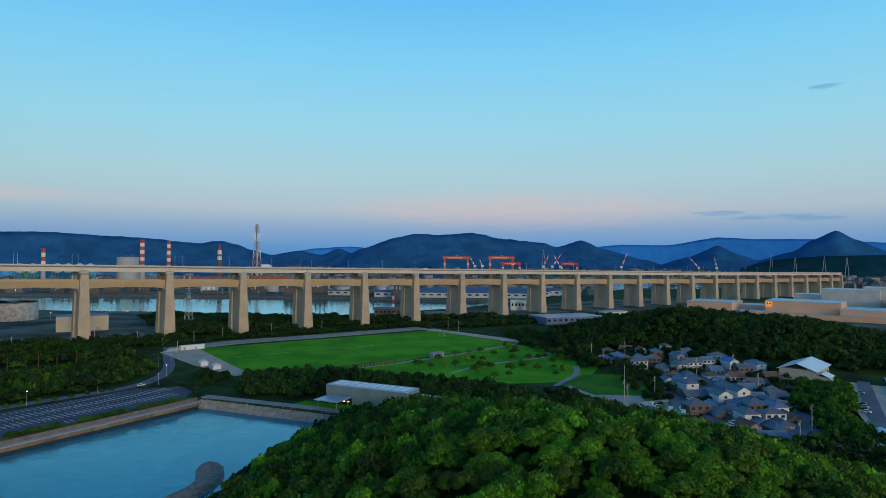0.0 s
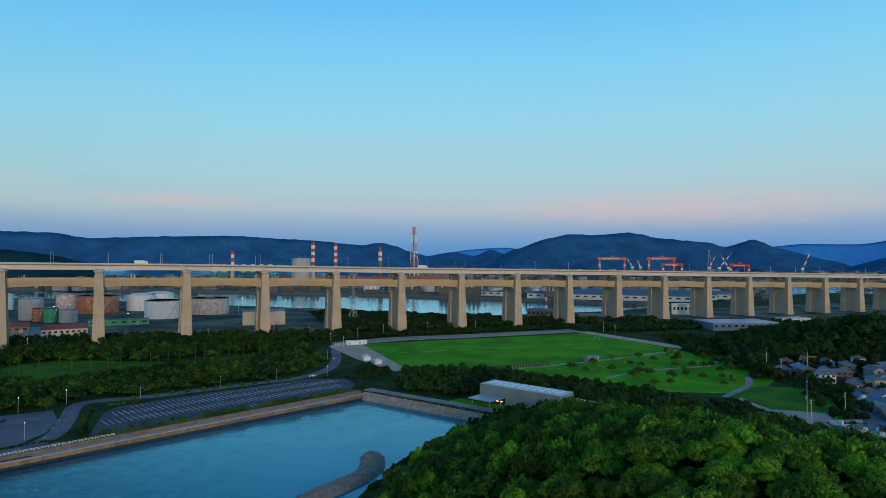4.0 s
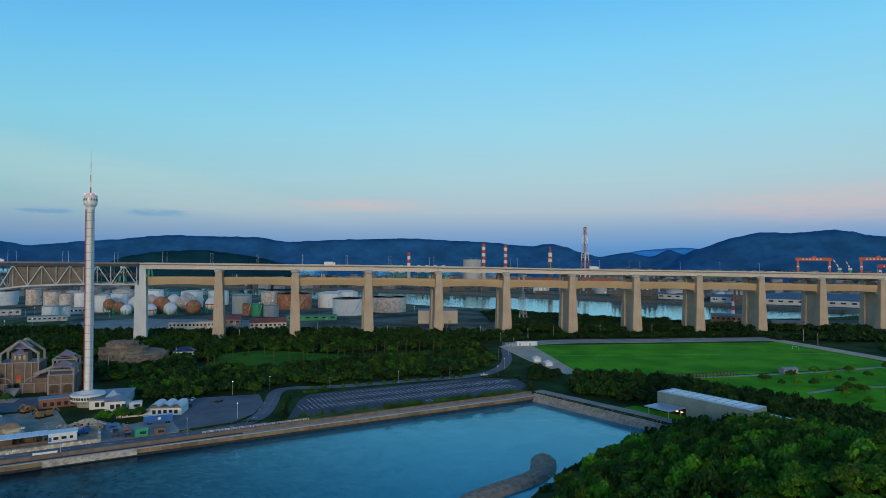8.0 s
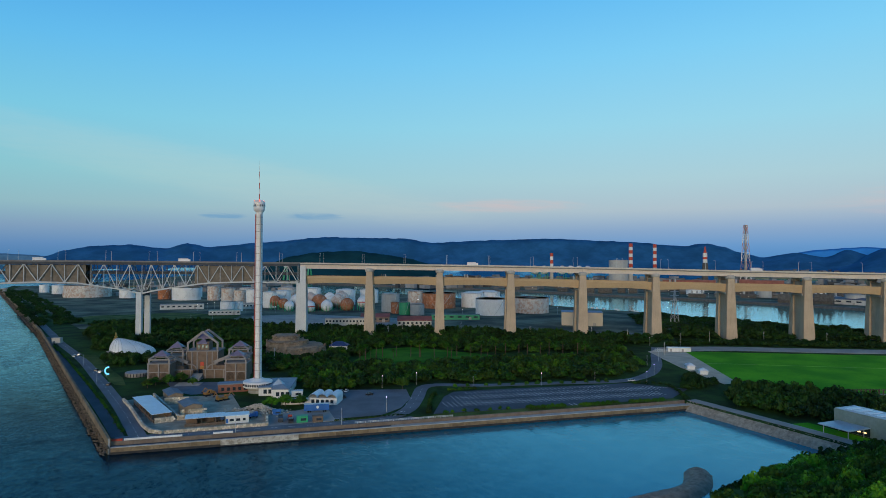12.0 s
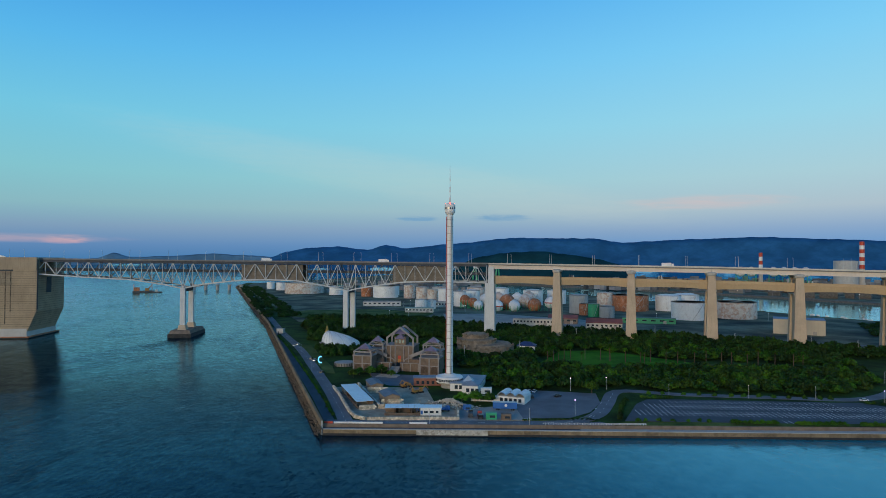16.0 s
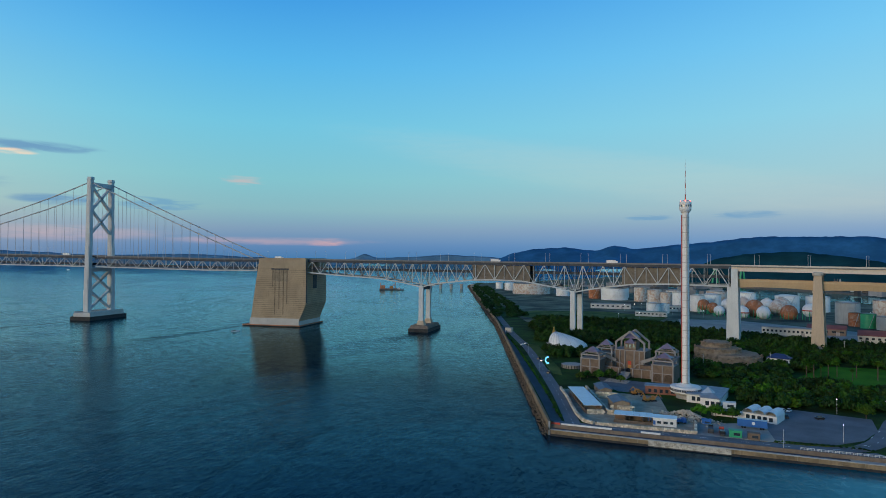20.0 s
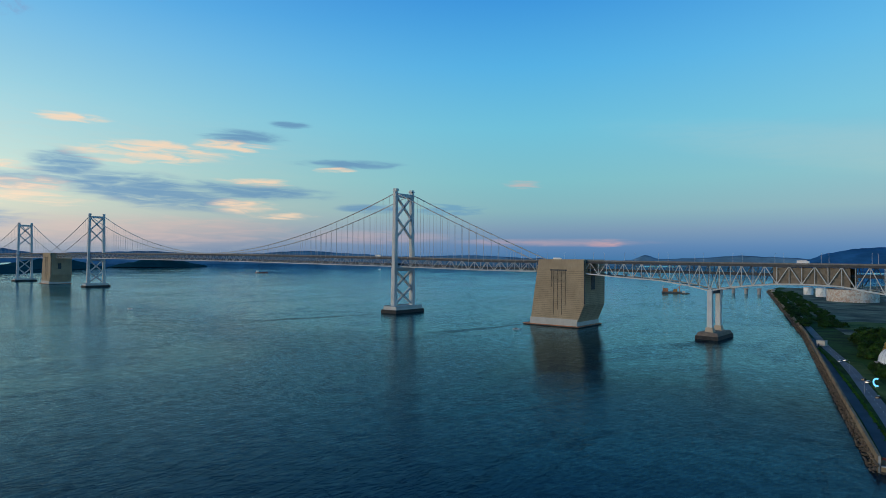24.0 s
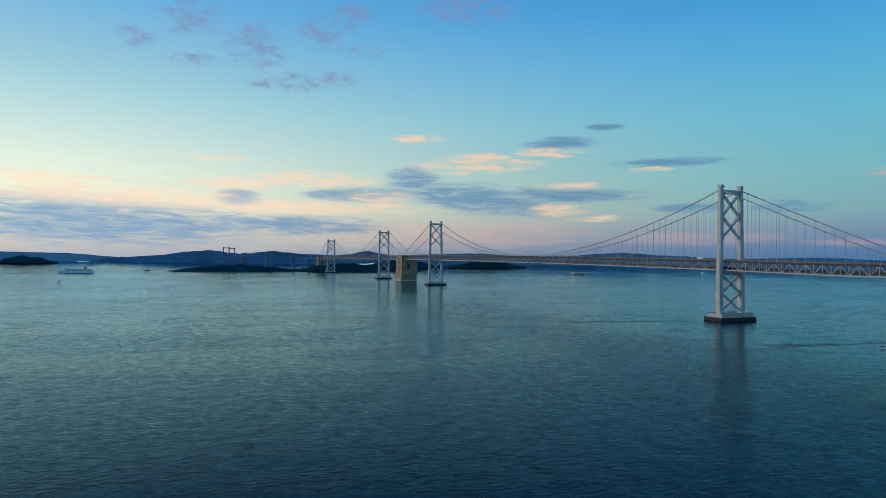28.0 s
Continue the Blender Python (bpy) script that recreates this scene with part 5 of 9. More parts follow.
woodland("woodland", scatter([(990, -716), (1050, -724), (1046, -750), (985, -742)], 6.5), MIDDLE, LEAF, "green wood between village and beach", (3.2, 4.6), (5, 8), ground_z)

LAWN = [(745, -245), (784, -180), (819, -180), (862, -246), (848, -262), (796, -256)]
MOUND_HOLE = [(690, -195), (700, -140), (745, -145), (760, -180), (730, -205)]
COTTAGE = [(744, -178), (772, -184), (774, -158), (746, -156)]
PALM_ROW = [(745, -245), (750, -222), (800, -210), (862, -232), (940, -258), (948, -288), (862, -268), (800, -246)]
park_south = [(700, -322), (745, -328), (764, -319), (800, -337), (880, -358), (908, -350), (932, -335), (948, -305), (925, -285), (870, -275), (800, -268), (750, -256), (700, -272)]
grove = scatter(park_south, 7.6)
woodland("woodland", [p for i, p in enumerate(grove) if i % 3], MIDDLE, LEAF_DEEP, "band of rounded dark green park trees beside the road", (3.2, 5.6), (4.6, 8.0))
woodland("woodland", grove[::3], MIDDLE, LEAF, "lighter green rounded park trees beside the road", (3.0, 5.4), (4.4, 7.6))
park_mid = [(688, -245), (694, -212), (640, -222), (615, -190), (640, -150), (680, -110), (740, -88), (840, -112), (900, -165), (965, -225), (985, -258), (950, -288), (880, -262), (862, -246), (840, -215), (800, -170), (750, -240), (720, -262)]
grove = scatter(park_mid, 7.6, [MOUND_HOLE, COTTAGE, LAWN, PALM_ROW])
woodland("woodland", [p for i, p in enumerate(grove) if i % 3], MIDDLE, LEAF_DEEP, "mixed dark green park trees round the lawn", (3.0, 5.6), (4.2, 8.0))
woodland("woodland", grove[::3], MIDDLE, LEAF, "lighter green park trees round the lawn", (2.6, 5.0), (3.8, 7.4))
north_belt = [(556, 10), (572, -45), (640, -90), (740, -85), (840, -110), (950, -195), (1010, -250), (1060, -232), (980, -150), (880, -72), (800, -30), (720, 30), (560, 78)]
PIER_HOLES = [[(p.x - 9, p.y - 14), (p.x + 9, p.y - 14), (p.x + 9, p.y + 14), (p.x - 9, p.y + 14)] for p in PIERS] + [[(596, -40), (620, -40), (620, 0), (596, 0)]]
woodland("woodland", scatter(north_belt, 7.0, PIER_HOLES), PLAIN, LEAF_DEEP, "dark green shelter belt under the viaduct", (3.4, 5.0), (5.5, 8.5))
DOME_HOLE = [(576, -150), (630, -150), (634, -112), (612, -96), (576, -104)]
woodland("woodland", scatter([(570, -60), (640, -92), (640, -150), (612, -192), (596, -196), (580, -140)], 7.0, [DOME_HOLE]), MIDDLE, LEAF_DEEP, "dark trees round the white dome", (2.8, 4.2), (5, 7.5))
museum_wood = [(893, -441), (938, -404), (970, -445), (972, -490), (968, -560), (962, -606), (935, -632), (916, -585), (918, -538), (908, -492)]
MUSEUM_HOLE = [(880, -484), (912, -486), (914, -542), (884, -545)]
woodland("woodland", scatter(museum_wood, 6.4, [MUSEUM_HOLE]), MIDDLE, LEAF_DEEP, "dark evergreen trees behind the low grey museum", (2.8, 4.2), (5, 7.5))
woodland("woodland", scatter([(900, -402), (922, -378), (940, -370), (938, -392), (918, -408)], 6.5), MIDDLE, LEAF_DEEP, "roadside trees by the car park", (2.2, 3.4), (3.5, 5.5))
field_edge = [(1020, -262), (1062, -246), (1110, -262), (1290, -378), (1252, -386), (1120, -306), (1068, -272)]
woodland("woodland", scatter(field_edge, 6.5, PIER_HOLES), PLAIN, LEAF_DEEP, "low dark hedge trees along the sports field", (2.6, 4.0), (3.0, 5.0))
channel_belt = [(1060, -200), (1185, -176), (1240, -222), (1330, -335), (1400, -420), (1370, -430), (1280, -350), (1180, -285), (1090, -235)]
woodland("woodland", scatter(channel_belt, 7.5, PIER_HOLES), PLAIN, LEAF_DEEP, "dark shelter belt along the channel", (3.4, 5.0), (5, 8))
woodland("woodland", scatter([(1120, -150), (1180, -215), (1250, -215), (1322, -240), (1270, -165), (1250, -92), (1250, 0), (1196, -20), (1130, -110)], 8.0, PIER_HOLES), PLAIN, LEAF_DEEP, "dark wood on the near bank of the channel", (4.0, 6.0), (3.6, 6.0))
woodland("woodland", scatter([(1035, -606), (1080, -580), (1150, -528), (1230, -480), (1262, -500), (1180, -560), (1135, -588), (1060, -608)], 8.5), MIDDLE, LEAF_DEEP, "dark trees between park and village", (2.4, 4.4), (3.5, 6.5))
woodland("woodland", scatter([(1235, -395), (1330, -420), (1420, -500), (1460, -560), (1420, -590), (1330, -500), (1250, -440)], 8.5, PIER_HOLES + [[(1290, -480), (1430, -520), (1420, -580), (1300, -560)]]), PLAIN, LEAF_DEEP, "dark trees under the viaduct", (3.4, 5.0), (5, 8))
# park trees standing apart on the grass
for x, y in scatter([(1012, -482), (1120, -512), (1150, -530), (1100, -580), (1015, -592), (985, -565)], 18, [], 0.5):
    tree(x, y, rng.uniform(0.55, 0.95), int(rng.choice([1, 2, 4])), "trees standing apart on the park lawn", LAND_Z + 0.2)
for x, y in ((622, -268), (629, -272), (636, -268), (618, -276), (642, -276), (676, -352), (683, -352), (690, -354), (752, -337), (684, -300)):
    tree(x, y, rng.uniform(0.75, 1.15), int(rng.choice([1, 4, 0])), "trees by the pavilion forecourt", LAND_Z)
# ---- sea walls, roads and the park ----
GREY_ROOF = material("blue_grey_roof", (0.22, 0.27, 0.33), 0.5, vary=0.12, scale=0.4, fine=3.0)
PALE_ROOF = material("pale_metal_roof", (0.42, 0.52, 0.60), 0.35, metal=0.1, vary=0.08, scale=0.3, fine=2.0)
GLASS = material("dark_window_glass", (0.030, 0.045, 0.060), 0.08, vary=0.1, bump=0, spec=0.6)
BLUE_PAINT = material("blue_paint", (0.03, 0.14, 0.42), 0.4, vary=0.08)
GREEN_PAINT = material("green_paint", (0.04, 0.36, 0.17), 0.4, vary=0.08)
YELLOW_PAINT = material("yellow_machine_paint", (0.42, 0.20, 0.05), 0.5, vary=0.1)
BRICK_RED = material("red_brick_wall", (0.30, 0.13, 0.09), 0.85, vary=0.2, scale=1.0, fine=5.0)
TAN_STONE = material("tan_granite_cladding", (0.185, 0.132, 0.096), 0.8, vary=0.18, scale=0.4, fine=2.0, streak=0.25)
PURPLE_GLASS = material("violet_grey_roof_glass", (0.20, 0.17, 0.24), 0.25, vary=0.12, scale=0.5)
PAV_TRIM = material("grey_brown_stone_trim", (0.30, 0.275, 0.26), 0.8, vary=0.1, scale=0.3, fine=2.0, streak=0.3)
JETTY_STONE = material("grey_brown_rubble", (0.30, 0.25, 0.185), 0.9, vary=0.3, scale=0.5, fine=3.0, per_island=0.3)
SHELL_WHITE = material("white_membrane", (0.78, 0.80, 0.80), 0.45, vary=0.05, scale=0.2, fine=1.0, streak=0.1)
MUSEUM_GREY = material("grey_green_concrete", (0.24, 0.31, 0.27), 0.75, vary=0.10, scale=0.15, fine=1.0, streak=0.15, stain=(0.42, 0.38, 0.30), stain_amount=0.25)
GOLD = material("gilded_metal", (0.70, 0.42, 0.10), 0.35, metal=0.8, vary=0.1)
DIRT = material("bare_building_soil", (0.42, 0.36, 0.27), 0.95, vary=0.25, scale=0.15, fine=1.0, spec=0.1)
RUBBER = material("black_rubber", (0.02, 0.02, 0.02), 0.9, vary=0.1)
LAMP_GLOW = glowing("lamp_glow", (0.9, 0.55, 1.0), 5.0)
WARM_GLOW = glowing("warm_window_glow", (1.0, 0.62, 0.25), 2.2)
RED_GLOW = glowing("red_lamp_glow", (1.0, 0.08, 0.05), 9.0)
WALL_PANEL = material("sea_wall_panel", (0.25, 0.185, 0.11), 0.9, vary=0.2, scale=0.15, fine=1.6, stain=(0.07, 0.055, 0.035), stain_amount=0.45, streak=0.45, per_object=0.14)


def flat_polygon(name, outline, z, mat, label, category="ground", kind="structure", deep=0.25):
    s_ = Shape()
    s_.prism(outline if area(outline) > 0 else outline[::-1], z - deep, z)
    return solid(name, s_, mat, label, category, kind=kind)


def strip(name, path, width, z, mat, label, shift=0.0, category="road"):
    return solid(name, Shape().ribbon(arc_path(path, 6), width, z, 0.2, shift), mat, label, category, kind="structure")


def panel_wall(name, a, b, step, low, high, thick, mat, label, lean=0.0):
    """A wall cast in panels, each one a piece of its own."""
    a, b = Vector((*a, 0)), Vector((*b, 0))
    m = max(1, round((b - a).length / step))
    d = (b - a).normalized()
    turn = math.degrees(math.atan2(d.y, d.x))
    length = (b - a).length / m
    wall = thing(name, label, "sea wall", kind="structure")
    if low < -1:
        foot = part("tide_band", Shape().box(0, 0, low, (b - a).length, thick + 0.3, -low + 0.95), FENDER, wall, "black tide-stained foot of the wall")
        foot.matrix_basis = pose((a.x + b.x) / 2, (a.y + b.y) / 2, 0, 0, 0, turn)
    me = Shape().box(0, 0, low, length - 0.08, thick, high - low, 0, 1.0, 1 - lean).mesh("panel", mat)
    core = Shape().box(0, 0, low, (b - a).length, thick * 0.7, high - low - 0.12)
    c = part("core", core, CONCRETE_GREY, wall)
    mid = (a + b) / 2
    c.matrix_basis = pose(mid.x, mid.y, 0, 0, 0, turn)
    if low < -1:
        cap = part("coping", Shape().box(0, 0, high, (b - a).length, thick + 0.25, 0.28), CONCRETE_PALE, wall, "pale concrete coping")
        cap.matrix_basis = pose(mid.x, mid.y, 0, 0, 0, turn)
    for i in range(m):
        p = a + d * (length * (i + 0.5))
        ob = part("panel", me, None, wall)
        ob.matrix_basis = pose(p.x, p.y, rng.uniform(-0.06, 0.06), 0, 0, turn)
    return wall


panel_wall("sea_wall_south", (607.5, -389.5), (881, -427.8), 7.5, -2.0, 2.65, 1.0, WALL_PANEL, "stained concrete sea wall along the harbour")
quay_patch = Shape().box(0, 0, 0.5, 32, 0.5, 2.2)
quay_patch.v = [(x, y, z + (0.25 if z > 1 else 0.0) * math.sin(x)) for x, y, z in quay_patch.v]
tagged(part("wall_patch", quay_patch, material("patched_wall_render", (0.52, 0.49, 0.42), 0.9, vary=0.2, scale=0.3, fine=1.5, stain=(0.16, 0.13, 0.09), stain_amount=0.6, streak=0.3), bpy.data.objects["sea_wall_south"], "pale newly rendered stretch")).matrix_basis = pose(664.5, -397.95, 0, 0, 0, -8.0)
s = Shape()
s.prism([(607, -389.4), (722, -405.6), (722, -401.0), (607, -385.4)], -1.0, 2.7)
solid("quay_apron", s, ASPHALT, "dark lower quay apron behind the sea wall", "quay", kind="structure")
s = Shape()
s.prism([(722, -405.6), (881, -427.6), (881, -422.6), (722, -401.0)], -1.0, 2.72)
solid("quay_path", s, CONCRETE_PALE, "pale concrete path on top of the sea wall", "path", kind="structure")
solid("quay_step", Shape().ribbon([(607, -386.1), (880, -423.1)], 0.7, 4.3, 1.8), PLATFORM, "low dark concrete step between apron and road", "wall", kind="structure")
panel_wall("sea_wall_west", (606.8, -389.0), (512, 67), 8.5, 0.0, 6.4, 1.1, WALL_PANEL, "tan concrete parapet along the strait")
panel_wall("sea_wall_far", (512, 67), (264, 1115), 24, 0.0, 6.4, 1.1, WALL_PANEL, "tan concrete parapet running north along the strait")


def rock_arrays(size):
    v = ICO_V * np.array([1.0, 0.8, 0.62]) * rng.uniform(0.78, 1.15, (12, 1)) * size
    a = rng.uniform(0, 6.28)
    c, s_ = math.cos(a), math.sin(a)
    tilt = rng.uniform(-0.5, 0.5)
    v = v @ np.array([[c, s_, 0], [-s_, c, 0], [0, 0, 1]]) @ np.array([[1, 0, 0], [0, math.cos(tilt), math.sin(tilt)], [0, -math.sin(tilt), math.cos(tilt)]])
    return v


def rock_pile(name, places, label, mat=None, keep=0, category="stones"):
    """Loose stones: the nearest ones single, the rest joined."""
    mat = mat or ROCK
    top = thing(name, label, category, kind="structure")
    stock = [fast_mesh("stone", rock_arrays(1.0), ICO_F, np.zeros((0, 4), int), mat) for _ in range(6)] if keep else []
    for x, y, z, r in places[:keep]:
        ob = part("stone", stock[rng.integers(len(stock))], None, top)
        ob.matrix_basis = pose(x, y, z, rng.uniform(-15, 15), rng.uniform(-15, 15), rng.uniform(0, 360)) @ Matrix.Diagonal((r, r, r, 1))
    vs, ts = [], []
    for i, (x, y, z, r) in enumerate(places[keep:]):
        vs.append(rock_arrays(r) + np.array([x, y, z]))
        ts.append(ICO_F + 12 * i)
    if vs:
        ob = part("stones", fast_mesh("stones", np.concatenate(vs), np.concatenate(ts), np.zeros((0, 4), int), mat), None, top)
        ob["kind"] = "stuff"
    return top


def slope_rocks(a, b, top_z, low_z_, run, side, gap, r0, r1):
    """Places of stones on a slope that falls from the line a-b to its side."""
    a, b = Vector((*a, 0)), Vector((*b, 0))
    d = (b - a).normalized()
    q = Vector((-d.y, d.x, 0)) * side
    out = []
    m = int((b - a).length / gap)
    for i in range(m):
        for k in range(int(run / gap) + 1):
            t = k * gap / run
            p = a + d * ((i + rng.uniform(-0.6, 0.6)) * gap) + q * ((k + rng.uniform(-0.6, 0.6)) * gap)
            out.append((p.x, p.y, top_z + (low_z_ - top_z) * t + rng.uniform(-0.4, 0.4), rng.uniform(r0 * 0.6, r1 * 1.1)))
    return out


rock_pile("rock_armour_west", slope_rocks((606.5, -391.0), (509, 75), 3.2, -0.8, 2.8, 1, 0.9, 0.4, 0.75), "dark brown rock armour below the west sea wall", ROCK, 200)
rock_pile("rock_armour_far", slope_rocks((510, 75), (262, 1115), 3.0, -0.8, 4.0, 1, 2.2, 1.0, 1.7), "brown rock armour below the far sea wall", ROCK)
SLOPE_STONE = material("pale_slope_stone", (0.36, 0.31, 0.24), 0.9, vary=0.3, scale=0.5, fine=3.0, per_island=0.3)
rock_pile("rock_armour_inner", slope_rocks((880.6, -427), (880.5, -522), 3.8, -0.8, 5.0, -1, 0.65, 0.28, 0.48), "grey stone slope of the inner harbour", SLOPE_STONE, 160)
s = Shape()
s.poly([(880.4, -425, 3.9), (880.4, -524, 3.9), (874.8, -524, -1.0), (874.8, -425, -1.0), (881.8, -425, -1.0), (881.8, -524, -1.0)], [(0, 1, 2, 3), (0, 3, 4), (1, 5, 2), (0, 4, 5, 1)])
solid("slope_inner", s, SLOPE_STONE, "grey stone-pitched slope of the inner harbour", "sea wall", kind="structure")
strip("path_inner_quay", [(884.4, -424), (885.2, -470), (885.4, -500), (884, -524)], 6.0, 4.35, GRAVEL, "pale path on top of the harbour slope", category="path")

# rubble jetty
spine = arc_path([(700, -590), (716, -552), (738, -526), (758, -516.5), (774, -515), (786, -514.3), (794, -512), (800, -508), (806, -502)], 1.6)
body = Shape()
half_plan = [(-5.6, -0.8), (-3.4, 1.5), (-1.6, 2.35), (1.6, 2.35), (3.4, 1.5), (5.6, -0.8)]
vs = []
for i, p in enumerate(spine):
    d = (spine[min(i + 1, len(spine) - 1)] - spine[max(i - 1, 0)]).normalized()
    q = Vector((-d.y, d.x, 0))
    vs += [(p.x + q.x * o, p.y + q.y * o, z) for o, z in half_plan]
body.poly(vs, [(6 * i + k, 6 * i + 6 + k, 6 * i + 7 + k, 6 * i + 1 + k) for i in range(len(spine) - 1) for k in range(5)] + [(0, 1, 2, 3, 4, 5)])
body.lathe(spine[-1].x, spine[-1].y, [(5.6, -0.8), (3.4, 1.5), (1.6, 2.35), (0.3, 2.5)], 20)
solid("jetty", body, JETTY_STONE, "low curved breakwater of pitched stone", "breakwater", kind="structure")
places = []
for i, p in enumerate(spine):
    d = (spine[min(i + 1, len(spine) - 1)] - spine[max(i - 1, 0)]).normalized()
    q = Vector((-d.y, d.x, 0))
    for k in range(-9, 10):
        off = k * 0.6
        z = 2.38 if abs(off) < 1.6 else 2.35 - 0.78 * (abs(off) - 1.6)
        for _ in range(3):
            places.append((p.x + q.x * off + rng.uniform(-0.8, 0.8), p.y + q.y * off + rng.uniform(-0.3, 0.3), z - 0.12, rng.uniform(0.24, 0.40)))
tip = spine[-1]
for k in range(420):
    a, r = rng.uniform(-2.2, 2.2) + math.atan2(tip.y - spine[-2].y, tip.x - spine[-2].x), 5.4 * math.sqrt(rng.uniform(0, 1))
    places.append((tip.x + r * math.cos(a), tip.y + r * math.sin(a), (2.38 if r < 1.6 else 2.35 - 0.78 * (r - 1.6)) - 0.12, rng.uniform(0.24, 0.42)))
places.reverse()
rock_pile("jetty_stones", places, "grey-brown weathered stones of the breakwater", JETTY_STONE, 220)

# roads and paved areas
strip("road_west", [(530, 20), (545.5, -46), (569.5, -139), (587, -221), (606, -316), (617.5, -384)], 6.8, 4.12, ASPHALT_OLD, "grey asphalt shore road")
strip("promenade_west", [(524, 20), (539.5, -60), (560, -150), (579, -236), (598, -322), (609.5, -380)], 5.0, 4.08, ASPHALT, "dark paved promenade beside the parapet", category="path")
strip("road_south", [(608, -382.5), (640, -386.8), (668, -390.2), (705, -395.4), (724, -394), (738, -383), (752, -360), (764, -338), (775, -333), (800, -345), (845, -357), (885, -367), (915, -358), (945, -334), (978, -298), (1012, -262)], 7.4, 4.14, ASPHALT_OLD, "grey two-lane park road")
flat_polygon("quay_side", [(608, -385.7), (722, -401.2), (738, -403), (734, -396), (705, -398.4), (668, -393.4), (640, -390), (609, -385)], 4.1, ASPHALT_OLD, "grey paved strip between road and quay", "paving")
flat_polygon("car_park", [(746, -396), (766, -364), (776, -355), (794, -357), (870, -372.5), (884, -374), (904, -402), (878, -416.5), (820, -408.5)], 4.16, ASPHALT, "grey asphalt car park with white bay lines", "car park")
flat_polygon("car_park_west", [(703, -342), (722, -326), (754, -338), (748, -360), (736, -378), (722, -388), (700, -386)], 4.13, ASPHALT_OLD, "empty grey asphalt yard", "car park")
flat_polygon("grass_verge", [(746, -397), (820, -409), (878, -417), (879, -422), (820, -414), (738, -402.5)], 4.22, GRASS_ROUGH, "rough grass verge behind the quay", "grass")
flat_polygon("grass_verge_west", [(700, -391), (732, -388), (720, -391), (700, -391.6)], 4.22, GRASS_ROUGH, "rough grass corner by the road", "grass")
flat_polygon("lawn", LAWN, 4.2, GRASS_PARK, "mown park lawn among palms", "grass")
flat_polygon("lawn_west", [(566, -120), (578, -124), (594, -200), (603, -236), (606, -262), (600, -258), (588, -205), (573, -140)], 4.2, GRASS_ROUGH, "bright lawn beside the shore road", "grass")
FIELD = [(1016, -291), (953, -391), (978, -446), (1155, -522), (1213, -411)]
flat_polygon("sports_field", FIELD, 4.25, GRASS, "broad mown green sports field", "grass")
strip("field_track", [(1008, -274), (1060, -291), (1118, -327), (1232, -394)], 24, 4.2, GRAVEL, "grey gravel track behind the field", category="path")
strip("field_track", [(1224, -404), (1197, -462), (1168, -522)], 15, 4.30, SAND, "pale sandy track at the field end", category="path")
flat_polygon("sand_apron", [(988, -279), (1016, -268), (1028, -272), (1016, -292), (957, -392), (950, -402), (936, -400), (956, -345)], 4.2, SAND, "pale sandy apron beside the field", "ground")
flat_polygon("park_grass", [(985, -452), (1150, -524), (1130, -560), (1060, -606), (1010, -604), (985, -565)], 4.18, GRASS, "park lawn with scattered trees", "grass")
flat_polygon("village_green", [(985, -596), (1024, -602), (1034, -622), (1018, -638), (985, -645), (955, -650), (936, -637)], 5.7, GRASS_PARK, "small green by the village", "grass", deep=2.0)
flat_polygon("playground", [(967, -619), (974, -641), (958, -645), (944, -634)], 5.8, GRAVEL, "grey paved playground", "ground", deep=2.0)
strip("park_path", [(975, -447), (1020, -470), (1070, -492), (1150, -520)], 3.5, 4.3, GRAVEL, "pale path along the field", category="path")
strip("park_path", [(1062, -590), (1030, -596), (1008, -594), (988, -592)], 4.0, 4.32, GRAVEL, "pale winding path across the lawn to the green", category="path")
strip("park_path", [(984, -600), (972, -609), (960, -622)], 4.0, 5.8, GRAVEL, "pale path along the edge of the green", category="path")
strip("park_path", [(1000, -520), (1040, -530), (1090, -560), (1120, -555)], 2.5, 4.3, GRAVEL, "pale winding path across the lawn", category="path")
solid("field_line", Shape().ribbon([(985, -340), (1180, -470)], 1.6, 4.27), LEAF_BRIGHT, "lighter mown stripe across the field", "grass", kind="structure")

# bay lines
U, V = Vector((0.9815, -0.1915, 0)), Vector((0.1915, 0.9815, 0))
origin = Vector((757, -391, 4.17))
PARK_POLY = [(750, -392), (768, -366), (780, -359), (794, -358.5), (868, -375.5), (897, -392), (874, -416), (820, -408)]
bays = thing("bay_markings", "worn white parking bay lines", "road marking", kind="structure")
for off, long in ((34.2, 4.8), (23.6, 10.2), (9.8, 10.2), (-3.6, 4.8)):
    bay = Shape().box(0, 0, 0, 0.30, long, 0.02).mesh("bay_line", PAINT_WHITE)
    for i in range(58):
        p = origin + U * (i * 2.55) + V * (off + 0.02 * i)
        if all(inside(p.x + V.x * e, p.y + V.y * e, PARK_POLY) for e in (-long * 0.3, long * 0.3)):
            part("bay_line", bay, None, bays).matrix_basis = pose(p.x, p.y, p.z, 0, 0, -9.0)
    if long > 6:
        for i in range(18):
            p = origin + U * (14 + i * 7.6) + V * (off + 0.06 * i)
            if inside(p.x, p.y, PARK_POLY):
                part("bay_row_line", Shape().box(0, 0, 0, 7.6, 0.24, 0.025), PAINT_WHITE, bays).matrix_basis = pose(p.x, p.y, p.z, 0, 0, -10.5)
marks = thing("lane_markings", "white lane lines and arrows on the park road", "road marking", kind="structure")
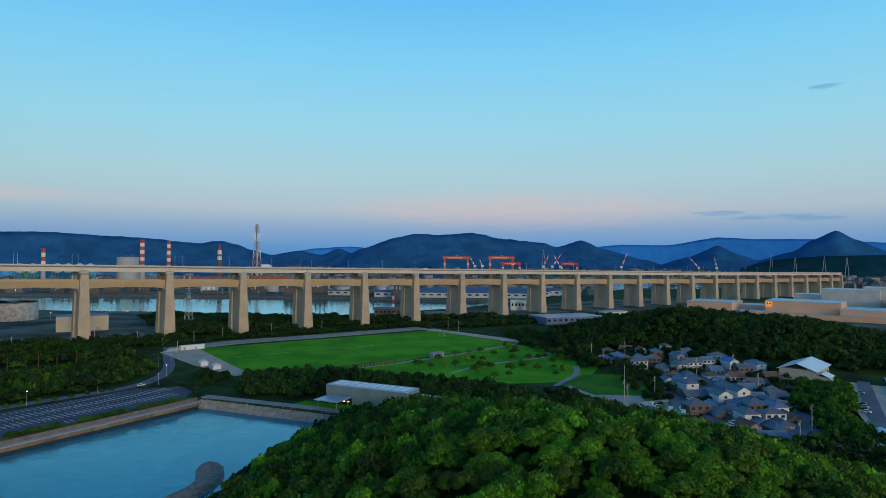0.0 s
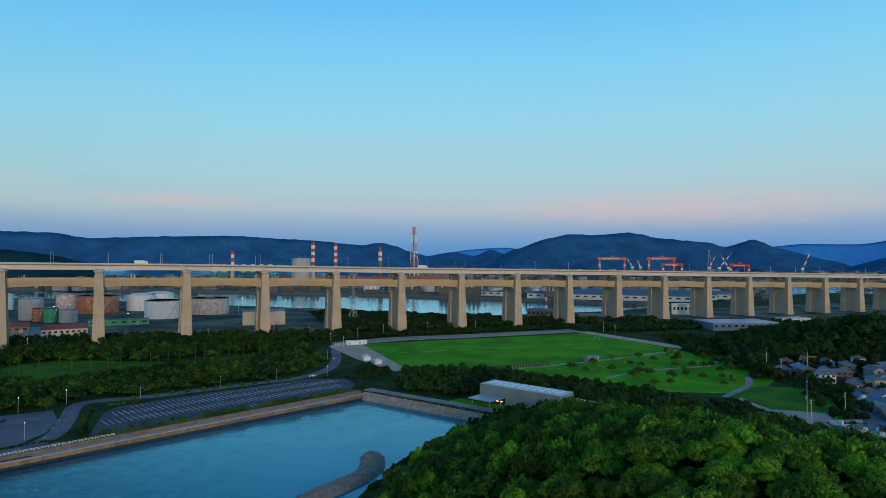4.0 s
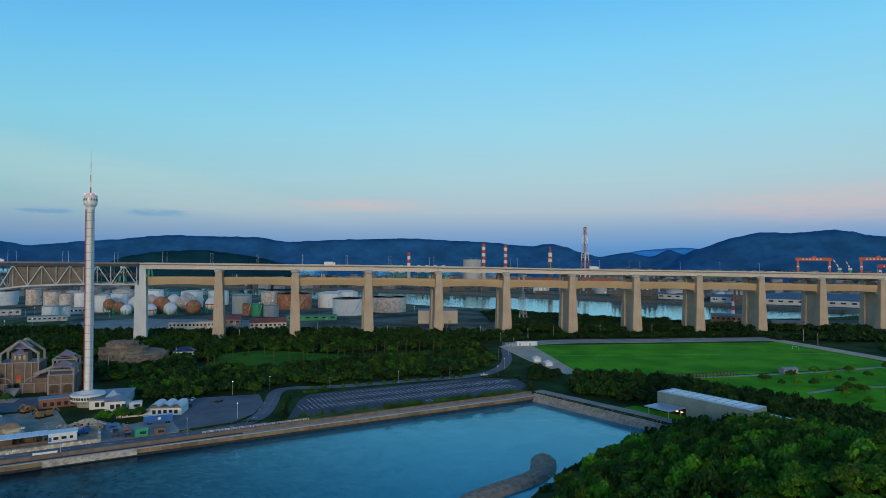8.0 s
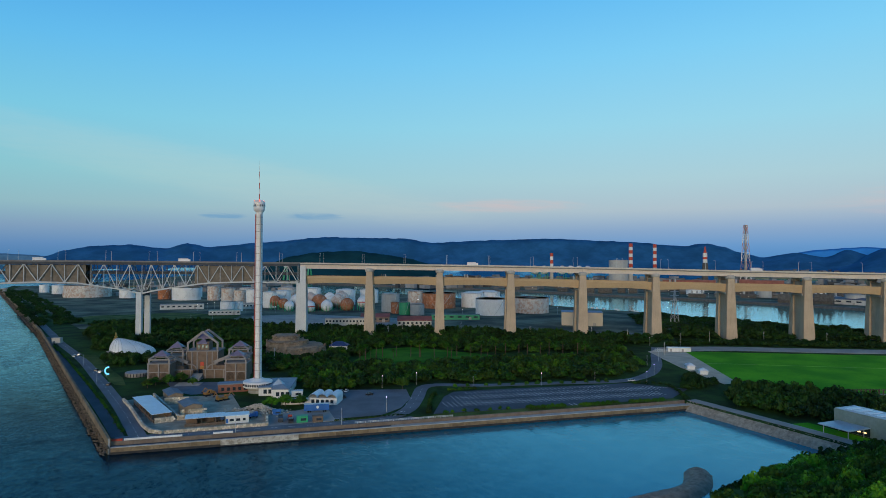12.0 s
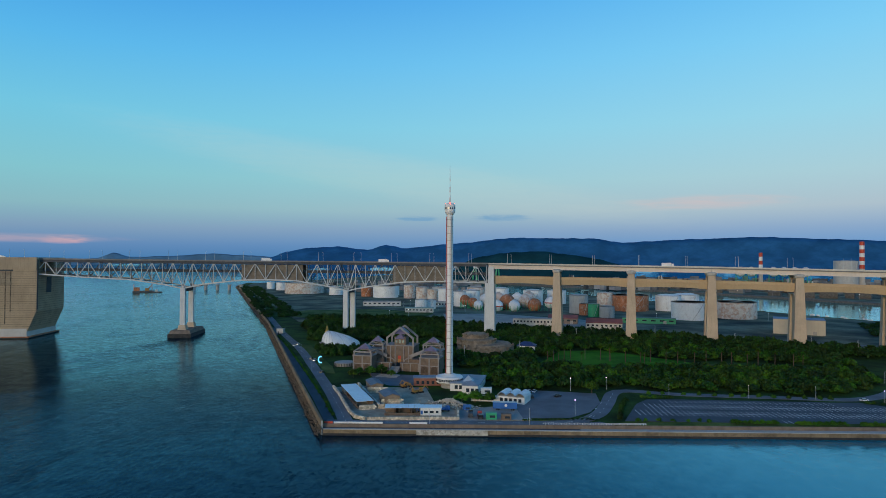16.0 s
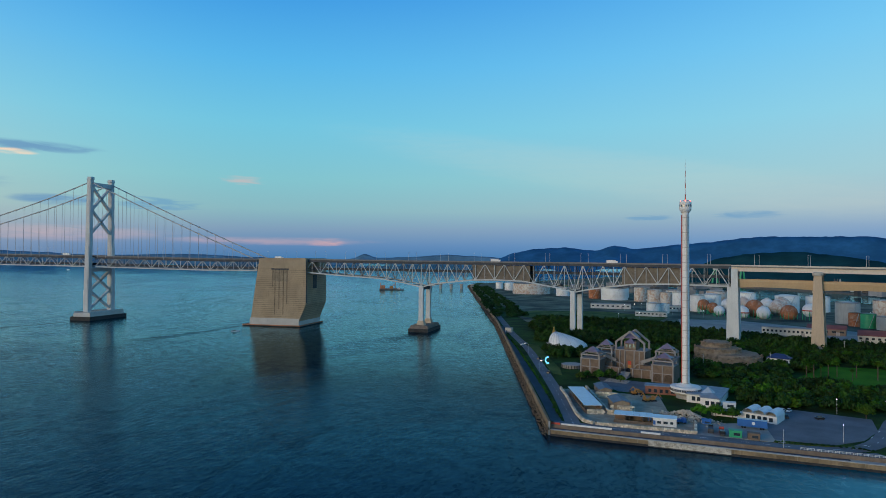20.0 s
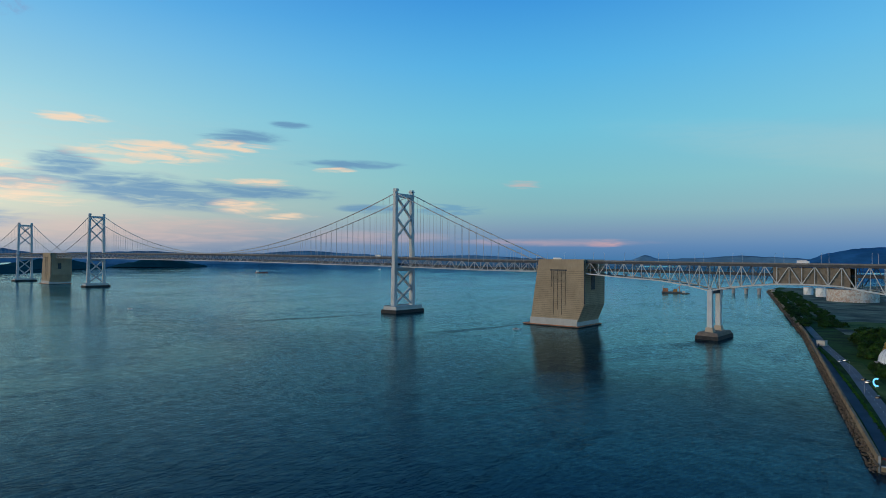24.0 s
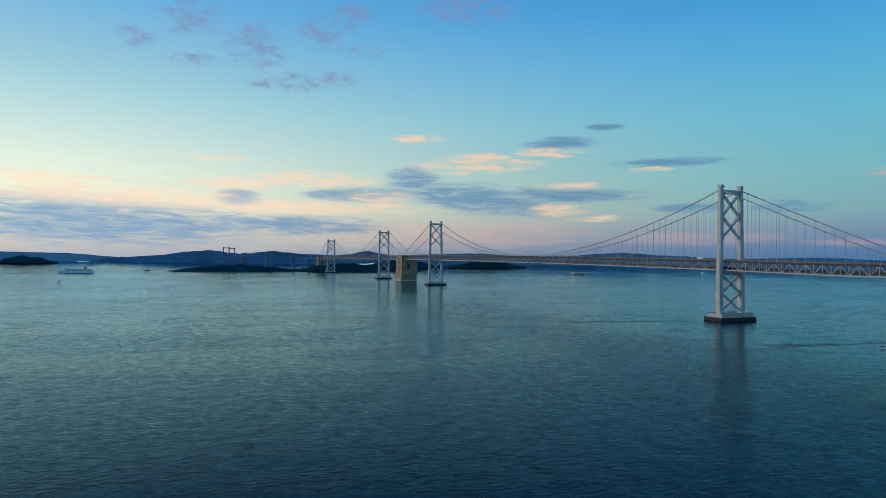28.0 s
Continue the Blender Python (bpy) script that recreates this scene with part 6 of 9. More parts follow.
for path, gap in (([(608, -382.5), (640, -386.8), (668, -390.2), (705, -395.4), (724, -394), (738, -383), (752, -360), (764, -338)], 7.0), ([(545.5, -46), (569.5, -139), (587, -221), (606, -316), (617.5, -384)], 9.0)):
    pts = arc_path(path, gap)
    for a, b in zip(pts, pts[1:]):
        m = (a + b) / 2
        ob = part("lane_dash", Shape().box(0, 0, 0, 3.0, 0.16, 0.02), PAINT_WHITE, marks)
        ob.matrix_basis = pose(m.x, m.y, 4.16, 0, 0, math.degrees(math.atan2(b.y - a.y, b.x - a.x)))
for x, y, a in ((741, -372, 60), (748, -361, 60), (733, -386, 40)):
    ob = part("arrow", Shape().prism([(-1.4, -0.15), (0.4, -0.15), (0.4, -0.5), (1.6, 0), (0.4, 0.5), (0.4, 0.15), (-1.4, 0.15)], 0, 0.02), PAINT_WHITE, marks)
    ob.matrix_basis = pose(x, y, 4.16, 0, 0, a)

# shrubs and hedges
def shrub_row(points, radius, tall, label, mat, step=2.2):
    pts = arc_path(points, step)
    for p in pts:
        t_ = thing("shrub", label, "shrub", "shrubs round the car park", (p.x + rng.uniform(-0.4, 0.4), p.y + rng.uniform(-0.4, 0.4), 4.15), rng.uniform(0, 360))
        r, h = radius * rng.uniform(0.8, 1.15), tall * rng.uniform(0.85, 1.15)
        t_.matrix_basis = t_.matrix_basis @ Matrix.Diagonal((r, r, h / 1.35, 1))
        part("leaves", SHRUB_MESH[mat][rng.integers(3)], None, t_)


SHRUB_MESH = {m: [fast_mesh("leaves", *MIDDLE[k], m) for k in range(3)] for m in (LEAF, LEAF_DEEP, LEAF_BRIGHT)}
shrub_row([(751, -398), (783, -404)], 1.4, 2.0, "rounded green shrub on the verge", LEAF, 5.2)
for a, b in (((793, -406.5), (812, -410)), ((821, -412), (841, -415.5)), ((849, -417), (868, -420.5))):
    shrub_row([a, b], 1.5, 2.2, "trimmed brown-green shrub in a clump", LEAF, 2.0)
shrub_row([(744, -395), (754, -373), (763, -358)], 1.3, 2.2, "dense hedge shrub beside the road", LEAF_DEEP, 2.2)
shrub_row([(781, -346), (800, -349), (824, -355.5), (845, -361), (873, -368)], 1.5, 2.6, "small bushy tree on the kerb island", LEAF, 6.5)
shrub_row([(775, -352), (790, -354.5)], 1.6, 1.8, "low shrub on the kerb island", LEAF, 2.6)
shrub_row([(886, -378), (900, -390), (884, -421)], 1.5, 1.9, "low shrub at the car park end", LEAF_DEEP, 3.4)
shrub_row([(541, -60), (562, -146), (581, -231), (601, -322), (610.5, -372)], 1.1, 1.3, "low hedge plant beside the promenade", LEAF, 4.4)
shrub_row([(699, -390), (720, -391), (733, -394)], 0.8, 0.8, "clipped low green hedge plant", LEAF_DEEP, 1.8)


def palm(x, y, scale):
    t_ = thing("palm_tree", "fan palm with a thin trunk and a round head", "palm tree", "row of palms in the park", (x, y, 4.0), rng.uniform(0, 360))
    t_.scale = (scale,) * 3
    part("trunk", PALM_TRUNK, None, t_)
    part("fronds", PALM_HEAD, None, t_)


fr = Shape()
for k in range(34):
    a = k * 2.4
    e = rng.uniform(-0.8, 1.2)
    d = Vector((math.cos(a) * math.cos(e), math.sin(a) * math.cos(e), math.sin(e)))
    s_ = Vector((-math.sin(a), math.cos(a), 0))
    tip_ = Vector((0, 0, 8.2)) + d * 1.9 - Vector((0, 0, 0.5))
    mid_ = Vector((0, 0, 8.2)) + d * 1.2
    fr.face((0, 0, 8.2), mid_ - s_ * 0.55, tip_)
    fr.face((0, 0, 8.2), tip_, mid_ + s_ * 0.55)
PALM_HEAD = fr.mesh("fronds", LEAF)
PALM_TRUNK = Shape().rod((0, 0, -0.3), (0.1, 0, 8.2), 0.26, 0.2, 7).mesh("trunk", BARK)
for x, y, _ in arc_path([(755, -236), (779, -222), (799, -226), (814, -238), (842, -244), (861, -249), (877, -257), (896, -260), (916, -263), (932, -271)], 9.0):
    palm(x + rng.uniform(-2, 2), y + rng.uniform(-2, 2), rng.uniform(1.05, 1.4))
for x, y in ((768, -226), (783, -234), (806, -232), (825, -247), (850, -258)):
    palm(x, y, rng.uniform(0.8, 1.0))

# ---- observation tower: head, mast and ring building ----
tower = bpy.data.objects["observation_tower"]
part("cabin", Shape().lathe(0, 0, [(2.3, 101.4), (3.0, 102.6), (3.15, 103.2), (3.15, 106.8), (2.9, 107.4), (1.4, 108.2)], 32), WHITE_PAINT, tower, "white round cabin at the top")
vents = Shape()
for k in range(16):
    a = k * math.pi / 8
    vents.box(3.11 * math.cos(a), 3.11 * math.sin(a), 104.4, 0.2, 0.6, 1.1, math.degrees(a))
part("cabin_windows", vents, GLASS, tower)
part("ladder_rail", Shape().box(-2.2, -0.9, 5, 0.3, 0.5, 95), RED_PAINT, tower, "reddish rail up the shaft")
part("guide_rail", Shape().box(0.5, -2.4, 5, 0.5, 0.25, 95), CONCRETE_GREY, tower, "grey guide rail")
for k in range(6):
    z0 = 108.2 + k * 3.2
    part("mast_section", Shape().rod((0, 0, z0), (0, 0, z0 + 3.2), 0.30 - 0.035 * k, 0.27 - 0.035 * k, 8), RED_PAINT if k % 2 == 0 else WHITE_PAINT, tower)
part("spire", Shape().rod((0, 0, 127.4), (0, 0, 130.6), 0.08, 0.03, 6), STEEL, tower)
for k in range(3):
    a = k * 2.1 + 0.4
    part("beacon", Shape().lathe(2.9 * math.cos(a), 2.9 * math.sin(a), [(0.18, 107.3), (0.22, 107.9), (0.05, 108.2)], 8), RED_GLOW, tower, "small red warning lamp")
part("ring_gallery", Shape().lathe(0, 0, [(6.6, 2.6), (7.8, 3.4), (8.0, 3.6), (8.0, 6.2), (7.6, 6.6), (5.2, 6.6), (3.4, 7.6), (2.8, 8.0)], 40), WHITE_PAINT, tower, "white round boarding gallery")
band = Shape()
for k in range(40):
    a = k * math.pi / 20
    band.box(8.0 * math.cos(a), 8.0 * math.sin(a), 4.2, 0.12, 0.9, 1.3, math.degrees(a))
part("gallery_windows", band, GLASS, tower)
part("base_drum", Shape().lathe(0, 0, [(5.0, 0), (5.0, 2.8)], 32), CONCRETE_GREY, tower)

def windows(t_, faces_, mat=None):
    """Panes set proud of a wall: each (x, y, z, width, height, turn)."""
    for x, y, z, w, h, turn in faces_:
        ob = part("window", Shape().box(0, 0, 0, w, 0.12, h), mat or GLASS, t_)
        ob.matrix_basis = pose(x, y, z, 0, 0, turn)


t = thing("ticket_hall", "white low hall with blue-grey roofs beside the tower", "building", place=(686, -312, 4.0), turn=-18)
part("wall", Shape().box(0, 0, 0, 17, 26, 4.2), WHITE_PAINT, t)
part("roof", Shape().box(0, 0, 4.2, 18, 27, 0.6), GREY_ROOF, t)
part("wall", Shape().box(4, -16, 0, 9, 9, 5.0), WHITE_PAINT, t)
part("roof", Shape().hip(4, -16, 5.0, 9, 9, 2.0, 0, 0.5, 0), GREY_ROOF, t)
part("skylight", Shape().hip(1, -6, 4.8, 6, 6, 3.2, 0, 0.1, 0), PALE_ROOF, t, "pale glass pyramid skylight")
windows(t, [(-5 + 2.6 * k, -20.6 if k > 2 else -13.1, 1.2, 1.8, 2.2, 0) for k in range(6)])
t = thing("brick_gatehouse", "low red brick building with a flat roof", "building", place=(663, -303, 4.0), turn=-6)
part("wall", Shape().box(0, 0, 0, 17, 7, 4.4), BRICK_RED, t)
part("roof", Shape().box(0, 0, 4.4, 17.8, 7.8, 0.5), GREY_ROOF, t)
windows(t, [(-6 + 3 * k, -3.55, 1.0, 1.6, 1.8, 0) for k in range(5)])

# ---- stone pavilion with belvedere roofs ----
PAV = thing("pavilion", "tan stone memorial hall with pyramid belvederes and arched openings", "building", place=(646, -266, 4.2), turn=-19)


def belvedere(u, v, w, d, body, eaves, apex):
    part("tower_body", Shape().box(u, v, 0, w, d, body), TAN_STONE, PAV)
    part("cornice", Shape().box(u, v, body, w + 0.8, d + 0.8, 0.6), PAV_TRIM, PAV)
    for i in (-1, 1):
        for j in (-1, 1):
            part("post", Shape().box(u + i * (w / 2 - 0.6), v + j * (d / 2 - 0.6), body + 0.6, 0.9, 0.9, eaves - body - 0.6), PAV_TRIM, PAV)
            part("hip_beam", Shape().beam((u + i * (w / 2 - 0.4), v + j * (d / 2 - 0.4), eaves), (u + i * w * 0.2, v + j * d * 0.2, eaves + (apex - eaves) * 0.45), 0.7), PAV_TRIM, PAV)
    for i in (-1, 1):
        part("eaves_beam", Shape().box(u, v + i * (d / 2 - 0.6), eaves - 0.7, w, 0.7, 0.8), PAV_TRIM, PAV)
        part("eaves_beam", Shape().box(u + i * (w / 2 - 0.6), v, eaves - 0.7, 0.7, d, 0.8), PAV_TRIM, PAV)
    part("roof", Shape().hip(u, v, eaves + (apex - eaves) * 0.35, w * 0.62, d * 0.62, (apex - eaves) * 0.65, 0, 0.3, 0), PURPLE_GLASS, PAV, "violet-grey pyramid roof")
    part("parapet_wall", Shape().box(u, v + d / 2 - 0.5, body + 0.6, w * 0.7, 0.4, 1.1), TAN_STONE, PAV)
    for i in (-1, 0, 1):
        part("pilaster", Shape().box(u + i * (w / 2 - 0.4), v - d / 2 - 0.2, 0, 0.8, 0.6, body), PAV_TRIM, PAV, "pale stone pilaster")
    part("string_course", Shape().box(u, v - d / 2 - 0.15, body * 0.52, w, 0.35, 0.5), PAV_TRIM, PAV)
    for i in (-1, 1):
        x0, wide = u + i * w * 0.25, w * 0.34
        arch = [(x0 - wide / 2, 0.8)] + [(x0 - wide / 2 * math.cos(math.pi * q / 8), body * 0.3 + wide / 2 * math.sin(math.pi * q / 8)) for q in range(9)] + [(x0 + wide / 2, 0.8)]
        face = Shape()
        face.poly([(x, v - d / 2 - 0.06, z) for x, z in arch] + [(x, v - d / 2 + 0.1, z) for x, z in arch], [tuple(range(11))] + [(k, 11 + k, 11 + (k + 1) % 11, (k + 1) % 11) for k in range(11)])
        # flat panel; the recess's shade is only its dark colour
        part("arch_panel", face, BARK, PAV, "flat dark panel painting the shade of an arched recess")


belvedere(-23.5, 5, 13, 11, 10.5, 13.5, 18.5)
belvedere(22, 5, 13, 11, 10.5, 13.5, 18.0)
belvedere(-19, 19, 11, 10, 13, 16.5, 22)
belvedere(20, 20, 13, 10, 13, 17, 22)
part("main_block", Shape().box(-3, 24, 0, 20, 14, 15.5), TAN_STONE, PAV)
part("cornice", Shape().box(-3, 24, 15.5, 21, 15, 0.6), PAV_TRIM, PAV)
for i in (-1, 1):
    for j in (0, 1):
        part("post", Shape().box(-3 + i * 9.2, 18 + 12 * j, 15.5, 1.1, 1.1, 5.5), PAV_TRIM, PAV)
        part("gable_beam", Shape().beam((-3 + i * 9.6, 18 + 12 * j, 20.5), (-3, 18 + 12 * j, 28.0), 1.2), PAV_TRIM, PAV)
part("roof", Shape().hip(-3, 24, 23.5, 8, 8, 4.8, 0, 0.4, 0), PURPLE_GLASS, PAV)
part("belfry", Shape().box(-3, 22, 15.5, 8, 8, 6.0), TAN_STONE, PAV)
part("roof", Shape().hip(-3, 20, 20.5, 6, 6, 3.4, 0, 0.3, 0), PURPLE_GLASS, PAV)
windows(PAV, [(-3 + k * 2.4, 17.95, 17.5, 1.2, 2.2, 0) for k in (-1, 0, 1)])
part("banner", Shape().box(-3, 16.9, 6.5, 2.2, 0.12, 2.4), RED_PAINT, PAV, "red panel over the doorway")
part("banner", Shape().box(-3, 16.9, 4.0, 2.2, 0.12, 2.4), YELLOW_PAINT, PAV, "yellow panel over the doorway")
part("doorway", Shape().box(-3, 16.85, 0.3, 4.0, 0.2, 4.0), GLASS, PAV)
for i in (-1, 1):
    part("terrace_wall", Shape().box(-3 + i * 10.5, 9, 0, 15, 1.2, 5.2), TAN_STONE, PAV)
    part("terrace_wall", Shape().box(-3 + i * 14, 14, 0, 9, 6, 7.6), TAN_STONE, PAV)
    part("terrace_coping", Shape().box(-3 + i * 10.5, 8.9, 5.2, 15.4, 1.6, 0.4), PAV_TRIM, PAV)
    for q in range(3):
        part("pilaster", Shape().box(-3 + i * (4.5 + 5.5 * q), 8.3, 0, 0.7, 0.5, 5.2), PAV_TRIM, PAV)
        part("pilaster", Shape().box(-3 + i * (3.0 + 3.3 * q), 16.8, 0, 0.7, 0.6, 15.5), PAV_TRIM, PAV)
    arch = Shape()
    for k in range(9):
        a = math.pi * k / 9
        b = math.pi * (k + 1) / 9
        arch.beam((-3 + i * 8 + 4.5 * math.cos(a), 16.6, 5 + 2.6 * math.sin(a)), (-3 + i * 8 + 4.5 * math.cos(b), 16.6, 5 + 2.6 * math.sin(b)), 0.7)
    part("arch", arch, PAV_TRIM, PAV)
    part("stair_flank", Shape().beam((-3 + i * 8, 14, 9), (-3 + i * 18, 14, 13), 1.0, 2.0), PAV_TRIM, PAV)
for k in range(10):
    part("step", Shape().box(-3, -1 + k * 1.1, 0, 6.0, 1.1, 0.3 + k * 0.3), CONCRETE_GREY, PAV)
    part("step", Shape().box(-3, -14 + k * 0.9, -0.1, 14, 0.9, 0.05 + k * 0.05), CONCRETE_GREY, PAV)
flat_polygon("forecourt", [(628, -262), (664, -276), (660, -306), (640, -304), (632, -290)], 4.12, ASPHALT_OLD, "grey paved forecourt before the pavilion", "paving")

# white shell dome
t = thing("shell_dome", "white ribbed shell roof, steep in front, falling to a low tail", "building", place=(594.0, -127, 4.0), turn=14)
sh = Shape()
rows_, cols_ = 10, 32
vs = []
for j in range(rows_ + 1):
    e = math.pi / 2 * j / rows_
    for i in range(cols_):
        a = 2 * math.pi * i / cols_
        rx = 6.5 if math.cos(a) < 0 else 27
        vs.append((rx * math.cos(a) * math.cos(e), 14 * math.sin(a) * math.cos(e), 12.6 * math.sin(e) ** 0.9 * (1 - 0.42 * max(0.0, math.cos(a) * math.cos(e)))))
sh.poly(vs, [(j * cols_ + i, j * cols_ + (i + 1) % cols_, (j + 1) * cols_ + (i + 1) % cols_, (j + 1) * cols_ + i) for j in range(rows_) for i in range(cols_)])
part("shell", sh, SHELL_WHITE, t, smooth=True)
for i in range(0, cols_, 2):
    a = 2 * math.pi * i / cols_
    rx = 6.5 if math.cos(a) < 0 else 27
    rib = []
    for j in range(rows_ + 1):
        e = math.pi / 2 * j / rows_ * 0.97
        rib.append((rx * 1.004 * math.cos(a) * math.cos(e), 14.06 * math.sin(a) * math.cos(e), 12.68 * math.sin(e) ** 0.9 * (1 - 0.42 * max(0.0, math.cos(a) * math.cos(e)))))
    part("rib", Shape().sweep(rib, 0.25, 0.18), STEEL, t)
part("finial", Shape().lathe(-1, 6, [(1.6, 9.5), (1.9, 11.5), (1.0, 12.6), (1.4, 13.4), (0.6, 14.4), (0.9, 15.2), (0.15, 16.6)], 16), GOLD, t, "gilded finial")
part("portal", Shape().box(-6.5, -4, 0, 5, 6, 3.5), CONCRETE_GREY, t)
t = thing("ring_fountain", "round grey basin with a slatted rim", "fountain", place=(611, -231, 4.0))
part("basin", Shape().lathe(0, 0, [(6.8, 0), (7.2, 2.4), (6.9, 2.6), (6.2, 2.6)], 28), CONCRETE_GREY, t)
for k in range(24):
    a = k * math.pi / 12
    part("slat", Shape().box(7.25 * math.cos(a), 7.25 * math.sin(a), 0.2, 0.15, 0.5, 2.1, math.degrees(a)), STEEL_DARK, t)
sign = Shape()
for k in range(10):
    a, b = math.pi * (0.35 + 1.3 * k / 10), math.pi * (0.35 + 1.3 * (k + 1) / 10)
    sign.beam((1.6 * math.cos(a), 0, 3.4 + 2.2 * math.sin(a)), (1.6 * math.cos(b), 0, 3.4 + 2.2 * math.sin(b)), 0.8)
t = thing("crescent_sign", "glowing blue and white crescent sign on the lawn", "sign", place=(594, -226, 4.2))
part("crescent", sign, glowing("blue_sign_glow", (0.15, 0.55, 1.0), 1.8), t)
part("post", Shape().rod((-0.6, 0, 0), (-0.6, 0, 2.2), 0.15, 0.15, 6), STEEL, t)

# stepped stone mound
t = thing("stone_mound", "stepped brown stone mound like an old fort", "stone monument", place=(719, -166, 4.0))
for name_, prof, cx in (("lower_tier", [(24, 0), (23, 3.5), (21, 6.0), (16, 6.6)], 5), ("middle_tier", [(17, 6), (15.5, 9.5), (12, 10.2)], -2), ("upper_tier", [(11, 9.8), (9.5, 13.6), (7.5, 14.2), (4, 14.4)], -3)):
    sh = Shape().lathe(cx, 0, prof, 28)
    sh.v = [(x * (1 + 0.06 * noise.noise((x * 0.4, y * 0.4, z * 0.6))), y * (1 + 0.06 * noise.noise((x * 0.4 + 9, y * 0.4, z * 0.6))), z) for x, y, z in sh.v]
    part(name_, sh, ROCK_PALE, t)
places = []
for k in range(620):
    a = rng.uniform(0, 6.28)
    z, r, cx = [(rng.uniform(0, 6), 23.2, 5), (rng.uniform(6, 10), 16.0, -2), (rng.uniform(10, 14), 10.3, -3)][rng.integers(3)]
    places.append((719 + cx + r * math.cos(a), -166 + r * math.sin(a), 4 + z, rng.uniform(0.5, 1.1)))
rock_pile("mound_stones", places, "brown facing stones of the mound", ROCK_PALE, 120)

def pitched_building(name, x, y, turn, sx, sy, h, rise, wall, roof, label, category="building", windows_=True, hip=False, group="", z=4.0):
    t_ = thing(name, label, category, group, (x, y, z), turn)
    part("wall", Shape().box(0, 0, -0.4, sx, sy, h + 0.4), wall, t_)
    part("roof", (Shape().hip(0, 0, h, sx, sy, rise) if hip else Shape().gable(0, 0, h, sx, sy, rise)), roof, t_)
    if not hip and rise > 0.2:
        for s_ in (-1, 1):
            part("gable_wall", Shape().poly([(s_ * sx / 2, -sy / 2, h), (s_ * sx / 2, sy / 2, h), (s_ * sx / 2, 0, h + rise * 0.97), (s_ * (sx / 2 - 0.15), -sy / 2, h), (s_ * (sx / 2 - 0.15), sy / 2, h), (s_ * (sx / 2 - 0.15), 0, h + rise * 0.97)],
                 [(0, 1, 2), (5, 4, 3), (0, 3, 4, 1), (1, 4, 5, 2), (2, 5, 3, 0)]), wall, t_)
    if windows_:
        m = max(2, int(sx / 3.2))
        for k in range(m):
            for s_ in (-1, 1):
                windows(t_, [(-sx / 2 + (k + 0.5) * sx / m, s_ * (sy / 2 + 0.03), h * 0.35, 1.5, min(1.3, h * 0.4), 0)])
    return t_


pitched_building("park_house", 758.5, -170, -26, 15, 9, 4.0, 3.0, WHITE_PAINT, material("dark_blue_tiles", (0.03, 0.06, 0.16), 0.5, vary=0.2), "white park house with a dark blue tiled roof", hip=True)
t = thing("kiosk", "small pale box kiosk beside the shore road", "kiosk", place=(540, -34, 4.0), turn=-15)
part("wall", Shape().box(0, 0, 0, 7, 5, 4.6), CONCRETE_PALE, t)
part("roof", Shape().box(0, 0, 4.6, 7.4, 5.4, 0.35), CONCRETE_GREY, t)
part("door", Shape().box(-1.5, -2.55, 0, 1.1, 0.12, 2.2), STEEL_DARK, t)

# ---- building yard with stone walls ----
flat_polygon("yard", [(607.5, -306), (612, -329), (618, -365), (622, -378), (627, -382), (669, -386.4), (690, -385.5), (690, -366), (662, -350), (661, -312), (640, -309), (622, -302)], 4.1, DIRT, "bare soil and gravel building yard", "ground")
flat_polygon("yard_apron", [(669, -386.4), (704, -390.5), (704, -362), (690, -362), (672, -368)], 4.11, GRAVEL, "grey gravel apron beside the yard", "ground")
block_meshes = []
for k in range(5):
    s_ = Shape().box(0, 0, 0, 1.25, 1.1, 0.78, 0, 0.94)
    s_.v = [(x + rng.uniform(-0.07, 0.07), y + rng.uniform(-0.07, 0.07), z + rng.uniform(-0.05, 0.05)) for x, y, z in s_.v]
    block_meshes.append(s_.mesh("stone_block", material("yard_stone", (0.62, 0.53, 0.40), 0.9, vary=0.25, scale=0.4, fine=3.0, per_object=0.3) if k == 0 else None))
for m in block_meshes[1:]:
    m.materials.append(block_meshes[0].materials[0])


def block_wall(path, rows_, label, thick=1.0):
    t_ = thing("stone_wall", label, "stone wall", "stone walls of the yard")
    for a, b in zip(path, path[1:]):
        a, b = Vector((*a, 0)), Vector((*b, 0))
        d = (b - a).normalized()
        turn = math.degrees(math.atan2(d.y, d.x))
        m = max(1, int((b - a).length / 1.3))
        core = part("core", Shape().box(0, 0, 4.0, (b - a).length, 0.6, rows_ * 0.8 - 0.15), DIRT, t_)
        mid = (a + b) / 2
        core.matrix_basis = pose(mid.x, mid.y, 0, 0, 0, turn)
        for r in range(rows_):
            for i in range(m):
                p = a + d * ((i + 0.5 + 0.5 * (r % 2)) * (b - a).length / m)
                ob = part("stone_block", block_meshes[rng.integers(5)], None, t_)
                ob.matrix_basis = pose(p.x, p.y, 4.0 + r * 0.8, 0, 0, turn + rng.uniform(-4, 4))


block_wall([(607.3, -306), (612, -329), (618, -364.6), (621.5, -377), (626, -381.4)], 2, "low wall of big pale stone blocks round the yard")
block_wall([(627, -381.6), (642, -383.2), (669, -385.8), (671.5, -369)], 2, "low wall of big pale stone blocks along the quay road")
block_wall([(621.8, -304), (633, -360), (643.5, -361)], 3, "retaining wall of pale stone blocks")
block_wall([(643.6, -360), (644.6, -341)], 3, "short cross wall of pale stone blocks")
block_wall([(623, -362), (631, -360.6)], 3, "pale stone gable under the white shed")
block_wall([(634, -352.5), (645, -353.5)], 4, "tall pale stone front of a half-built house")
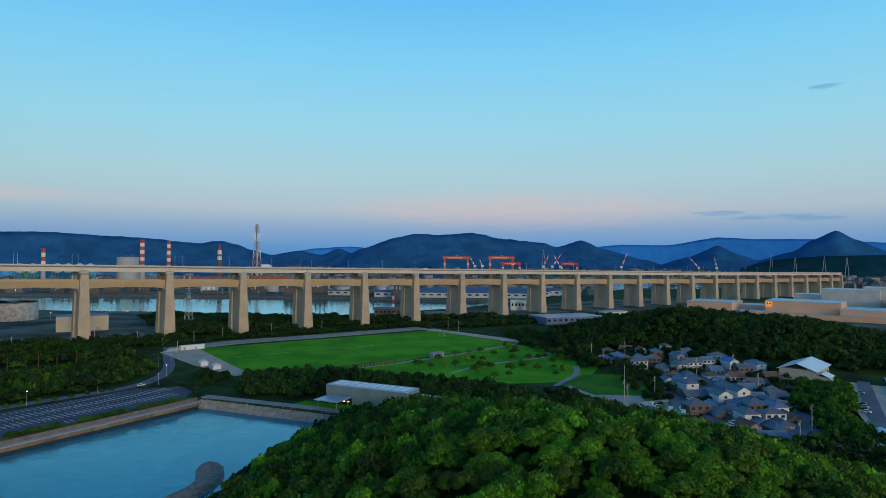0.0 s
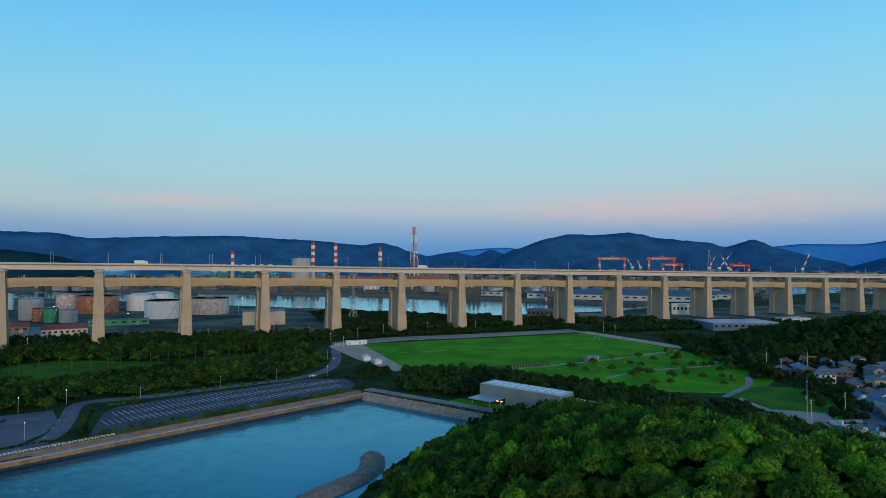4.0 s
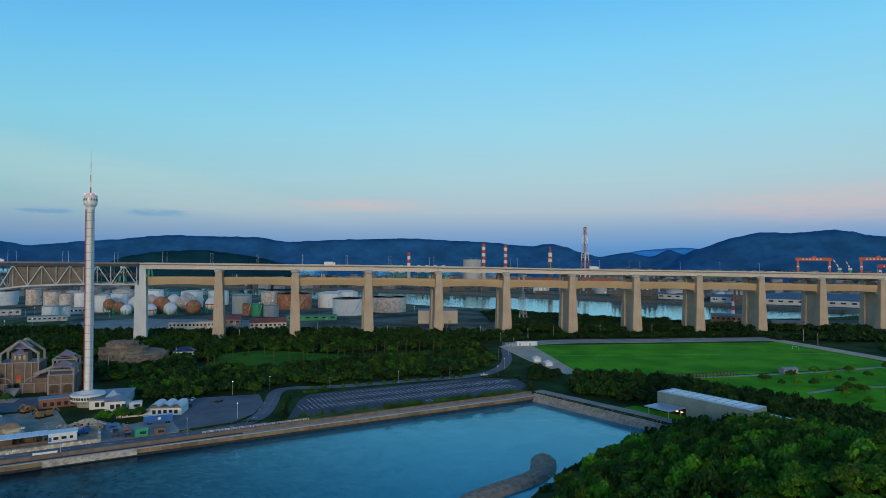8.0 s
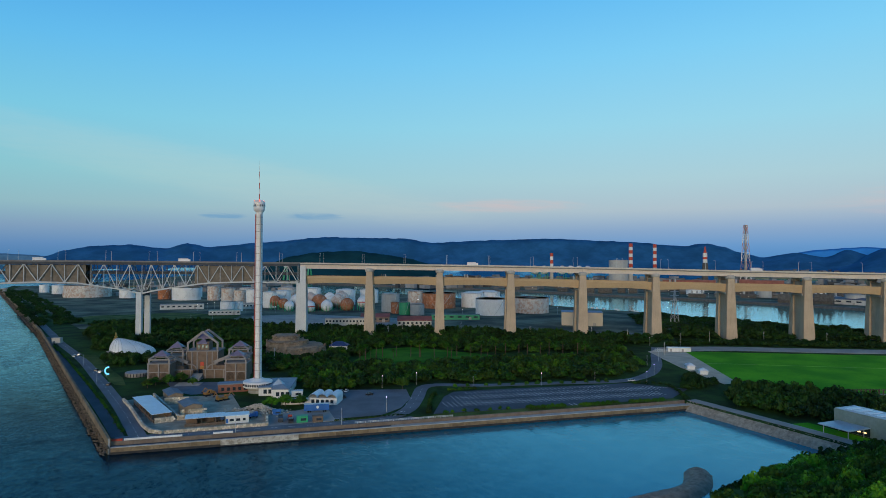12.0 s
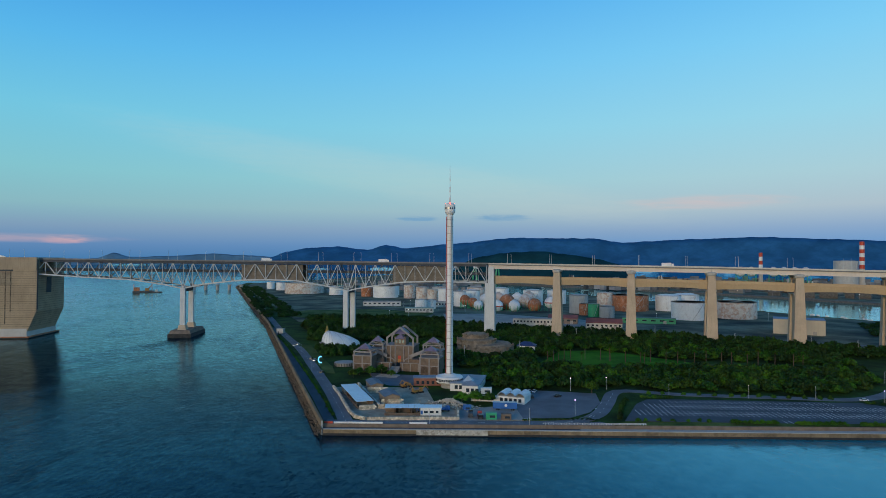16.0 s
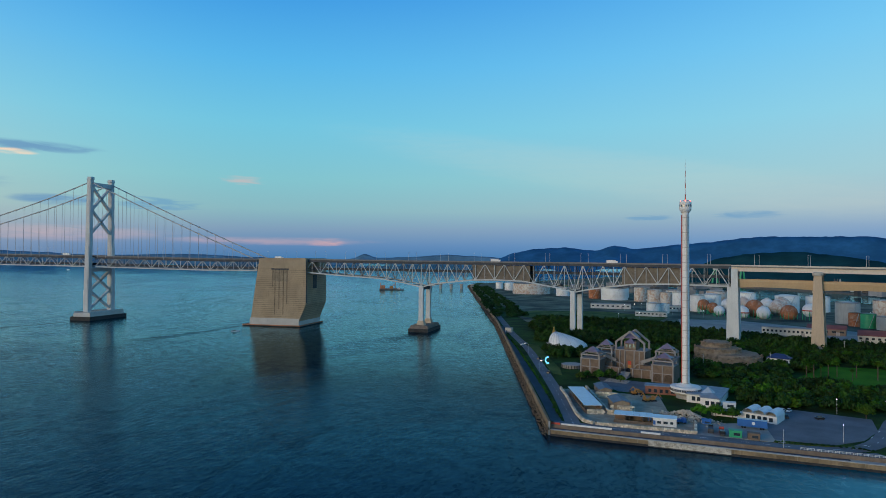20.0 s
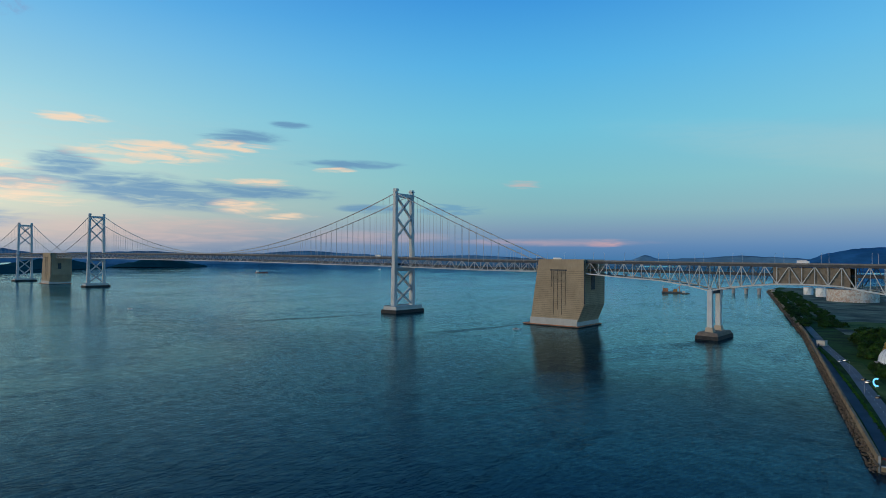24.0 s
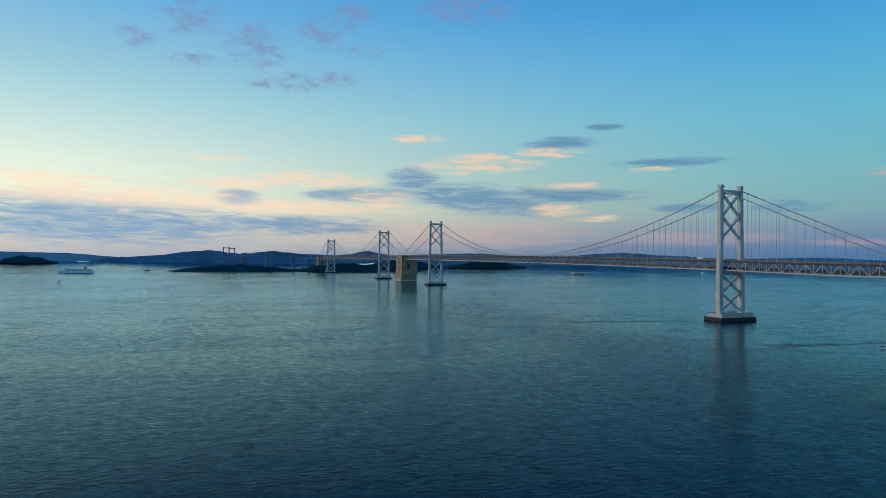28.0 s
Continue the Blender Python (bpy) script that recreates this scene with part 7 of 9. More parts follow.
block_wall([(627, -322.5), (638, -324)], 4, "tall pale stone front of a half-built house")


def shed(x0, y0, x1, y1, width, h, roof, label, open_side=False, rows_=6):
    a, b = Vector((x0, y0, 0)), Vector((x1, y1, 0))
    m = (a + b) / 2
    L = (b - a).length
    t_ = thing("shed", label, "shed", "sheds in the building yard", (m.x, m.y, 4.0), math.degrees(math.atan2(b.y - a.y, b.x - a.x)))
    for k in range(rows_):
        x = -L / 2 + (k + 0.5) * L / rows_
        part("roof_panel", Shape().box(x, 0, h, L / rows_ - 0.06, width + 0.8, 0.18), roof, t_)
        for s_ in (-1, 1):
            part("post", Shape().box(x, s_ * (width / 2 - 0.2), 0, 0.25, 0.25, h), TAN_STONE, t_)
    part("back_wall", Shape().box(0, width / 2 - 0.1, 0, L, 0.2, h), TAN_STONE, t_)
    part("counter", Shape().box(0, -width / 2 + 0.4, 0, L, 0.3, h * 0.35), TAN_STONE, t_)
    part("inside_wall", Shape().box(-L * 0.2, 0, 0, 0.2, width - 0.6, h), TAN_STONE, t_)
    return t_


WHITE_ROOF = material("white_sheet_roof", (0.72, 0.84, 0.92), 0.3, vary=0.06, scale=0.4, fine=2.0, per_object=0.05)
shed(616.3, -316.5, 626, -359.8, 8.0, 3.8, WHITE_ROOF, "long open shed with a white sheet roof", rows_=7)
shed(635.5, -371, 652.5, -372.6, 7.4, 3.8, WHITE_ROOF, "long timber-framed shed with a white roof", rows_=6)
t = thing("site_office", "white prefabricated site office with a pale roof", "site office", place=(657.6, -373.4, 4.0), turn=-6)
part("wall", Shape().box(0, 0, 0, 10, 6, 3.6), WHITE_PAINT, t)
part("roof", Shape().box(0, 0, 3.6, 10.6, 6.8, 0.25), WHITE_ROOF, t)
windows(t, [(-2.4, -3.05, 1.2, 1.8, 1.1, 0), (0.4, -3.05, 1.2, 1.8, 1.1, 0), (3.0, -3.05, 1.2, 1.2, 1.1, 0)])
part("blue_sheet", Shape().box(-4.4, -3.06, 0.6, 1.0, 0.1, 1.8), BLUE_PAINT, t, "blue tarpaulin on the wall")
SLATE = material("dark_slate_roof", (0.13, 0.14, 0.18), 0.45, vary=0.15)
pitched_building("stone_house", 631, -312, -80, 16, 7, 4.0, 1.0, ROCK_PALE, SLATE, "half-built stone house with a dark low roof", windows_=False)
pitched_building("stone_house", 638.5, -346, -80, 14, 8, 4.6, 1.2, ROCK_PALE, SLATE, "half-built stone house with a grey low roof", windows_=False)
heap = []
for k in range(520):
    u, w = rng.normal() * 5.2, rng.normal() * 3.0
    heap.append((669 + u + 0.3 * w, -357 - 0.55 * u + w, 4.2 + 3.4 * math.exp(-(u / 6.0) ** 2 - (w / 3.4) ** 2) * rng.uniform(0.75, 1.0), rng.uniform(0.35, 0.85)))
heap.sort(key=lambda p: -p[2])
rock_pile("rubble_heap", heap, "heap of pale broken stone", material("broken_pale_stone", (0.50, 0.43, 0.34), 0.9, vary=0.25, scale=0.4, fine=3.0, per_island=0.3), 110, "rubble")


def excavator(x, y, turn):
    t_ = thing("excavator", "small orange tracked excavator on bare soil", "excavator", "excavators in the yard", (x, y, 4.1), turn)
    for s_ in (-1, 1):
        part("track", Shape().box(0, s_ * 1.0, 0, 3.4, 0.6, 0.8, 0, 0.85, 1), RUBBER, t_)
    part("body", Shape().box(-0.4, 0, 0.8, 2.6, 2.2, 1.1), YELLOW_PAINT, t_)
    cab = part("cab", Shape().box(0.5, 0.5, 1.0, 1.4, 1.1, 1.8, 0, 0.85), YELLOW_PAINT, t_)
    part("cab_window", Shape().box(1.15, 0.5, 1.7, 0.1, 0.9, 0.8), GLASS, cab)
    part("boom", Shape().beam((0.8, -0.4, 1.4), (3.2, -0.4, 4.0), 0.4), YELLOW_PAINT, t_)
    part("arm", Shape().beam((3.2, -0.4, 4.0), (5.0, -0.4, 2.0), 0.32), YELLOW_PAINT, t_)
    part("bucket", Shape().box(5.0, -0.4, 1.2, 0.9, 0.9, 0.8, 0, 0.7), STEEL_DARK, t_)


for x, y, a in ((650.6, -308, 200), (653, -326.6, 120), (656.5, -325, 30), (648, -311, 300)):
    excavator(x, y, a)


def car(x, y, turn, paint, label, z=4.15, long=4.3, tall=1.45, group="parked cars"):
    t_ = thing("car", label, "car", group, (x, y, z), turn)
    h = tall
    body = Shape().box(0, 0, 0.3, long, 1.7, h * 0.42, 0, 0.96, 0.94)
    part("body", body, paint, t_)
    part("cabin", Shape().box(-0.15, 0, 0.3 + h * 0.42, long * 0.6, 1.6, h * 0.38, 0, 0.72, 0.85), GLASS, t_, "dark glazed passenger cabin")
    part("roof", Shape().box(-0.15, 0, 0.3 + h * 0.80, long * 0.42, 1.34, 0.06), paint, t_)
    for i in (-1, 1):
        for j in (-1, 1):
            w = part("wheel", WHEEL, None, t_)
            w.matrix_basis = pose(i * long * 0.31, j * 0.78, 0.32)


WHEEL = Shape().rod((0, -0.11, 0), (0, 0.11, 0), 0.32, 0.32, 10).mesh("wheel", RUBBER)
SILVER = material("silver_car_paint", (0.50, 0.52, 0.54), 0.3, metal=0.4, vary=0.03, bump=0)
BLACK_CAR = material("black_car_paint", (0.02, 0.022, 0.026), 0.25, vary=0.05, bump=0)
WHITE_CAR = material("white_car_paint", (0.75, 0.75, 0.75), 0.3, vary=0.03, bump=0)
for x, y, a, m, lab in ((717.5, -331.5, 60, WHITE_CAR, "white car in the yard"), (720.5, -331.2, 60, WHITE_CAR, "white car in the yard"), (715.5, -345, 80, BLACK_CAR, "black car alone in the yard"),
                        (567, -121, 75, SILVER, "silver car on the shore road"), (564.5, -128, 75, WHITE_CAR, "white car on the shore road"), (585.5, -202, 76, BLACK_CAR, "dark car on the shore road"),
                        (588.5, -210, 76, SILVER, "silver car on the shore road"), (597, -258, 77, BLACK_CAR, "dark car on the shore road"), (890, -371, -14, WHITE_CAR, "white van by the car park gate"),
                        (730, -344, 20, BLACK_CAR, "black car on grey asphalt")):
    car(x, y, a, m, lab)


def truck(x, y, turn, cab_paint, bed_paint, label, long=6.5):
    t_ = thing("truck", label, "truck", "lorries by the yard", (x, y, 4.12), turn)
    part("chassis", Shape().box(0, 0, 0.5, long, 1.9, 0.4), STEEL_DARK, t_)
    cab = part("cab", Shape().box(long / 2 - 0.9, 0, 0.6, 1.8, 2.1, 2.0, 0, 0.92), cab_paint, t_)
    part("windscreen", Shape().box(long / 2 - 0.02, 0, 1.6, 0.1, 1.8, 0.7), GLASS, cab)
    part("bed", Shape().box(-0.9, 0, 0.95, long - 2.0, 2.1, 1.1), bed_paint, t_)
    for i in (-0.32, 0.36):
        for j in (-1, 1):
            w = part("wheel", WHEEL, None, t_)
            w.matrix_basis = pose(i * long, j * 0.95, 0.42) @ Matrix.Diagonal((1.3, 1.3, 1.3, 1))


truck(676, -380, 80, BLACK_CAR, STEEL_DARK, "dark lorry parked by the yard")
truck(680, -383, 85, RED_PAINT, BLACK_CAR, "red and dark lorry parked by the yard")
truck(665, -369, 10, BLUE_PAINT, BLUE_PAINT, "small blue lorry in the yard", 4.6)
truck(650, -369.5, 20, BLUE_PAINT, STEEL_DARK, "small blue lorry beside the shed", 4.2)
t = thing("trailer", "long blue box trailer with a pale badge", "trailer", place=(695, -369.5, 4.1), turn=-12)
part("box", Shape().box(0, 0, 0.9, 12, 2.5, 3.0), BLUE_PAINT, t)
part("roof", Shape().box(0, 0, 3.9, 12.1, 2.6, 0.1), PALE_ROOF, t)
part("badge", Shape().lathe(0, 0, [(0.7, 0), (0.7, 0.04)], 20), WHITE_PAINT, t).matrix_basis = pose(0.5, -1.26, 2.5, 90, 0, 0)
for k in (-4, -3, 3.4, 4.4):
    part("wheel", WHEEL, None, t).matrix_basis = pose(k, -1.0, 0.45) @ Matrix.Diagonal((1.4, 1.4, 1.4, 1))
for x, y, turn, w, d, h, mat, lab in ((684.8, -385.5, -8, 5.0, 3.0, 2.8, GREEN_PAINT, "green shipping container by the road"), (691.5, -387.5, -8, 4.6, 3.0, 2.6, TAN_STONE, "small tan stone hut by the road"), (676.5, -366, -8, 4, 3, 1.8, BLUE_PAINT, "heap under a blue tarpaulin"), (693, -331, -10, 6, 4, 3, WHITE_PAINT, "small white box stall"), (688.5, -349, -12, 14, 2.5, 2.6, WHITE_PAINT, "long low white canopy")):
    t = thing("cabin", lab, "cabin", place=(x, y, 4.1), turn=turn)
    part("wall", Shape().box(0, 0, 0, w, d, h), mat, t)
    part("roof", Shape().box(0, 0, h, w + 0.3, d + 0.3, 0.15), mat, t)
    part("opening", Shape().box(w * 0.1, -d / 2 - 0.02, h * 0.3, w * 0.5, 0.1, h * 0.4), GLASS, t)
t = thing("membrane_hall", "white arched membrane roof over a low hall", "building", place=(704, -351, 4.1), turn=-30)
part("wall", Shape().box(0, 0, 0, 15, 12, 3.4), WHITE_PAINT, t)
for k in (-1, 0, 1):
    sh = Shape()
    for i in range(8):
        a, b = math.pi * i / 8, math.pi * (i + 1) / 8
        p, q = (k * 5 + 2.4 * math.cos(a), 3.4 + 2.0 * math.sin(a)), (k * 5 + 2.4 * math.cos(b), 3.4 + 2.0 * math.sin(b))
        sh.face((p[0], -6.4, p[1]), (p[0], 6.4, p[1]), (q[0], 6.4, q[1]), (q[0], -6.4, q[1]))
    part("membrane", sh, SHELL_WHITE, t, smooth=True)
windows(t, [(-5 + 2.5 * k, -6.05, 0.8, 1.6, 1.8, 0) for k in range(5)])

# ---- low museum by the harbour ----
t = thing("museum", "long low grey concrete museum with a pale flat roof and canopy", "building", place=(905.5, -515, 4.0), turn=-3)
part("main_wall", Shape().box(0, 0, 0, 13, 48, 9.0), MUSEUM_GREY, t)
part("side_wall", Shape().box(1, -30, 0, 12, 14, 6.0), MUSEUM_GREY, t)
part("roof", Shape().box(0.3, 0, 9.0, 12.6, 47.6, 0.25), PALE_ROOF, t)
part("roof", Shape().box(1, -30, 6.0, 11.6, 13.6, 0.25), PALE_ROOF, t)
for k in range(10):
    part("skylight", Shape().box(0, -20 + k * 4.4, 9.25, 8, 2.6, 0.35), WHITE_ROOF, t)
part("canopy", Shape().box(-13.5, 14.5, 3.9, 13, 14, 0.45), PALE_ROOF, t, "thin pale entrance canopy")
for i in (-18.5, -9):
    for j in (9, 20):
        part("canopy_post", Shape().rod((i, j, 0), (i, j, 3.9), 0.16, 0.16, 8), STEEL, t)
part("glazed_front", Shape().box(-6.65, 14, 0.2, 0.3, 12, 3.4), GLASS, t)
for k in range(4):
    part("entrance_lamp", Shape().box(-6.9, 10 + k * 2.6, 1.4, 0.2, 1.4, 0.5), WARM_GLOW, t, "warm lit entrance window")
flat_polygon("museum_lawn", [(886, -478), (898, -480), (896, -545), (884, -540)], 4.2, GRASS, "grass before the museum", "grass")
flat_polygon("museum_terrace", [(886, -508), (897, -510), (897, -518), (886, -516)], 4.3, ASPHALT_OLD, "dark paved terrace", "paving")

# ---- field side things ----
for x, y, lab in ((1008, -285.5, "white storage cabin beside the field"), (1016, -290, "white storage cabin beside the field")):
    t = thing("storage_cabin", lab, "cabin", "cabins beside the field", (x, y, 4.2), -28)
    part("wall", Shape().box(0, 0, 0, 9, 5, 3.2), WHITE_PAINT, t)
    part("roof", Shape().box(0, 0, 3.2, 9.3, 5.3, 0.2), WHITE_ROOF, t)
    part("door", Shape().box(-2, -2.55, 0, 1.6, 0.1, 2.2), CONCRETE_GREY, t)
for k in range(7):
    t = thing("goal_frame", "folded white metal goal frame", "goal", "goal frames stacked beside the field", (994 + k * 1.3, -281 - k * 0.7, 4.2), 40)
    part("frame", Shape().beam((-1.5, 0, 0), (-1.5, 0, 2.4), 0.18).beam((1.5, 0, 0), (1.5, 0, 2.4), 0.18).beam((-1.6, 0, 2.4), (1.6, 0, 2.4), 0.18).beam((1.5, 0, 2.4), (1.5, 2.0, 0), 0.14).beam((-1.5, 0, 2.4), (-1.5, 2.0, 0), 0.14), WHITE_PAINT, t)
t = thing("goal_frame", "white goal at the far end of the field", "goal", "goal frames stacked beside the field", (1176, -440, 4.25), 62)
part("frame", Shape().beam((-3.6, 0, 0), (-3.6, 0, 2.5), 0.2).beam((3.6, 0, 0), (3.6, 0, 2.5), 0.2).beam((-3.7, 0, 2.5), (3.7, 0, 2.5), 0.2), WHITE_PAINT, t)
t = thing("pergola", "long brown timber pergola along the path", "pergola", place=(995, -458.5, 4.2), turn=-24)
for k in range(22):
    for s_ in (-1, 1):
        part("post", Shape().box(-26 + k * 2.5, s_ * 1.4, 0, 0.3, 0.3, 2.8), BARK, t)
    part("slat", Shape().box(-26 + k * 2.5, 0, 2.95, 0.2, 3.8, 0.2), BARK, t)
for s_ in (-1, 1):
    part("rail", Shape().box(0.3, s_ * 1.4, 2.8, 54, 0.25, 0.2), BARK, t)
t = thing("rest_house", "small grey rest house on the lawn", "building", place=(1058, -485, 4.2), turn=-24)
part("wall", Shape().box(0, 0, 0, 11, 5, 3.0), CONCRETE_GREY, t)
part("roof", Shape().gable(0, 0, 3.0, 11, 5, 1.0), GREY_ROOF, t)
windows(t, [(-3, -2.55, 1.2, 1.4, 1.0, 0), (0, -2.55, 1.2, 1.4, 1.0, 0), (3, -2.55, 1.2, 1.4, 1.0, 0)])
for x, y, w in ((958, -352, 8), (951, -370, 6)):
    t = thing("marquee", "white marquee beside the road", "marquee", "marquees by the field", (x, y, 4.2), 55)
    part("wall", Shape().box(0, 0, 0, w, 5, 2.4), WHITE_PAINT, t)
    part("roof", Shape().hip(0, 0, 2.4, w, 5, 1.6), SHELL_WHITE, t)


def lamp_post(x, y, h=7.0, lit=True, z=4.1):
    t_ = thing("street_lamp", "slim lamp post with a lit violet-white head" if lit else "slim unlit lamp post", "street lamp", "lamp posts in the park", (x, y, z))
    part("post", Shape().rod((0, 0, 0), (0, 0, h), 0.10, 0.07, 7), STEEL, t_)
    part("lamp_head", Shape().lathe(0, 0, [(0.08, h), (0.17, h + 0.08), (0.17, h + 0.28), (0.08, h + 0.42)], 10), LAMP_GLOW if lit else WHITE_PAINT, t_)


for x, y in ((726.5, -383), (763.7, -329), (832, -359), (917, -361.5), (742, -330), (1012, -255), (894, -380)):
    lamp_post(x, y)
for x, y in ((790, -352), (866, -366), (700, -398), (655, -392.1), (590, -250), (575, -175), (940, -330), (960, -320)):
    lamp_post(x, y, lit=False)


def pole(x, y, h=11.0, z=4.0):
    t_ = thing("utility_pole", "grey concrete utility pole with a cross arm", "utility pole", "utility poles", (x, y, z), rng.uniform(0, 180))
    part("post", Shape().rod((0, 0, -0.3), (0, 0, h), 0.2, 0.13, 7), CONCRETE_PALE, t_)
    part("cross_arm", Shape().box(0, 0, h - 0.8, 1.8, 0.14, 0.14), CONCRETE_GREY, t_)
    part("transformer", Shape().lathe(0.45, 0, [(0.28, h - 2.4), (0.28, h - 1.4)], 10), CONCRETE_GREY, t_)


for x, y in ((699, -215), (746, -195), (822, -110), (842, -95), (868, -92), (890, -88), (907, -95), (950, -160), (1000, -190), (1022, -215), (1075, -262), (1120, -282), (1165, -310), (985, -300), (1040, -262), (1240, -420), (1220, -440)):
    pole(x, y)
# railings along the quay
rail = thing("quay_railing", "low white railing along the quay road", "railing", kind="structure")
for k in range(40):
    p = Vector((706, -398.8, 0)).lerp(Vector((752, -405.0, 0)), k / 39)
    part("rail_post", Shape().box(p.x, p.y, 4.0, 0.14, 0.14, 1.1), WHITE_PAINT, rail)
part("rail", Shape().beam((706, -398.8, 5.05), (752, -405.0, 5.05), 0.12), WHITE_PAINT, rail)
part("rail", Shape().beam((706, -398.8, 4.6), (752, -405.0, 4.6), 0.1), WHITE_PAINT, rail)
for a, b in (((612, -386.3), (634, -389.3)), ((646, -390.9), (654, -392.0))):
    part("barrier", Shape().beam((*a, 4.6), (*b, 4.6), 0.5, 0.9), WHITE_PAINT, rail, "white concrete barrier")
part("red_barrier", Shape().beam((607.5, -385.6, 4.7), (611.5, -386.2, 4.7), 0.7, 0.9), RED_PAINT, rail, "red and white barrier")
# ---- fishing village ----
ROOFS = [material("grey_tile_roof", (0.13, 0.16, 0.20), 0.5, vary=0.2, scale=0.8, fine=4.0), material("brown_tile_roof", (0.20, 0.12, 0.08), 0.6, vary=0.2, scale=0.8, fine=4.0),
         material("slate_blue_roof", (0.14, 0.23, 0.33), 0.5, vary=0.15, scale=0.8, fine=4.0), material("bright_blue_roof", (0.05, 0.20, 0.52), 0.5, vary=0.1), material("rust_roof", (0.30, 0.10, 0.07), 0.7, vary=0.2)]
WALLS = [material("cream_wall", (0.52, 0.46, 0.36), 0.8, vary=0.1, scale=0.5, streak=0.2), material("white_wall", (0.76, 0.75, 0.72), 0.8, vary=0.08, scale=0.5, streak=0.2),
         material("grey_wall", (0.32, 0.32, 0.31), 0.8, vary=0.12, scale=0.5, streak=0.2), material("timber_wall", (0.20, 0.13, 0.09), 0.8, vary=0.2, scale=0.8, streak=0.2)]
ROOF_WORDS = ["grey tiled", "brown tiled", "slate-blue", "bright blue", "rusty red"]
WALL_WORDS = ["cream", "white", "grey", "dark timber"]


def house(x, y, turn, sx, sy, floors, roof, wall, hip=False):
    z = max(4.3, ground_z(x, y))
    h = 2.9 * floors
    t_ = thing("house", f"{WALL_WORDS[wall]} village house with a {ROOF_WORDS[roof]} roof, {'two storeys' if floors > 1 else 'one storey'}", "house", "houses of the village", (x, y, z), turn)
    part("wall", Shape().box(0, 0, -1.5, sx, sy, h + 1.5), WALLS[wall], t_)
    rise = sy * 0.27
    roof_part = part("roof", Shape().hip(0, 0, h, sx, sy, rise, 0, 0.7) if hip else Shape().gable(0, 0, h, sx, sy, rise, 0, 0.6), ROOFS[roof], t_)
    if not hip:
        for s_ in (-1, 1):
            part("gable_wall", Shape().poly([(s_ * sx / 2, -sy / 2, h), (s_ * sx / 2, sy / 2, h), (s_ * sx / 2, 0, h + rise * 0.97), (s_ * (sx / 2 - 0.15), -sy / 2, h), (s_ * (sx / 2 - 0.15), sy / 2, h), (s_ * (sx / 2 - 0.15), 0, h + rise * 0.97)],
                 [(0, 1, 2), (5, 4, 3), (0, 3, 4, 1), (1, 4, 5, 2), (2, 5, 3, 0)]), WALLS[wall], t_)
    part("ridge", Shape().box(0, 0, h + rise - 0.1, max(1.5, sx - sy if hip else sx + 1.0), 0.45, 0.35), ROOFS[roof], t_)
    for f in range(floors):
        for k in range(3):
            x_ = -sx / 2 + (k + 0.5) * sx / 3
            part("window", Shape().box(x_, -sy / 2 - 0.03, 0.9 + 2.9 * f, 1.7, 0.1, 1.2), GLASS, t_)
        for s_ in (-1, 1):
            part("window", Shape().box(s_ * (sx / 2 + 0.03), 0, 0.9 + 2.9 * f, 0.1, 1.4, 1.2), GLASS, t_)
    if floors > 1:
        part("lower_eave", Shape().box(0, -sy / 2 - 0.7, 2.7, sx * 0.9, 1.4, 0.18), ROOFS[roof], t_)
    part("door", Shape().box(sx * 0.12, -sy / 2 - 0.04, 0, 1.0, 0.12, 2.0), WALLS[3], t_)
    return t_


spots = [(1121, -603), (1124, -628), (1136, -645), (1081, -619), (1083, -640), (1065, -658), (1030, -668), (1010, -658), (1085, -674), (1085, -689), (1064, -696), (1079, -704), (1017, -683),
         (1017, -694), (993, -697), (996, -677), (993, -689), (978, -681), (974, -706), (955, -684), (959, -694), (960, -704), (941, -689), (927, -690), (929, -700)]
more = [(1106, -612), (1100, -630), (1108, -640), (1070, -632), (1096, -655), (1075, -665), (1048, -676), (1050, -690), (1035, -700), (1040, -655), (1022, -652), (1000, -708), (1012, -706), (978, -694), (944, -700), (962, -675), (983, -668), (1112, -655), (1058, -645), (1001, -664), (946, -678), (1092, -605), (1130, -615), (1088, -608), (1096, -618), (1070, -648), (1036, -682), (1024, -696), (987, -704), (969, -700), (950, -708), (937, -703), (935, -694), (970, -688), (1004, -682), (1046, -664), (1026, -660), (1066, -680), (1100, -680), (1060, -710), (946, -668)]
roof_pick = [1, 1, 1, 2, 0, 0, 0, 0, 2, 3, 0, 2, 0, 2, 2, 0, 0, 0, 0, 0, 0, 2, 0, 4, 0]
for i, (x, y) in enumerate(spots + more):
    roof = roof_pick[i] if i < len(roof_pick) else int(rng.choice([0, 0, 0, 1, 2, 2]))
    house(x + rng.uniform(-1, 1), y + rng.uniform(-1, 1), -62 + rng.choice([0, 90]) + rng.uniform(-9, 9), rng.uniform(8, 12.5), rng.uniform(6, 8), int(rng.choice([1, 1, 2])), roof, int(rng.choice([0, 1, 1, 2, 3, 1])), bool(rng.random() < 0.45))
house(906, -711, -65, 10, 7, 1, 0, 1)
house(910, -697, -60, 11, 7, 1, 2, 2)
house(895, -716, -70, 10, 7, 1, 2, 1)
strip("village_street", [(1075, -652), (1030, -655), (994, -660), (964, -670), (934, -676), (912, -682)], 5.5, 6.1, ASPHALT_OLD, "narrow grey village street")
YARD = [(1135, -588), (1150, -660), (1100, -712), (1050, -724), (985, -716), (925, -722), (893, -700), (912, -684), (928, -672), (946, -659), (985, -652), (1024, -644), (1072, -640), (1085, -612)]
flat_polygon("village_ground", YARD, 5.6, ASPHALT_OLD, "grey yards between the houses", "ground", deep=1.9)
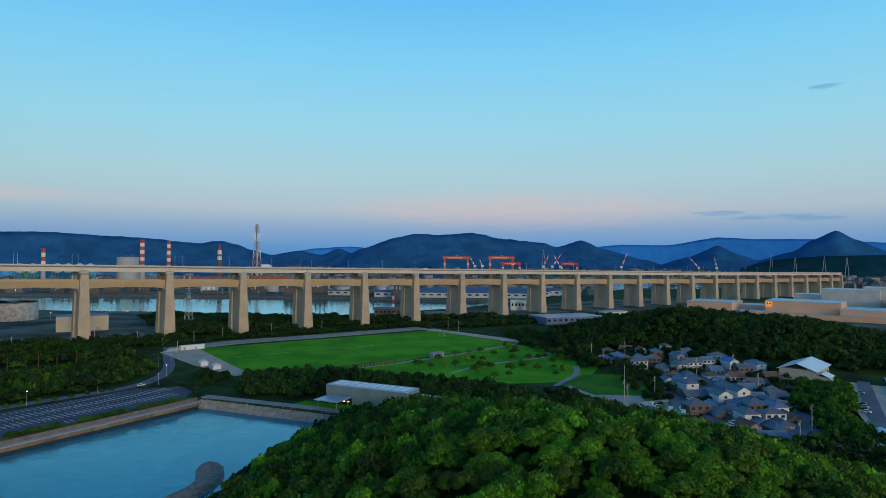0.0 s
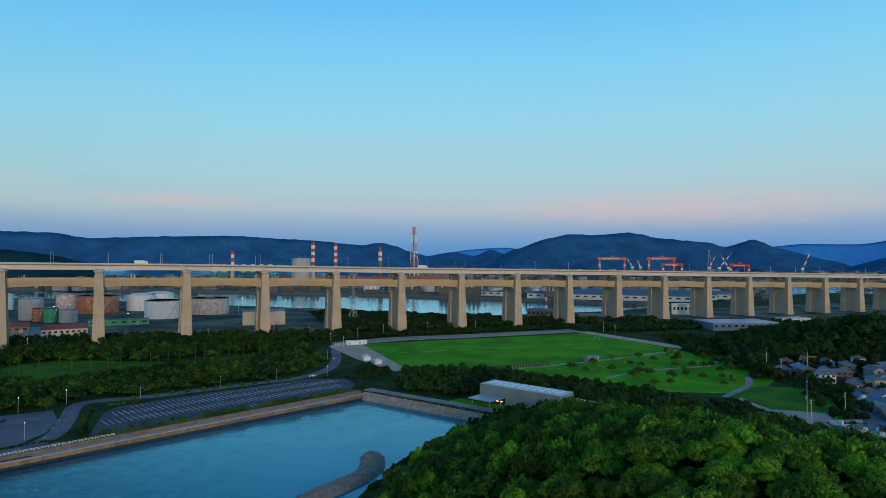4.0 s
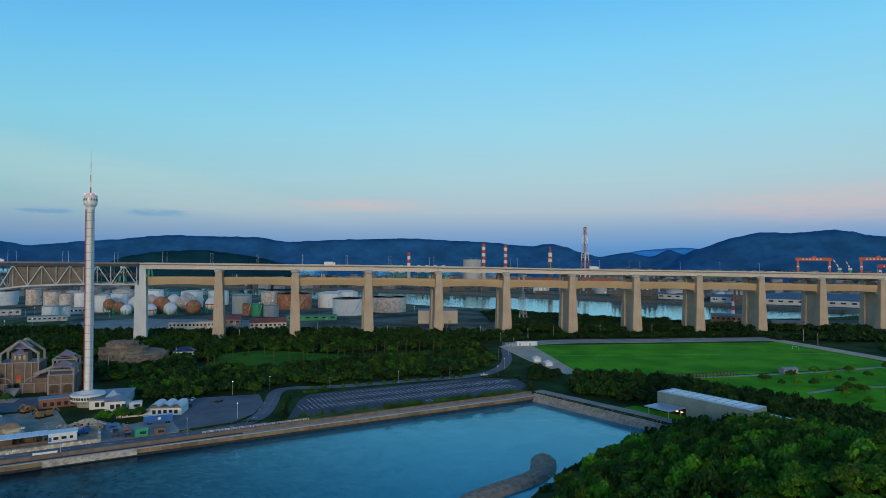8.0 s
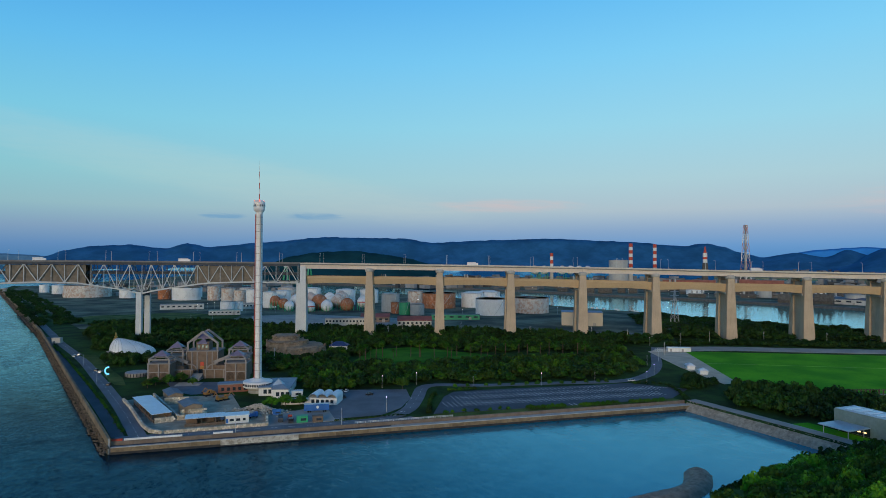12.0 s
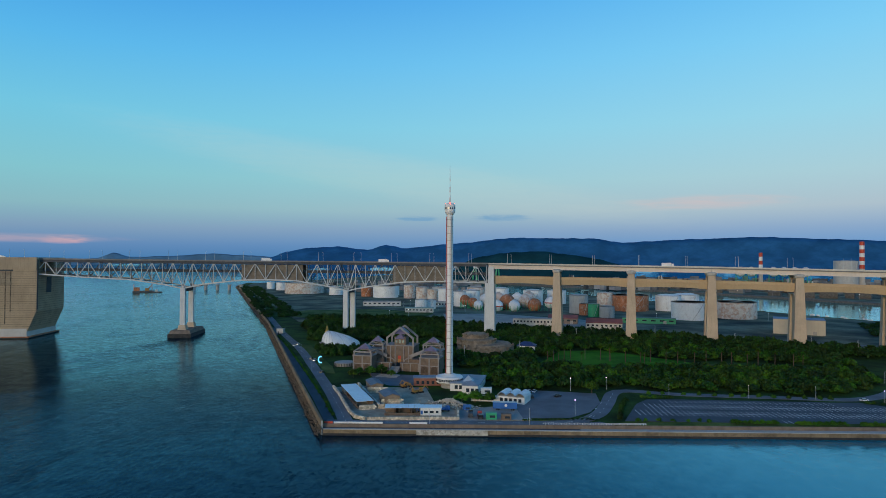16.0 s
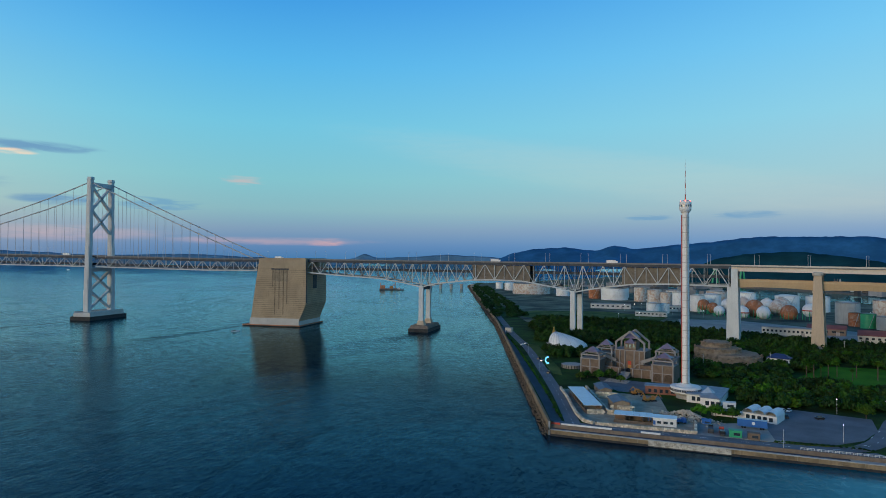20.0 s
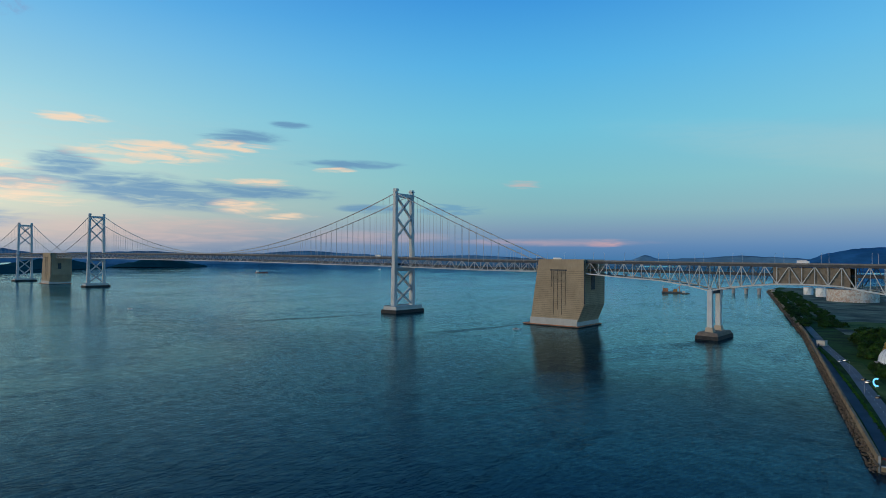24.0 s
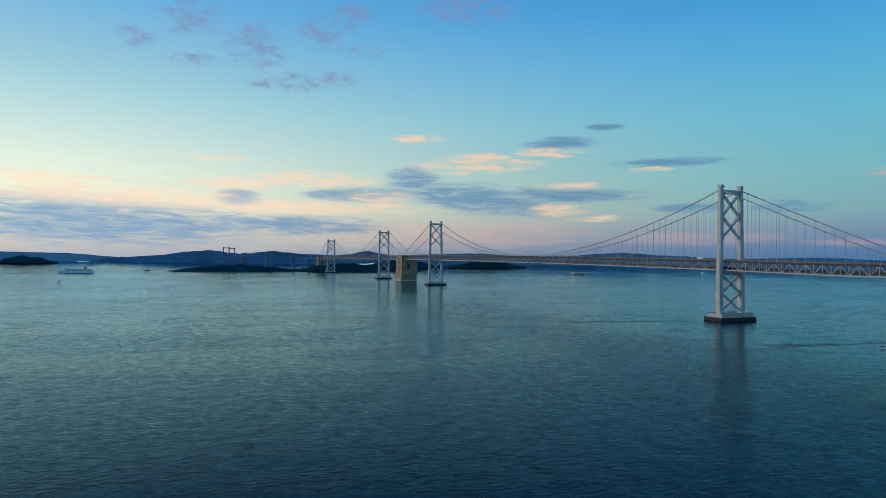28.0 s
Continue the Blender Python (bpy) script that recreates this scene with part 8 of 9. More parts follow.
flat_polygon("harbour_basin", [(953, -642), (964, -656), (958, -672), (934, -671), (933, -650)], 5.75, WATER, "small dark green fishing harbour", "water")
block_wall_low = Shape().ribbon([(966, -655, 6.6), (954, -640.5, 6.6), (931, -649, 6.6), (931, -672, 6.6)], 1.0, None, 1.6)
solid("harbour_wall", block_wall_low, CONCRETE_GREY, "low grey concrete harbour wall", "wall", kind="structure")
for x, y, a, m in ((951, -647, 60, WHITE_PAINT), (946, -650, 70, BLUE_PAINT), (944, -656, 80, WHITE_PAINT), (940, -662, 75, GREEN_PAINT), (950, -662, 10, WHITE_PAINT), (940, -652, 30, WHITE_PAINT)):
    t = thing("fishing_boat", "small moored fishing boat in the village harbour", "boat", "boats in the harbour", (x, y, 5.8), a)
    part("hull", Shape().prism([(-3.4, -1), (2.2, -1), (4.0, 0), (2.2, 1), (-3.4, 1)], 0, 0.9), m, t)
    part("wheelhouse", Shape().box(-1.2, 0, 0.9, 1.6, 1.3, 1.5), WHITE_PAINT, t)
    part("mast", Shape().rod((0.8, 0, 0.9), (0.8, 0, 3.6), 0.06, 0.04, 5), STEEL, t)
for x, y, a, m in ((966, -668, -20, SILVER), (972, -666, 70, WHITE_CAR), (1003, -662, -15, WHITE_CAR), (1010, -661, -15, SILVER), (925, -683, 60, WHITE_CAR), (930, -684, 60, SILVER), (1088, -634, 20, WHITE_CAR)):
    car(x, y, a, m, "small car parked in the village street", 6.15, group="cars in the village")
for x, y in ((1005, -629), (960, -634), (975, -648), (948, -637), (1068, -608), (1090, -596), (1107, -618), (1050, -668), (900, -706), (1070, -690), (935, -715), (1010, -700)):
    pole(x, y, 12.5, max(4.2, ground_z(x, y)))
for x, y in ((1034, -640), (1044, -636), (1052, -628), (1060, -634), (1066, -624), (1026, -645), (1014, -648), (1074, -616), (1046, -644), (1000, -650)):
    tree(x, y, rng.uniform(0.5, 0.8), int(rng.choice([1, 4])), "trees between village and green", 5.0)
garden = [p for p in scatter(VILLAGE, 9.5, [], 0.5) if all(math.hypot(p[0] - q[0], p[1] - q[1]) > 7.0 for q in spots + more) and p[0] > 965]
woodland("woodland", garden, MIDDLE, LEAF_DEEP, "dark garden trees between the village houses", (1.8, 3.4), (3.0, 6.0), lambda x, y: 5.4)
slope = [p for p in scatter([(1085, -596), (1140, -580), (1182, -640), (1182, -690), (1140, -702), (1105, -690)], 7.5) if inside(*p, VILLAGE) or inside(*p, MEADOW)]
slope = [p for p in slope if all(math.hypot(p[0] - q[0], p[1] - q[1]) > 8.0 for q in spots + more + [(1123, -659)])]
woodland("woodland", slope, MIDDLE, LEAF_DEEP, "trees on the slope above the village", (2.4, 4.4), (3.5, 7.0), ground_z)
shrub_row([(1018, -641), (990, -648), (960, -652)], 1.8, 2.2, "dense hedge shrub beside the green", LEAF, 3.0)
t = thing("assembly_hall", "big hall with a broad white low-pitched roof", "building", place=(1076, -731, max(5, ground_z(1076, -731))), turn=-20)
part("wall", Shape().box(0, 0, -2, 36, 20, 8.5), WALLS[0], t)
part("roof", Shape().gable(0, 0, 6.5, 36, 20, 3.6, 0, 1.2, 0.3), WHITE_ROOF, t)
part("porch", Shape().box(-12, -13, -1, 11, 8, 4.5), WALLS[0], t)
part("porch_roof", Shape().gable(-12, -13, 3.5, 11, 8, 1.8, 0, 0.8), WHITE_ROOF, t)
windows(t, [(-2 + 4 * k, -10.05, 1.5, 2.2, 1.6, 0) for k in range(5)])
pitched_building("hut", 1123, -659, -30, 12, 6, 2.6, 1.8, TAN_STONE, ROOFS[0], "old hut with a grey roof in the wood clearing", "hut", windows_=False, z=ground_z(1123, -659))
flat_polygon("beach", BEACH, 5.0, SAND, "pale sandy beach", "beach")
strip("beach_road", [(1125, -776), (1085, -764), (1040, -757), (1000, -751), (950, -744), (915, -741)], 6.5, 5.3, ASPHALT_OLD, "grey beach road")
panel_wall("beach_wall", (1120, -781), (920, -750), 10, 4.2, 6.2, 0.6, CONCRETE_PALE, "pale concrete beach wall")
for k, (x, y) in enumerate(((1000, -747), (994, -746), (988, -745.2), (982, -744.4), (1032, -752), (926, -739), (920, -738.5))):
    car(x, y, 60, (BLACK_CAR, SILVER, BLACK_CAR, WHITE_CAR, SILVER, WHITE_CAR, SILVER)[k], "car parked beside the beach road", 5.3, group="cars by the beach")
for x, y, w in ((916, -733, 14), (935, -741, 7)):
    t = thing("boat_shed", "low white shed by the beach road", "shed", "sheds by the beach", (x, y, 5.0), 10)
    part("wall", Shape().box(0, 0, 0, w, 5, 3), WHITE_PAINT, t)
    part("roof", Shape().gable(0, 0, 3, w, 5, 0.9), WHITE_ROOF, t)
    part("door", Shape().box(0, -2.55, 0, 2.4, 0.1, 2.2), BLUE_PAINT, t)
# ---- industry beyond the viaduct ----
flat_polygon("works_ground", [(545, 82), (720, 40), (870, -58), (985, -140), (1060, -190), (1240, -150), (1250, -20), (1254, 20), (1226, 90), (1207, 160), (1182, 280), (1082, 592), (996, 650), (896, 680), (756, 690), (632, 890), (376, 1290), (275, 1300), (300, 1000)], 4.12, INDUSTRIAL, "open industrial ground with grass and gravel", "ground")
flat_polygon("works_grass", [(560, 110), (690, 90), (720, 190), (640, 260), (540, 250), (505, 190)], 4.2, GRASS_ROUGH, "flat rough grass beside the tank yard", "grass")
flat_polygon("works_paving", [(720, 60), (860, -35), (910, 60), (800, 170), (730, 170)], 4.2, GRAVEL, "grey paved works yard", "ground")
strip("works_road", [(690, 60), (800, 0), (900, -50), (985, -120), (1070, -180)], 8, 4.25, ASPHALT_OLD, "works road behind the trees")
flat_polygon("east_works_ground", [(1290, -250), (1420, -330), (1620, -420), (1900, -560), (1900, -800), (1500, -900), (1340, -820), (1390, -640), (1440, -560), (1330, -440)], 4.15, INDUSTRIAL, "industrial ground east of the viaduct", "ground")
TANK_GREY = material("grey_tank_paint", (0.42, 0.43, 0.42), 0.6, vary=0.08, scale=0.2, streak=0.3)
TANK_RUSTY_WHITE = material("peeling_white_tank", (0.66, 0.62, 0.56), 0.7, vary=0.08, scale=0.12, fine=1.0, streak=0.3, stain=(0.42, 0.19, 0.09), stain_amount=0.6)
SPHERE_PINK = material("rust_bloomed_sphere", (0.62, 0.50, 0.44), 0.5, vary=0.1, scale=0.1, stain=(0.45, 0.20, 0.10), stain_amount=0.5)
PEACH = material("peach_factory_cladding", (0.80, 0.46, 0.29), 0.7, vary=0.05, scale=0.05, fine=0.6, streak=0.08)
CLAD = material("pale_cladding", (0.58, 0.58, 0.54), 0.6, vary=0.08, scale=0.1, streak=0.15)
CLAD_BLUE = material("blue_grey_cladding", (0.16, 0.22, 0.34), 0.6, vary=0.1, scale=0.1, streak=0.1)
ROOF_DARK = material("dark_blue_factory_roof", (0.07, 0.10, 0.16), 0.5, vary=0.15, scale=0.05)
ROOF_RED = material("dull_red_roof", (0.28, 0.10, 0.08), 0.7, vary=0.2, scale=0.1)
PIPE_DARK = material("dark_plant_steel", (0.10, 0.095, 0.09), 0.7, vary=0.3, scale=0.3)
SHORE_MIX = material("mixed_town_walls", (0.17, 0.17, 0.17), 0.8, vary=0.3, scale=0.02, fine=0.3, per_island=0.75, bump=0)


def storage_tank(x, y, r, top, mat, label, dome=0.06, bands=3):
    t_ = thing("storage_tank", label, "storage tank", "storage tanks of the works", (x, y, 4.1))
    h = top - 4.1
    part("shell", Shape().lathe(0, 0, [(r, 0), (r, h)], 40), mat, t_)
    part("roof", Shape().lathe(0, 0, [(r * 1.005, h), (r * 1.01, h + 0.25), (r * 0.6, h + r * dome), (r * 0.1, h + r * dome * 1.3)], 40), mat, t_)
    for k in range(1, bands):
        part("wind_girder", Shape().lathe(0, 0, [(r + 0.05, h * k / bands), (r + 0.35, h * k / bands + 0.05), (r + 0.35, h * k / bands + 0.25), (r + 0.05, h * k / bands + 0.3)], 40), mat, t_)
    st = Shape()
    for k in range(10):
        a, b = -1.9 + k * 0.07, -1.9 + (k + 1) * 0.07
        st.beam((math.cos(a) * (r + 0.5), math.sin(a) * (r + 0.5), h * k / 10), (math.cos(b) * (r + 0.5), math.sin(b) * (r + 0.5), h * (k + 1) / 10), 0.8, 0.25)
    part("stair", st, STEEL, t_)
    part("handrail", Shape().lathe(0, 0, [(r * 0.99, h + 0.9), (r * 0.99, h + 1.05), (r * 0.985, h + 1.05), (r * 0.985, h + 0.9)], 40), STEEL, t_)
    return t_


for x, y, r, top, m, lab in (
        (923, 171, 13, 29, TANK_GREY, "grey scaffolded round tank"), (919, 140, 6, 19, RUST, "small rust-red round tank"), (925, 118, 7.6, 20, GREEN_PAINT, "bright green round tank"), (938, 105, 9.7, 18, TANK_GREY, "grey round storage tank"),
        (1017, 211, 26, 26.5, RUST, "wide rust-red round tank"), (1006, 282, 13, 26, TANK_RUSTY_WHITE, "rust-streaked white round tank"), (1073, 204, 18.4, 26, TANK_WHITE, "white round storage tank"), (1034, 72, 21.4, 25.5, TANK_WHITE, "wide white round tank"),
        (1105, 83, 25, 24.5, TANK_RUSTY_WHITE, "wide white tank with peeling rust"), (707, 521, 11.3, 29, TANK_RUSTY_WHITE, "rust-streaked white round tank"), (726, 452, 12, 28, TANK_RUSTY_WHITE, "rusty round storage tank"), (741, 416, 9.6, 26, TANK_RUSTY_WHITE, "white and rust round tank"),
        (757, 380, 10.2, 28, TANK_WHITE, "tall white round tank"), (706, 247, 9.1, 18.5, TANK_WHITE, "small white round tank"), (722, 262, 7.5, 17, TANK_WHITE, "small white round tank"), (774, 311, 10.3, 27.5, TANK_WHITE, "tall white round tank"), (669, 635, 24, 23, TANK_WHITE, "wide pale round tank"),
        (487, 720, 42, 26.5, TANK_RUSTY_WHITE, "very wide white tank with rust"), (625, 586, 11.4, 21, RUST, "rusty round storage tank"), (662, 555, 25, 26, TANK_WHITE, "wide white round tank"), (383, 926, 9.6, 20, TANK_WHITE, "small white tank far along the shore"),
        (820, 420, 16, 29, TANK_RUSTY_WHITE, "white round tank with a rusty roof"), (800, 350, 14, 27, TANK_WHITE, "white round storage tank"), (856, 381, 14.4, 29, TANK_WHITE, "white round storage tank"), (900, 330, 16, 28, TANK_WHITE, "white round storage tank"), (950, 360, 16, 26, TANK_WHITE, "white round storage tank"),
        (1120, 240, 20, 25, TANK_WHITE, "white round storage tank"), (760, 470, 14, 27, TANK_RUSTY_WHITE, "rust-streaked round storage tank"), (420, 850, 12, 22, TANK_WHITE, "white tank far along the shore"), (560, 650, 14, 20, TANK_WHITE, "pale round storage tank")):
    storage_tank(x, y, r, top, m, lab, 0.03 if r > 20 else 0.12)


def sphere_tank(x, y, r, top, mat, label, red=False):
    t_ = thing("sphere_tank", label, "gas sphere", "gas spheres of the works", (x, y, 4.1))
    zc = top - 4.1 - r
    prof = [(r * math.cos(a), zc + r * math.sin(a)) for a in [(-90 + 12 * k) * math.pi / 180 for k in range(1, 15)]]
    part("shell", Shape().lathe(0, 0, prof, 28), mat, t_, smooth=True)
    for k in range(10):
        a = 2 * math.pi * k / 10
        part("leg", Shape().rod((r * 0.96 * math.cos(a), r * 0.96 * math.sin(a), 0), (r * 0.96 * math.cos(a), r * 0.96 * math.sin(a), zc), 0.35, 0.35, 6), GREEN_PAINT, t_)
    part("walkway", Shape().lathe(0, 0, [(r * 0.3, 2 * r + zc - r - 0.2), (r * 0.3, zc + r + 0.6), (r * 0.2, zc + r + 0.6)], 12), STEEL, t_)
    if red:
        part("band", Shape().lathe(0, 0, [(r * 1.005, zc - r * 0.08), (r * 1.01, zc + r * 0.08)], 28), RED_PAINT, t_, "red band round the sphere")
    return t_


for x, y, r, top, m, red, lab in ((834, 233, 11.7, 27.5, RUST, False, "rust-brown gas sphere on legs"), (839, 208, 8.5, 20.6, TANK_WHITE, False, "white gas sphere on legs"), (815, 214, 8.6, 20, TANK_WHITE, True, "white gas sphere with a red band"),
                                  (789, 227, 7, 19, TANK_WHITE, False, "white gas sphere on legs"), (864, 240, 10.7, 27, TANK_RUSTY_WHITE, False, "white gas sphere with rust blooms"), (871, 215, 10.2, 22.5, RUST, False, "brown scaffolded gas sphere"),
                                  (892, 205, 8.5, 25, TANK_WHITE, True, "white gas sphere with a red band"), (839, 319, 9.4, 26, SPHERE_PINK, False, "pinkish gas sphere on legs"), (861, 280, 9.8, 27, TANK_WHITE, False, "white gas sphere on legs"),
                                  (776, 269, 8, 24.8, RUST, False, "brown gas sphere on legs"), (787, 262, 7.7, 21, RUST, False, "brown gas sphere on legs"), (812, 290, 9.5, 25, TANK_WHITE, False, "white gas sphere on legs"), (880, 283, 11.9, 29, TANK_RUSTY_WHITE, False, "white gas sphere with rust blooms")):
    sphere_tank(x, y, r, top, m, lab, red)


def works_hall(x, y, turn, sx, sy, h, rise, wall, roof, label, n_windows=6, group="works buildings", z=4.1):
    t_ = thing("works_building", label, "industrial building", group, (x, y, z), turn)
    part("wall", Shape().box(0, 0, 0, sx, sy, h), wall, t_)
    part("roof", Shape().gable(0, 0, h, sx, sy, rise, 0, 0.4, 0.3) if rise > 0.3 else Shape().box(0, 0, h, sx + 0.4, sy + 0.4, 0.4), roof, t_)
    if rise > 0.3:
        for s_ in (-1, 1):
            part("gable_wall", Shape().poly([(s_ * sx / 2, -sy / 2, h), (s_ * sx / 2, sy / 2, h), (s_ * sx / 2, 0, h + rise * 0.97), (s_ * (sx / 2 - 0.2), -sy / 2, h), (s_ * (sx / 2 - 0.2), sy / 2, h), (s_ * (sx / 2 - 0.2), 0, h + rise * 0.97)],
                 [(0, 1, 2), (5, 4, 3), (0, 3, 4, 1), (1, 4, 5, 2), (2, 5, 3, 0)]), wall, t_)
    for k in range(n_windows):
        part("window", Shape().box(-sx / 2 + (k + 0.5) * sx / n_windows, -sy / 2 - 0.05, h * 0.45, sx / n_windows * 0.5, 0.14, h * 0.28), GLASS, t_)
    part("door", Shape().box(sx * 0.3, -sy / 2 - 0.06, 0, 3.4, 0.14, min(3.6, h * 0.6)), CONCRETE_GREY, t_)
    return t_


works_hall(1068, -84, -35, 46, 26, 15.0, 0, material("cream_cladding", (0.55, 0.50, 0.40), 0.6, vary=0.06, scale=0.1, streak=0.15), CLAD_BLUE, "large cream warehouse with a blue-grey roof", 0)
works_hall(884, -22, -22, 38, 20, 7.0, 4.0, CLAD, ROOF_RED, "white warehouse with a rounded red roof", 8)
works_hall(817, 22, -22, 46, 16, 7.5, 0, CLAD, CONCRETE_GREY, "long white two-storey works office", 12)
works_hall(858, 40, -22, 34, 20, 6.5, 3.5, material("brown_cladding", (0.22, 0.17, 0.14), 0.7, vary=0.15), ROOF_RED, "brown warehouse with dull roofs", 5)
works_hall(960, 30, -25, 60, 14, 6, 0, GREEN_PAINT, material("green_roof", (0.05, 0.16, 0.11), 0.6, vary=0.15), "long low green pipe rack shed", 6)
works_hall(700, 205, -10, 40, 14, 6, 0, CLAD, material("pale_green_roof", (0.22, 0.34, 0.30), 0.6, vary=0.1), "low works building with a pale green roof", 8)
works_hall(650, 330, -5, 60, 18, 7, 0, CLAD, CONCRETE_GREY, "long grey works building", 8)
works_hall(740, 300, -5, 24, 14, 8, 0, CLAD, CONCRETE_GREY, "pale works building between tanks", 5)
works_hall(1510, -425, -70, 30, 22, 14, 0, WHITE_PAINT, PALE_ROOF, "white harbour office building", 6)
works_hall(1348, -290, -70, 34, 14, 9, 2, TAN_STONE, ROOFS[0], "tan harbour building with a grey roof", 6)
works_hall(1342, -362, -60, 30, 14, 7, 2, material("dark_shed_wall", (0.12, 0.10, 0.09), 0.8, vary=0.2), ROOFS[0], "dark shed beside the quay", 4)
works_hall(1361, -521, -45, 76, 40, 8.0, 0, CLAD_BLUE, PALE_ROOF, "long blue hangar with a pale flat roof", 10)
works_hall(1470, -560, -40, 40, 20, 6, 0, CLAD, PALE_ROOF, "low pale works building", 6)
# long dark-roofed mill halls across the channel
for k in range(5):
    works_hall(1755 + k * 42, -215 - 12 * k, -72, 300, 34, 10, 4, CLAD, ROOF_DARK, "very long mill hall with a dark blue roof", 20, "mill halls across the channel", 3.0)
works_hall(1720, 60, -80, 160, 30, 9, 3, CLAD, ROOF_DARK, "long mill hall with a dark roof", 10, "mill halls across the channel", 3.0)
works_hall(1900, 560, -40, 130, 24, 24, 0, ROOF_RED, ROOF_RED, "long dark red plant building", 0, "mill halls across the channel", 3.0)
works_hall(2000, 450, -48, 150, 24, 26, 0, ROOF_RED, ROOF_RED, "long dark red plant building", 0, "mill halls across the channel", 3.0)
# peach factory
t = thing("factory", "large peach-coloured factory with pale blue roofs", "factory", place=(1567, -650, 4.1), turn=-106)
for x, y, sx, sy, h, nm in ((30, 36, 60, 60, 16.5, "wing"), (130, 26, 240, 56, 6.5, "front_range"), (142, 44, 86, 60, 21, "main_block"), (215, 36, 60, 60, 14, "end_block"), (80, 64, 40, 40, 12, "link")):
    w = part(nm, Shape().box(x, y, 0, sx, sy, h), PEACH, t)
    part("roof", Shape().box(x, y, h, sx + 0.6, sy + 0.6, 0.5), PALE_ROOF, w)
sg = part("sign_board", Shape().box(104, 13.7, 13, 8, 0.3, 7), glowing("sign_orange_glow", (1.0, 0.35, 0.06), 0.9), t, "lit orange sign board")
for k in range(2):
    part("sign_mark", Shape().lathe(0, 0, [(1.2, 0), (1.2, 0.1)], 16), RED_PAINT, sg).matrix_basis = pose(102.4 + k * 3.2, 13.4, 17.6, 90, 0, 0)
for k in range(3):
    part("sign_bar", Shape().box(101.6 + k * 2.4, 13.4, 13.8, 1.8, 0.1, 1.6), WHITE_PAINT, sg)
for yaw_deg, d, sx, sy, h in ((-98.6, 1090, 60, 40, 24), (-100.8, 1080, 70, 50, 33), (-103.2, 1100, 60, 50, 36), (-105, 1040, 60, 50, 22)):
    x, y = yaw_at(d, yaw_deg)
    works_hall(x, y, -106, sx, sy, h, 0, CLAD, PALE_ROOF, "pale factory block behind the peach works", 0)
works_hall(1395, -880, -106, 60, 34, 9, 4, WHITE_PAINT, WHITE_ROOF, "white arched warehouse by the shore", 4)

# chimneys
PALE_RED = material("faded_red_paint", (0.50, 0.24, 0.20), 0.6, vary=0.1)
def chimney(x, y, top, r, label, bands=5, base=3.0):
    t_ = thing("chimney", label, "chimney", "chimneys across the channel", (x, y, base))
    h = top - base
    part("base_section", Shape().lathe(0, 0, [(r * 1.4, 0), (r * 1.1, h * 0.45)], 16), CONCRETE_PALE, t_)
    for k in range(bands):
        z0, z1 = h * (0.45 + 0.55 * k / bands), h * (0.45 + 0.55 * (k + 1) / bands)
        part("band", Shape().lathe(0, 0, [(r * (1.1 - 0.08 * k / bands), z0), (r * (1.1 - 0.08 * (k + 1) / bands), z1)], 16), RED_PAINT if (bands - k) % 2 == 1 else WHITE_PAINT, t_)
    return t_


chimney(1696, 900, 101, 4.6, "red and white banded chimney", 5)
chimney(1878, 759, 129, 5.4, "tall red and white banded chimney", 7)
chimney(1928, 714, 126, 4.8, "tall red and white banded chimney", 7)
t = thing("lattice_chimney", "chimney inside a pale red and white lattice tower", "chimney", "chimneys across the channel", (2091, 540, 3.0))
for k in range(7):
    z0, z1 = 174 * k / 7, 174 * (k + 1) / 7
    w0, w1 = 11 - 7.5 * k / 7, 11 - 7.5 * (k + 1) / 7
    sh = Shape()
    for i in (-1, 1):
        for j in (-1, 1):
            sh.beam((i * w0, j * w0, z0), (i * w1, j * w1, z1), 1.1)
        sh.beam((-w0, i * w0, z0), (w1, i * w1, z1), 0.7)
        sh.beam((w0, i * w0, z0), (-w1, i * w1, z1), 0.7)
        sh.beam((-w1, i * w1, z1), (w1, i * w1, z1), 0.7)
        sh.beam((i * w1, -w1, z1), (i * w1, w1, z1), 0.7)
    part("lattice", sh, WHITE_PAINT if k % 2 else PALE_RED, t)
part("flue", Shape().lathe(0, 0, [(3.2, 0), (2.6, 176)], 14), CONCRETE_PALE, t)
t = thing("flare_tower", "dark narrow tower with a pale red-striped head", "chimney", "chimneys across the channel", (2023, 618, 3.0))
part("shaft", Shape().lathe(0, 0, [(9, 0), (7.5, 66), (6.5, 70)], 14), PIPE_DARK, t)
part("head", Shape().lathe(0, 0, [(6.2, 70), (5.8, 98)], 14), WHITE_PAINT, t)
part("band", Shape().lathe(0, 0, [(6.1, 80), (6.0, 86)], 14), RED_PAINT, t)
part("tip", Shape().lathe(0, 0, [(4.5, 98), (2.5, 108), (1.6, 116)], 12), RED_PAINT, t)
storage_tank(1819, 743, 27, 79, TANK_GREY, "huge grey round gas holder", 0.05, 5)
for k, (x, y) in enumerate(((1640, 905), (1662, 890), (1720, 880), (1742, 868), (1760, 850), (1780, 835))):
    sphere_tank(x, y, 13, 62, TANK_WHITE, "pale gas sphere on a tall frame")

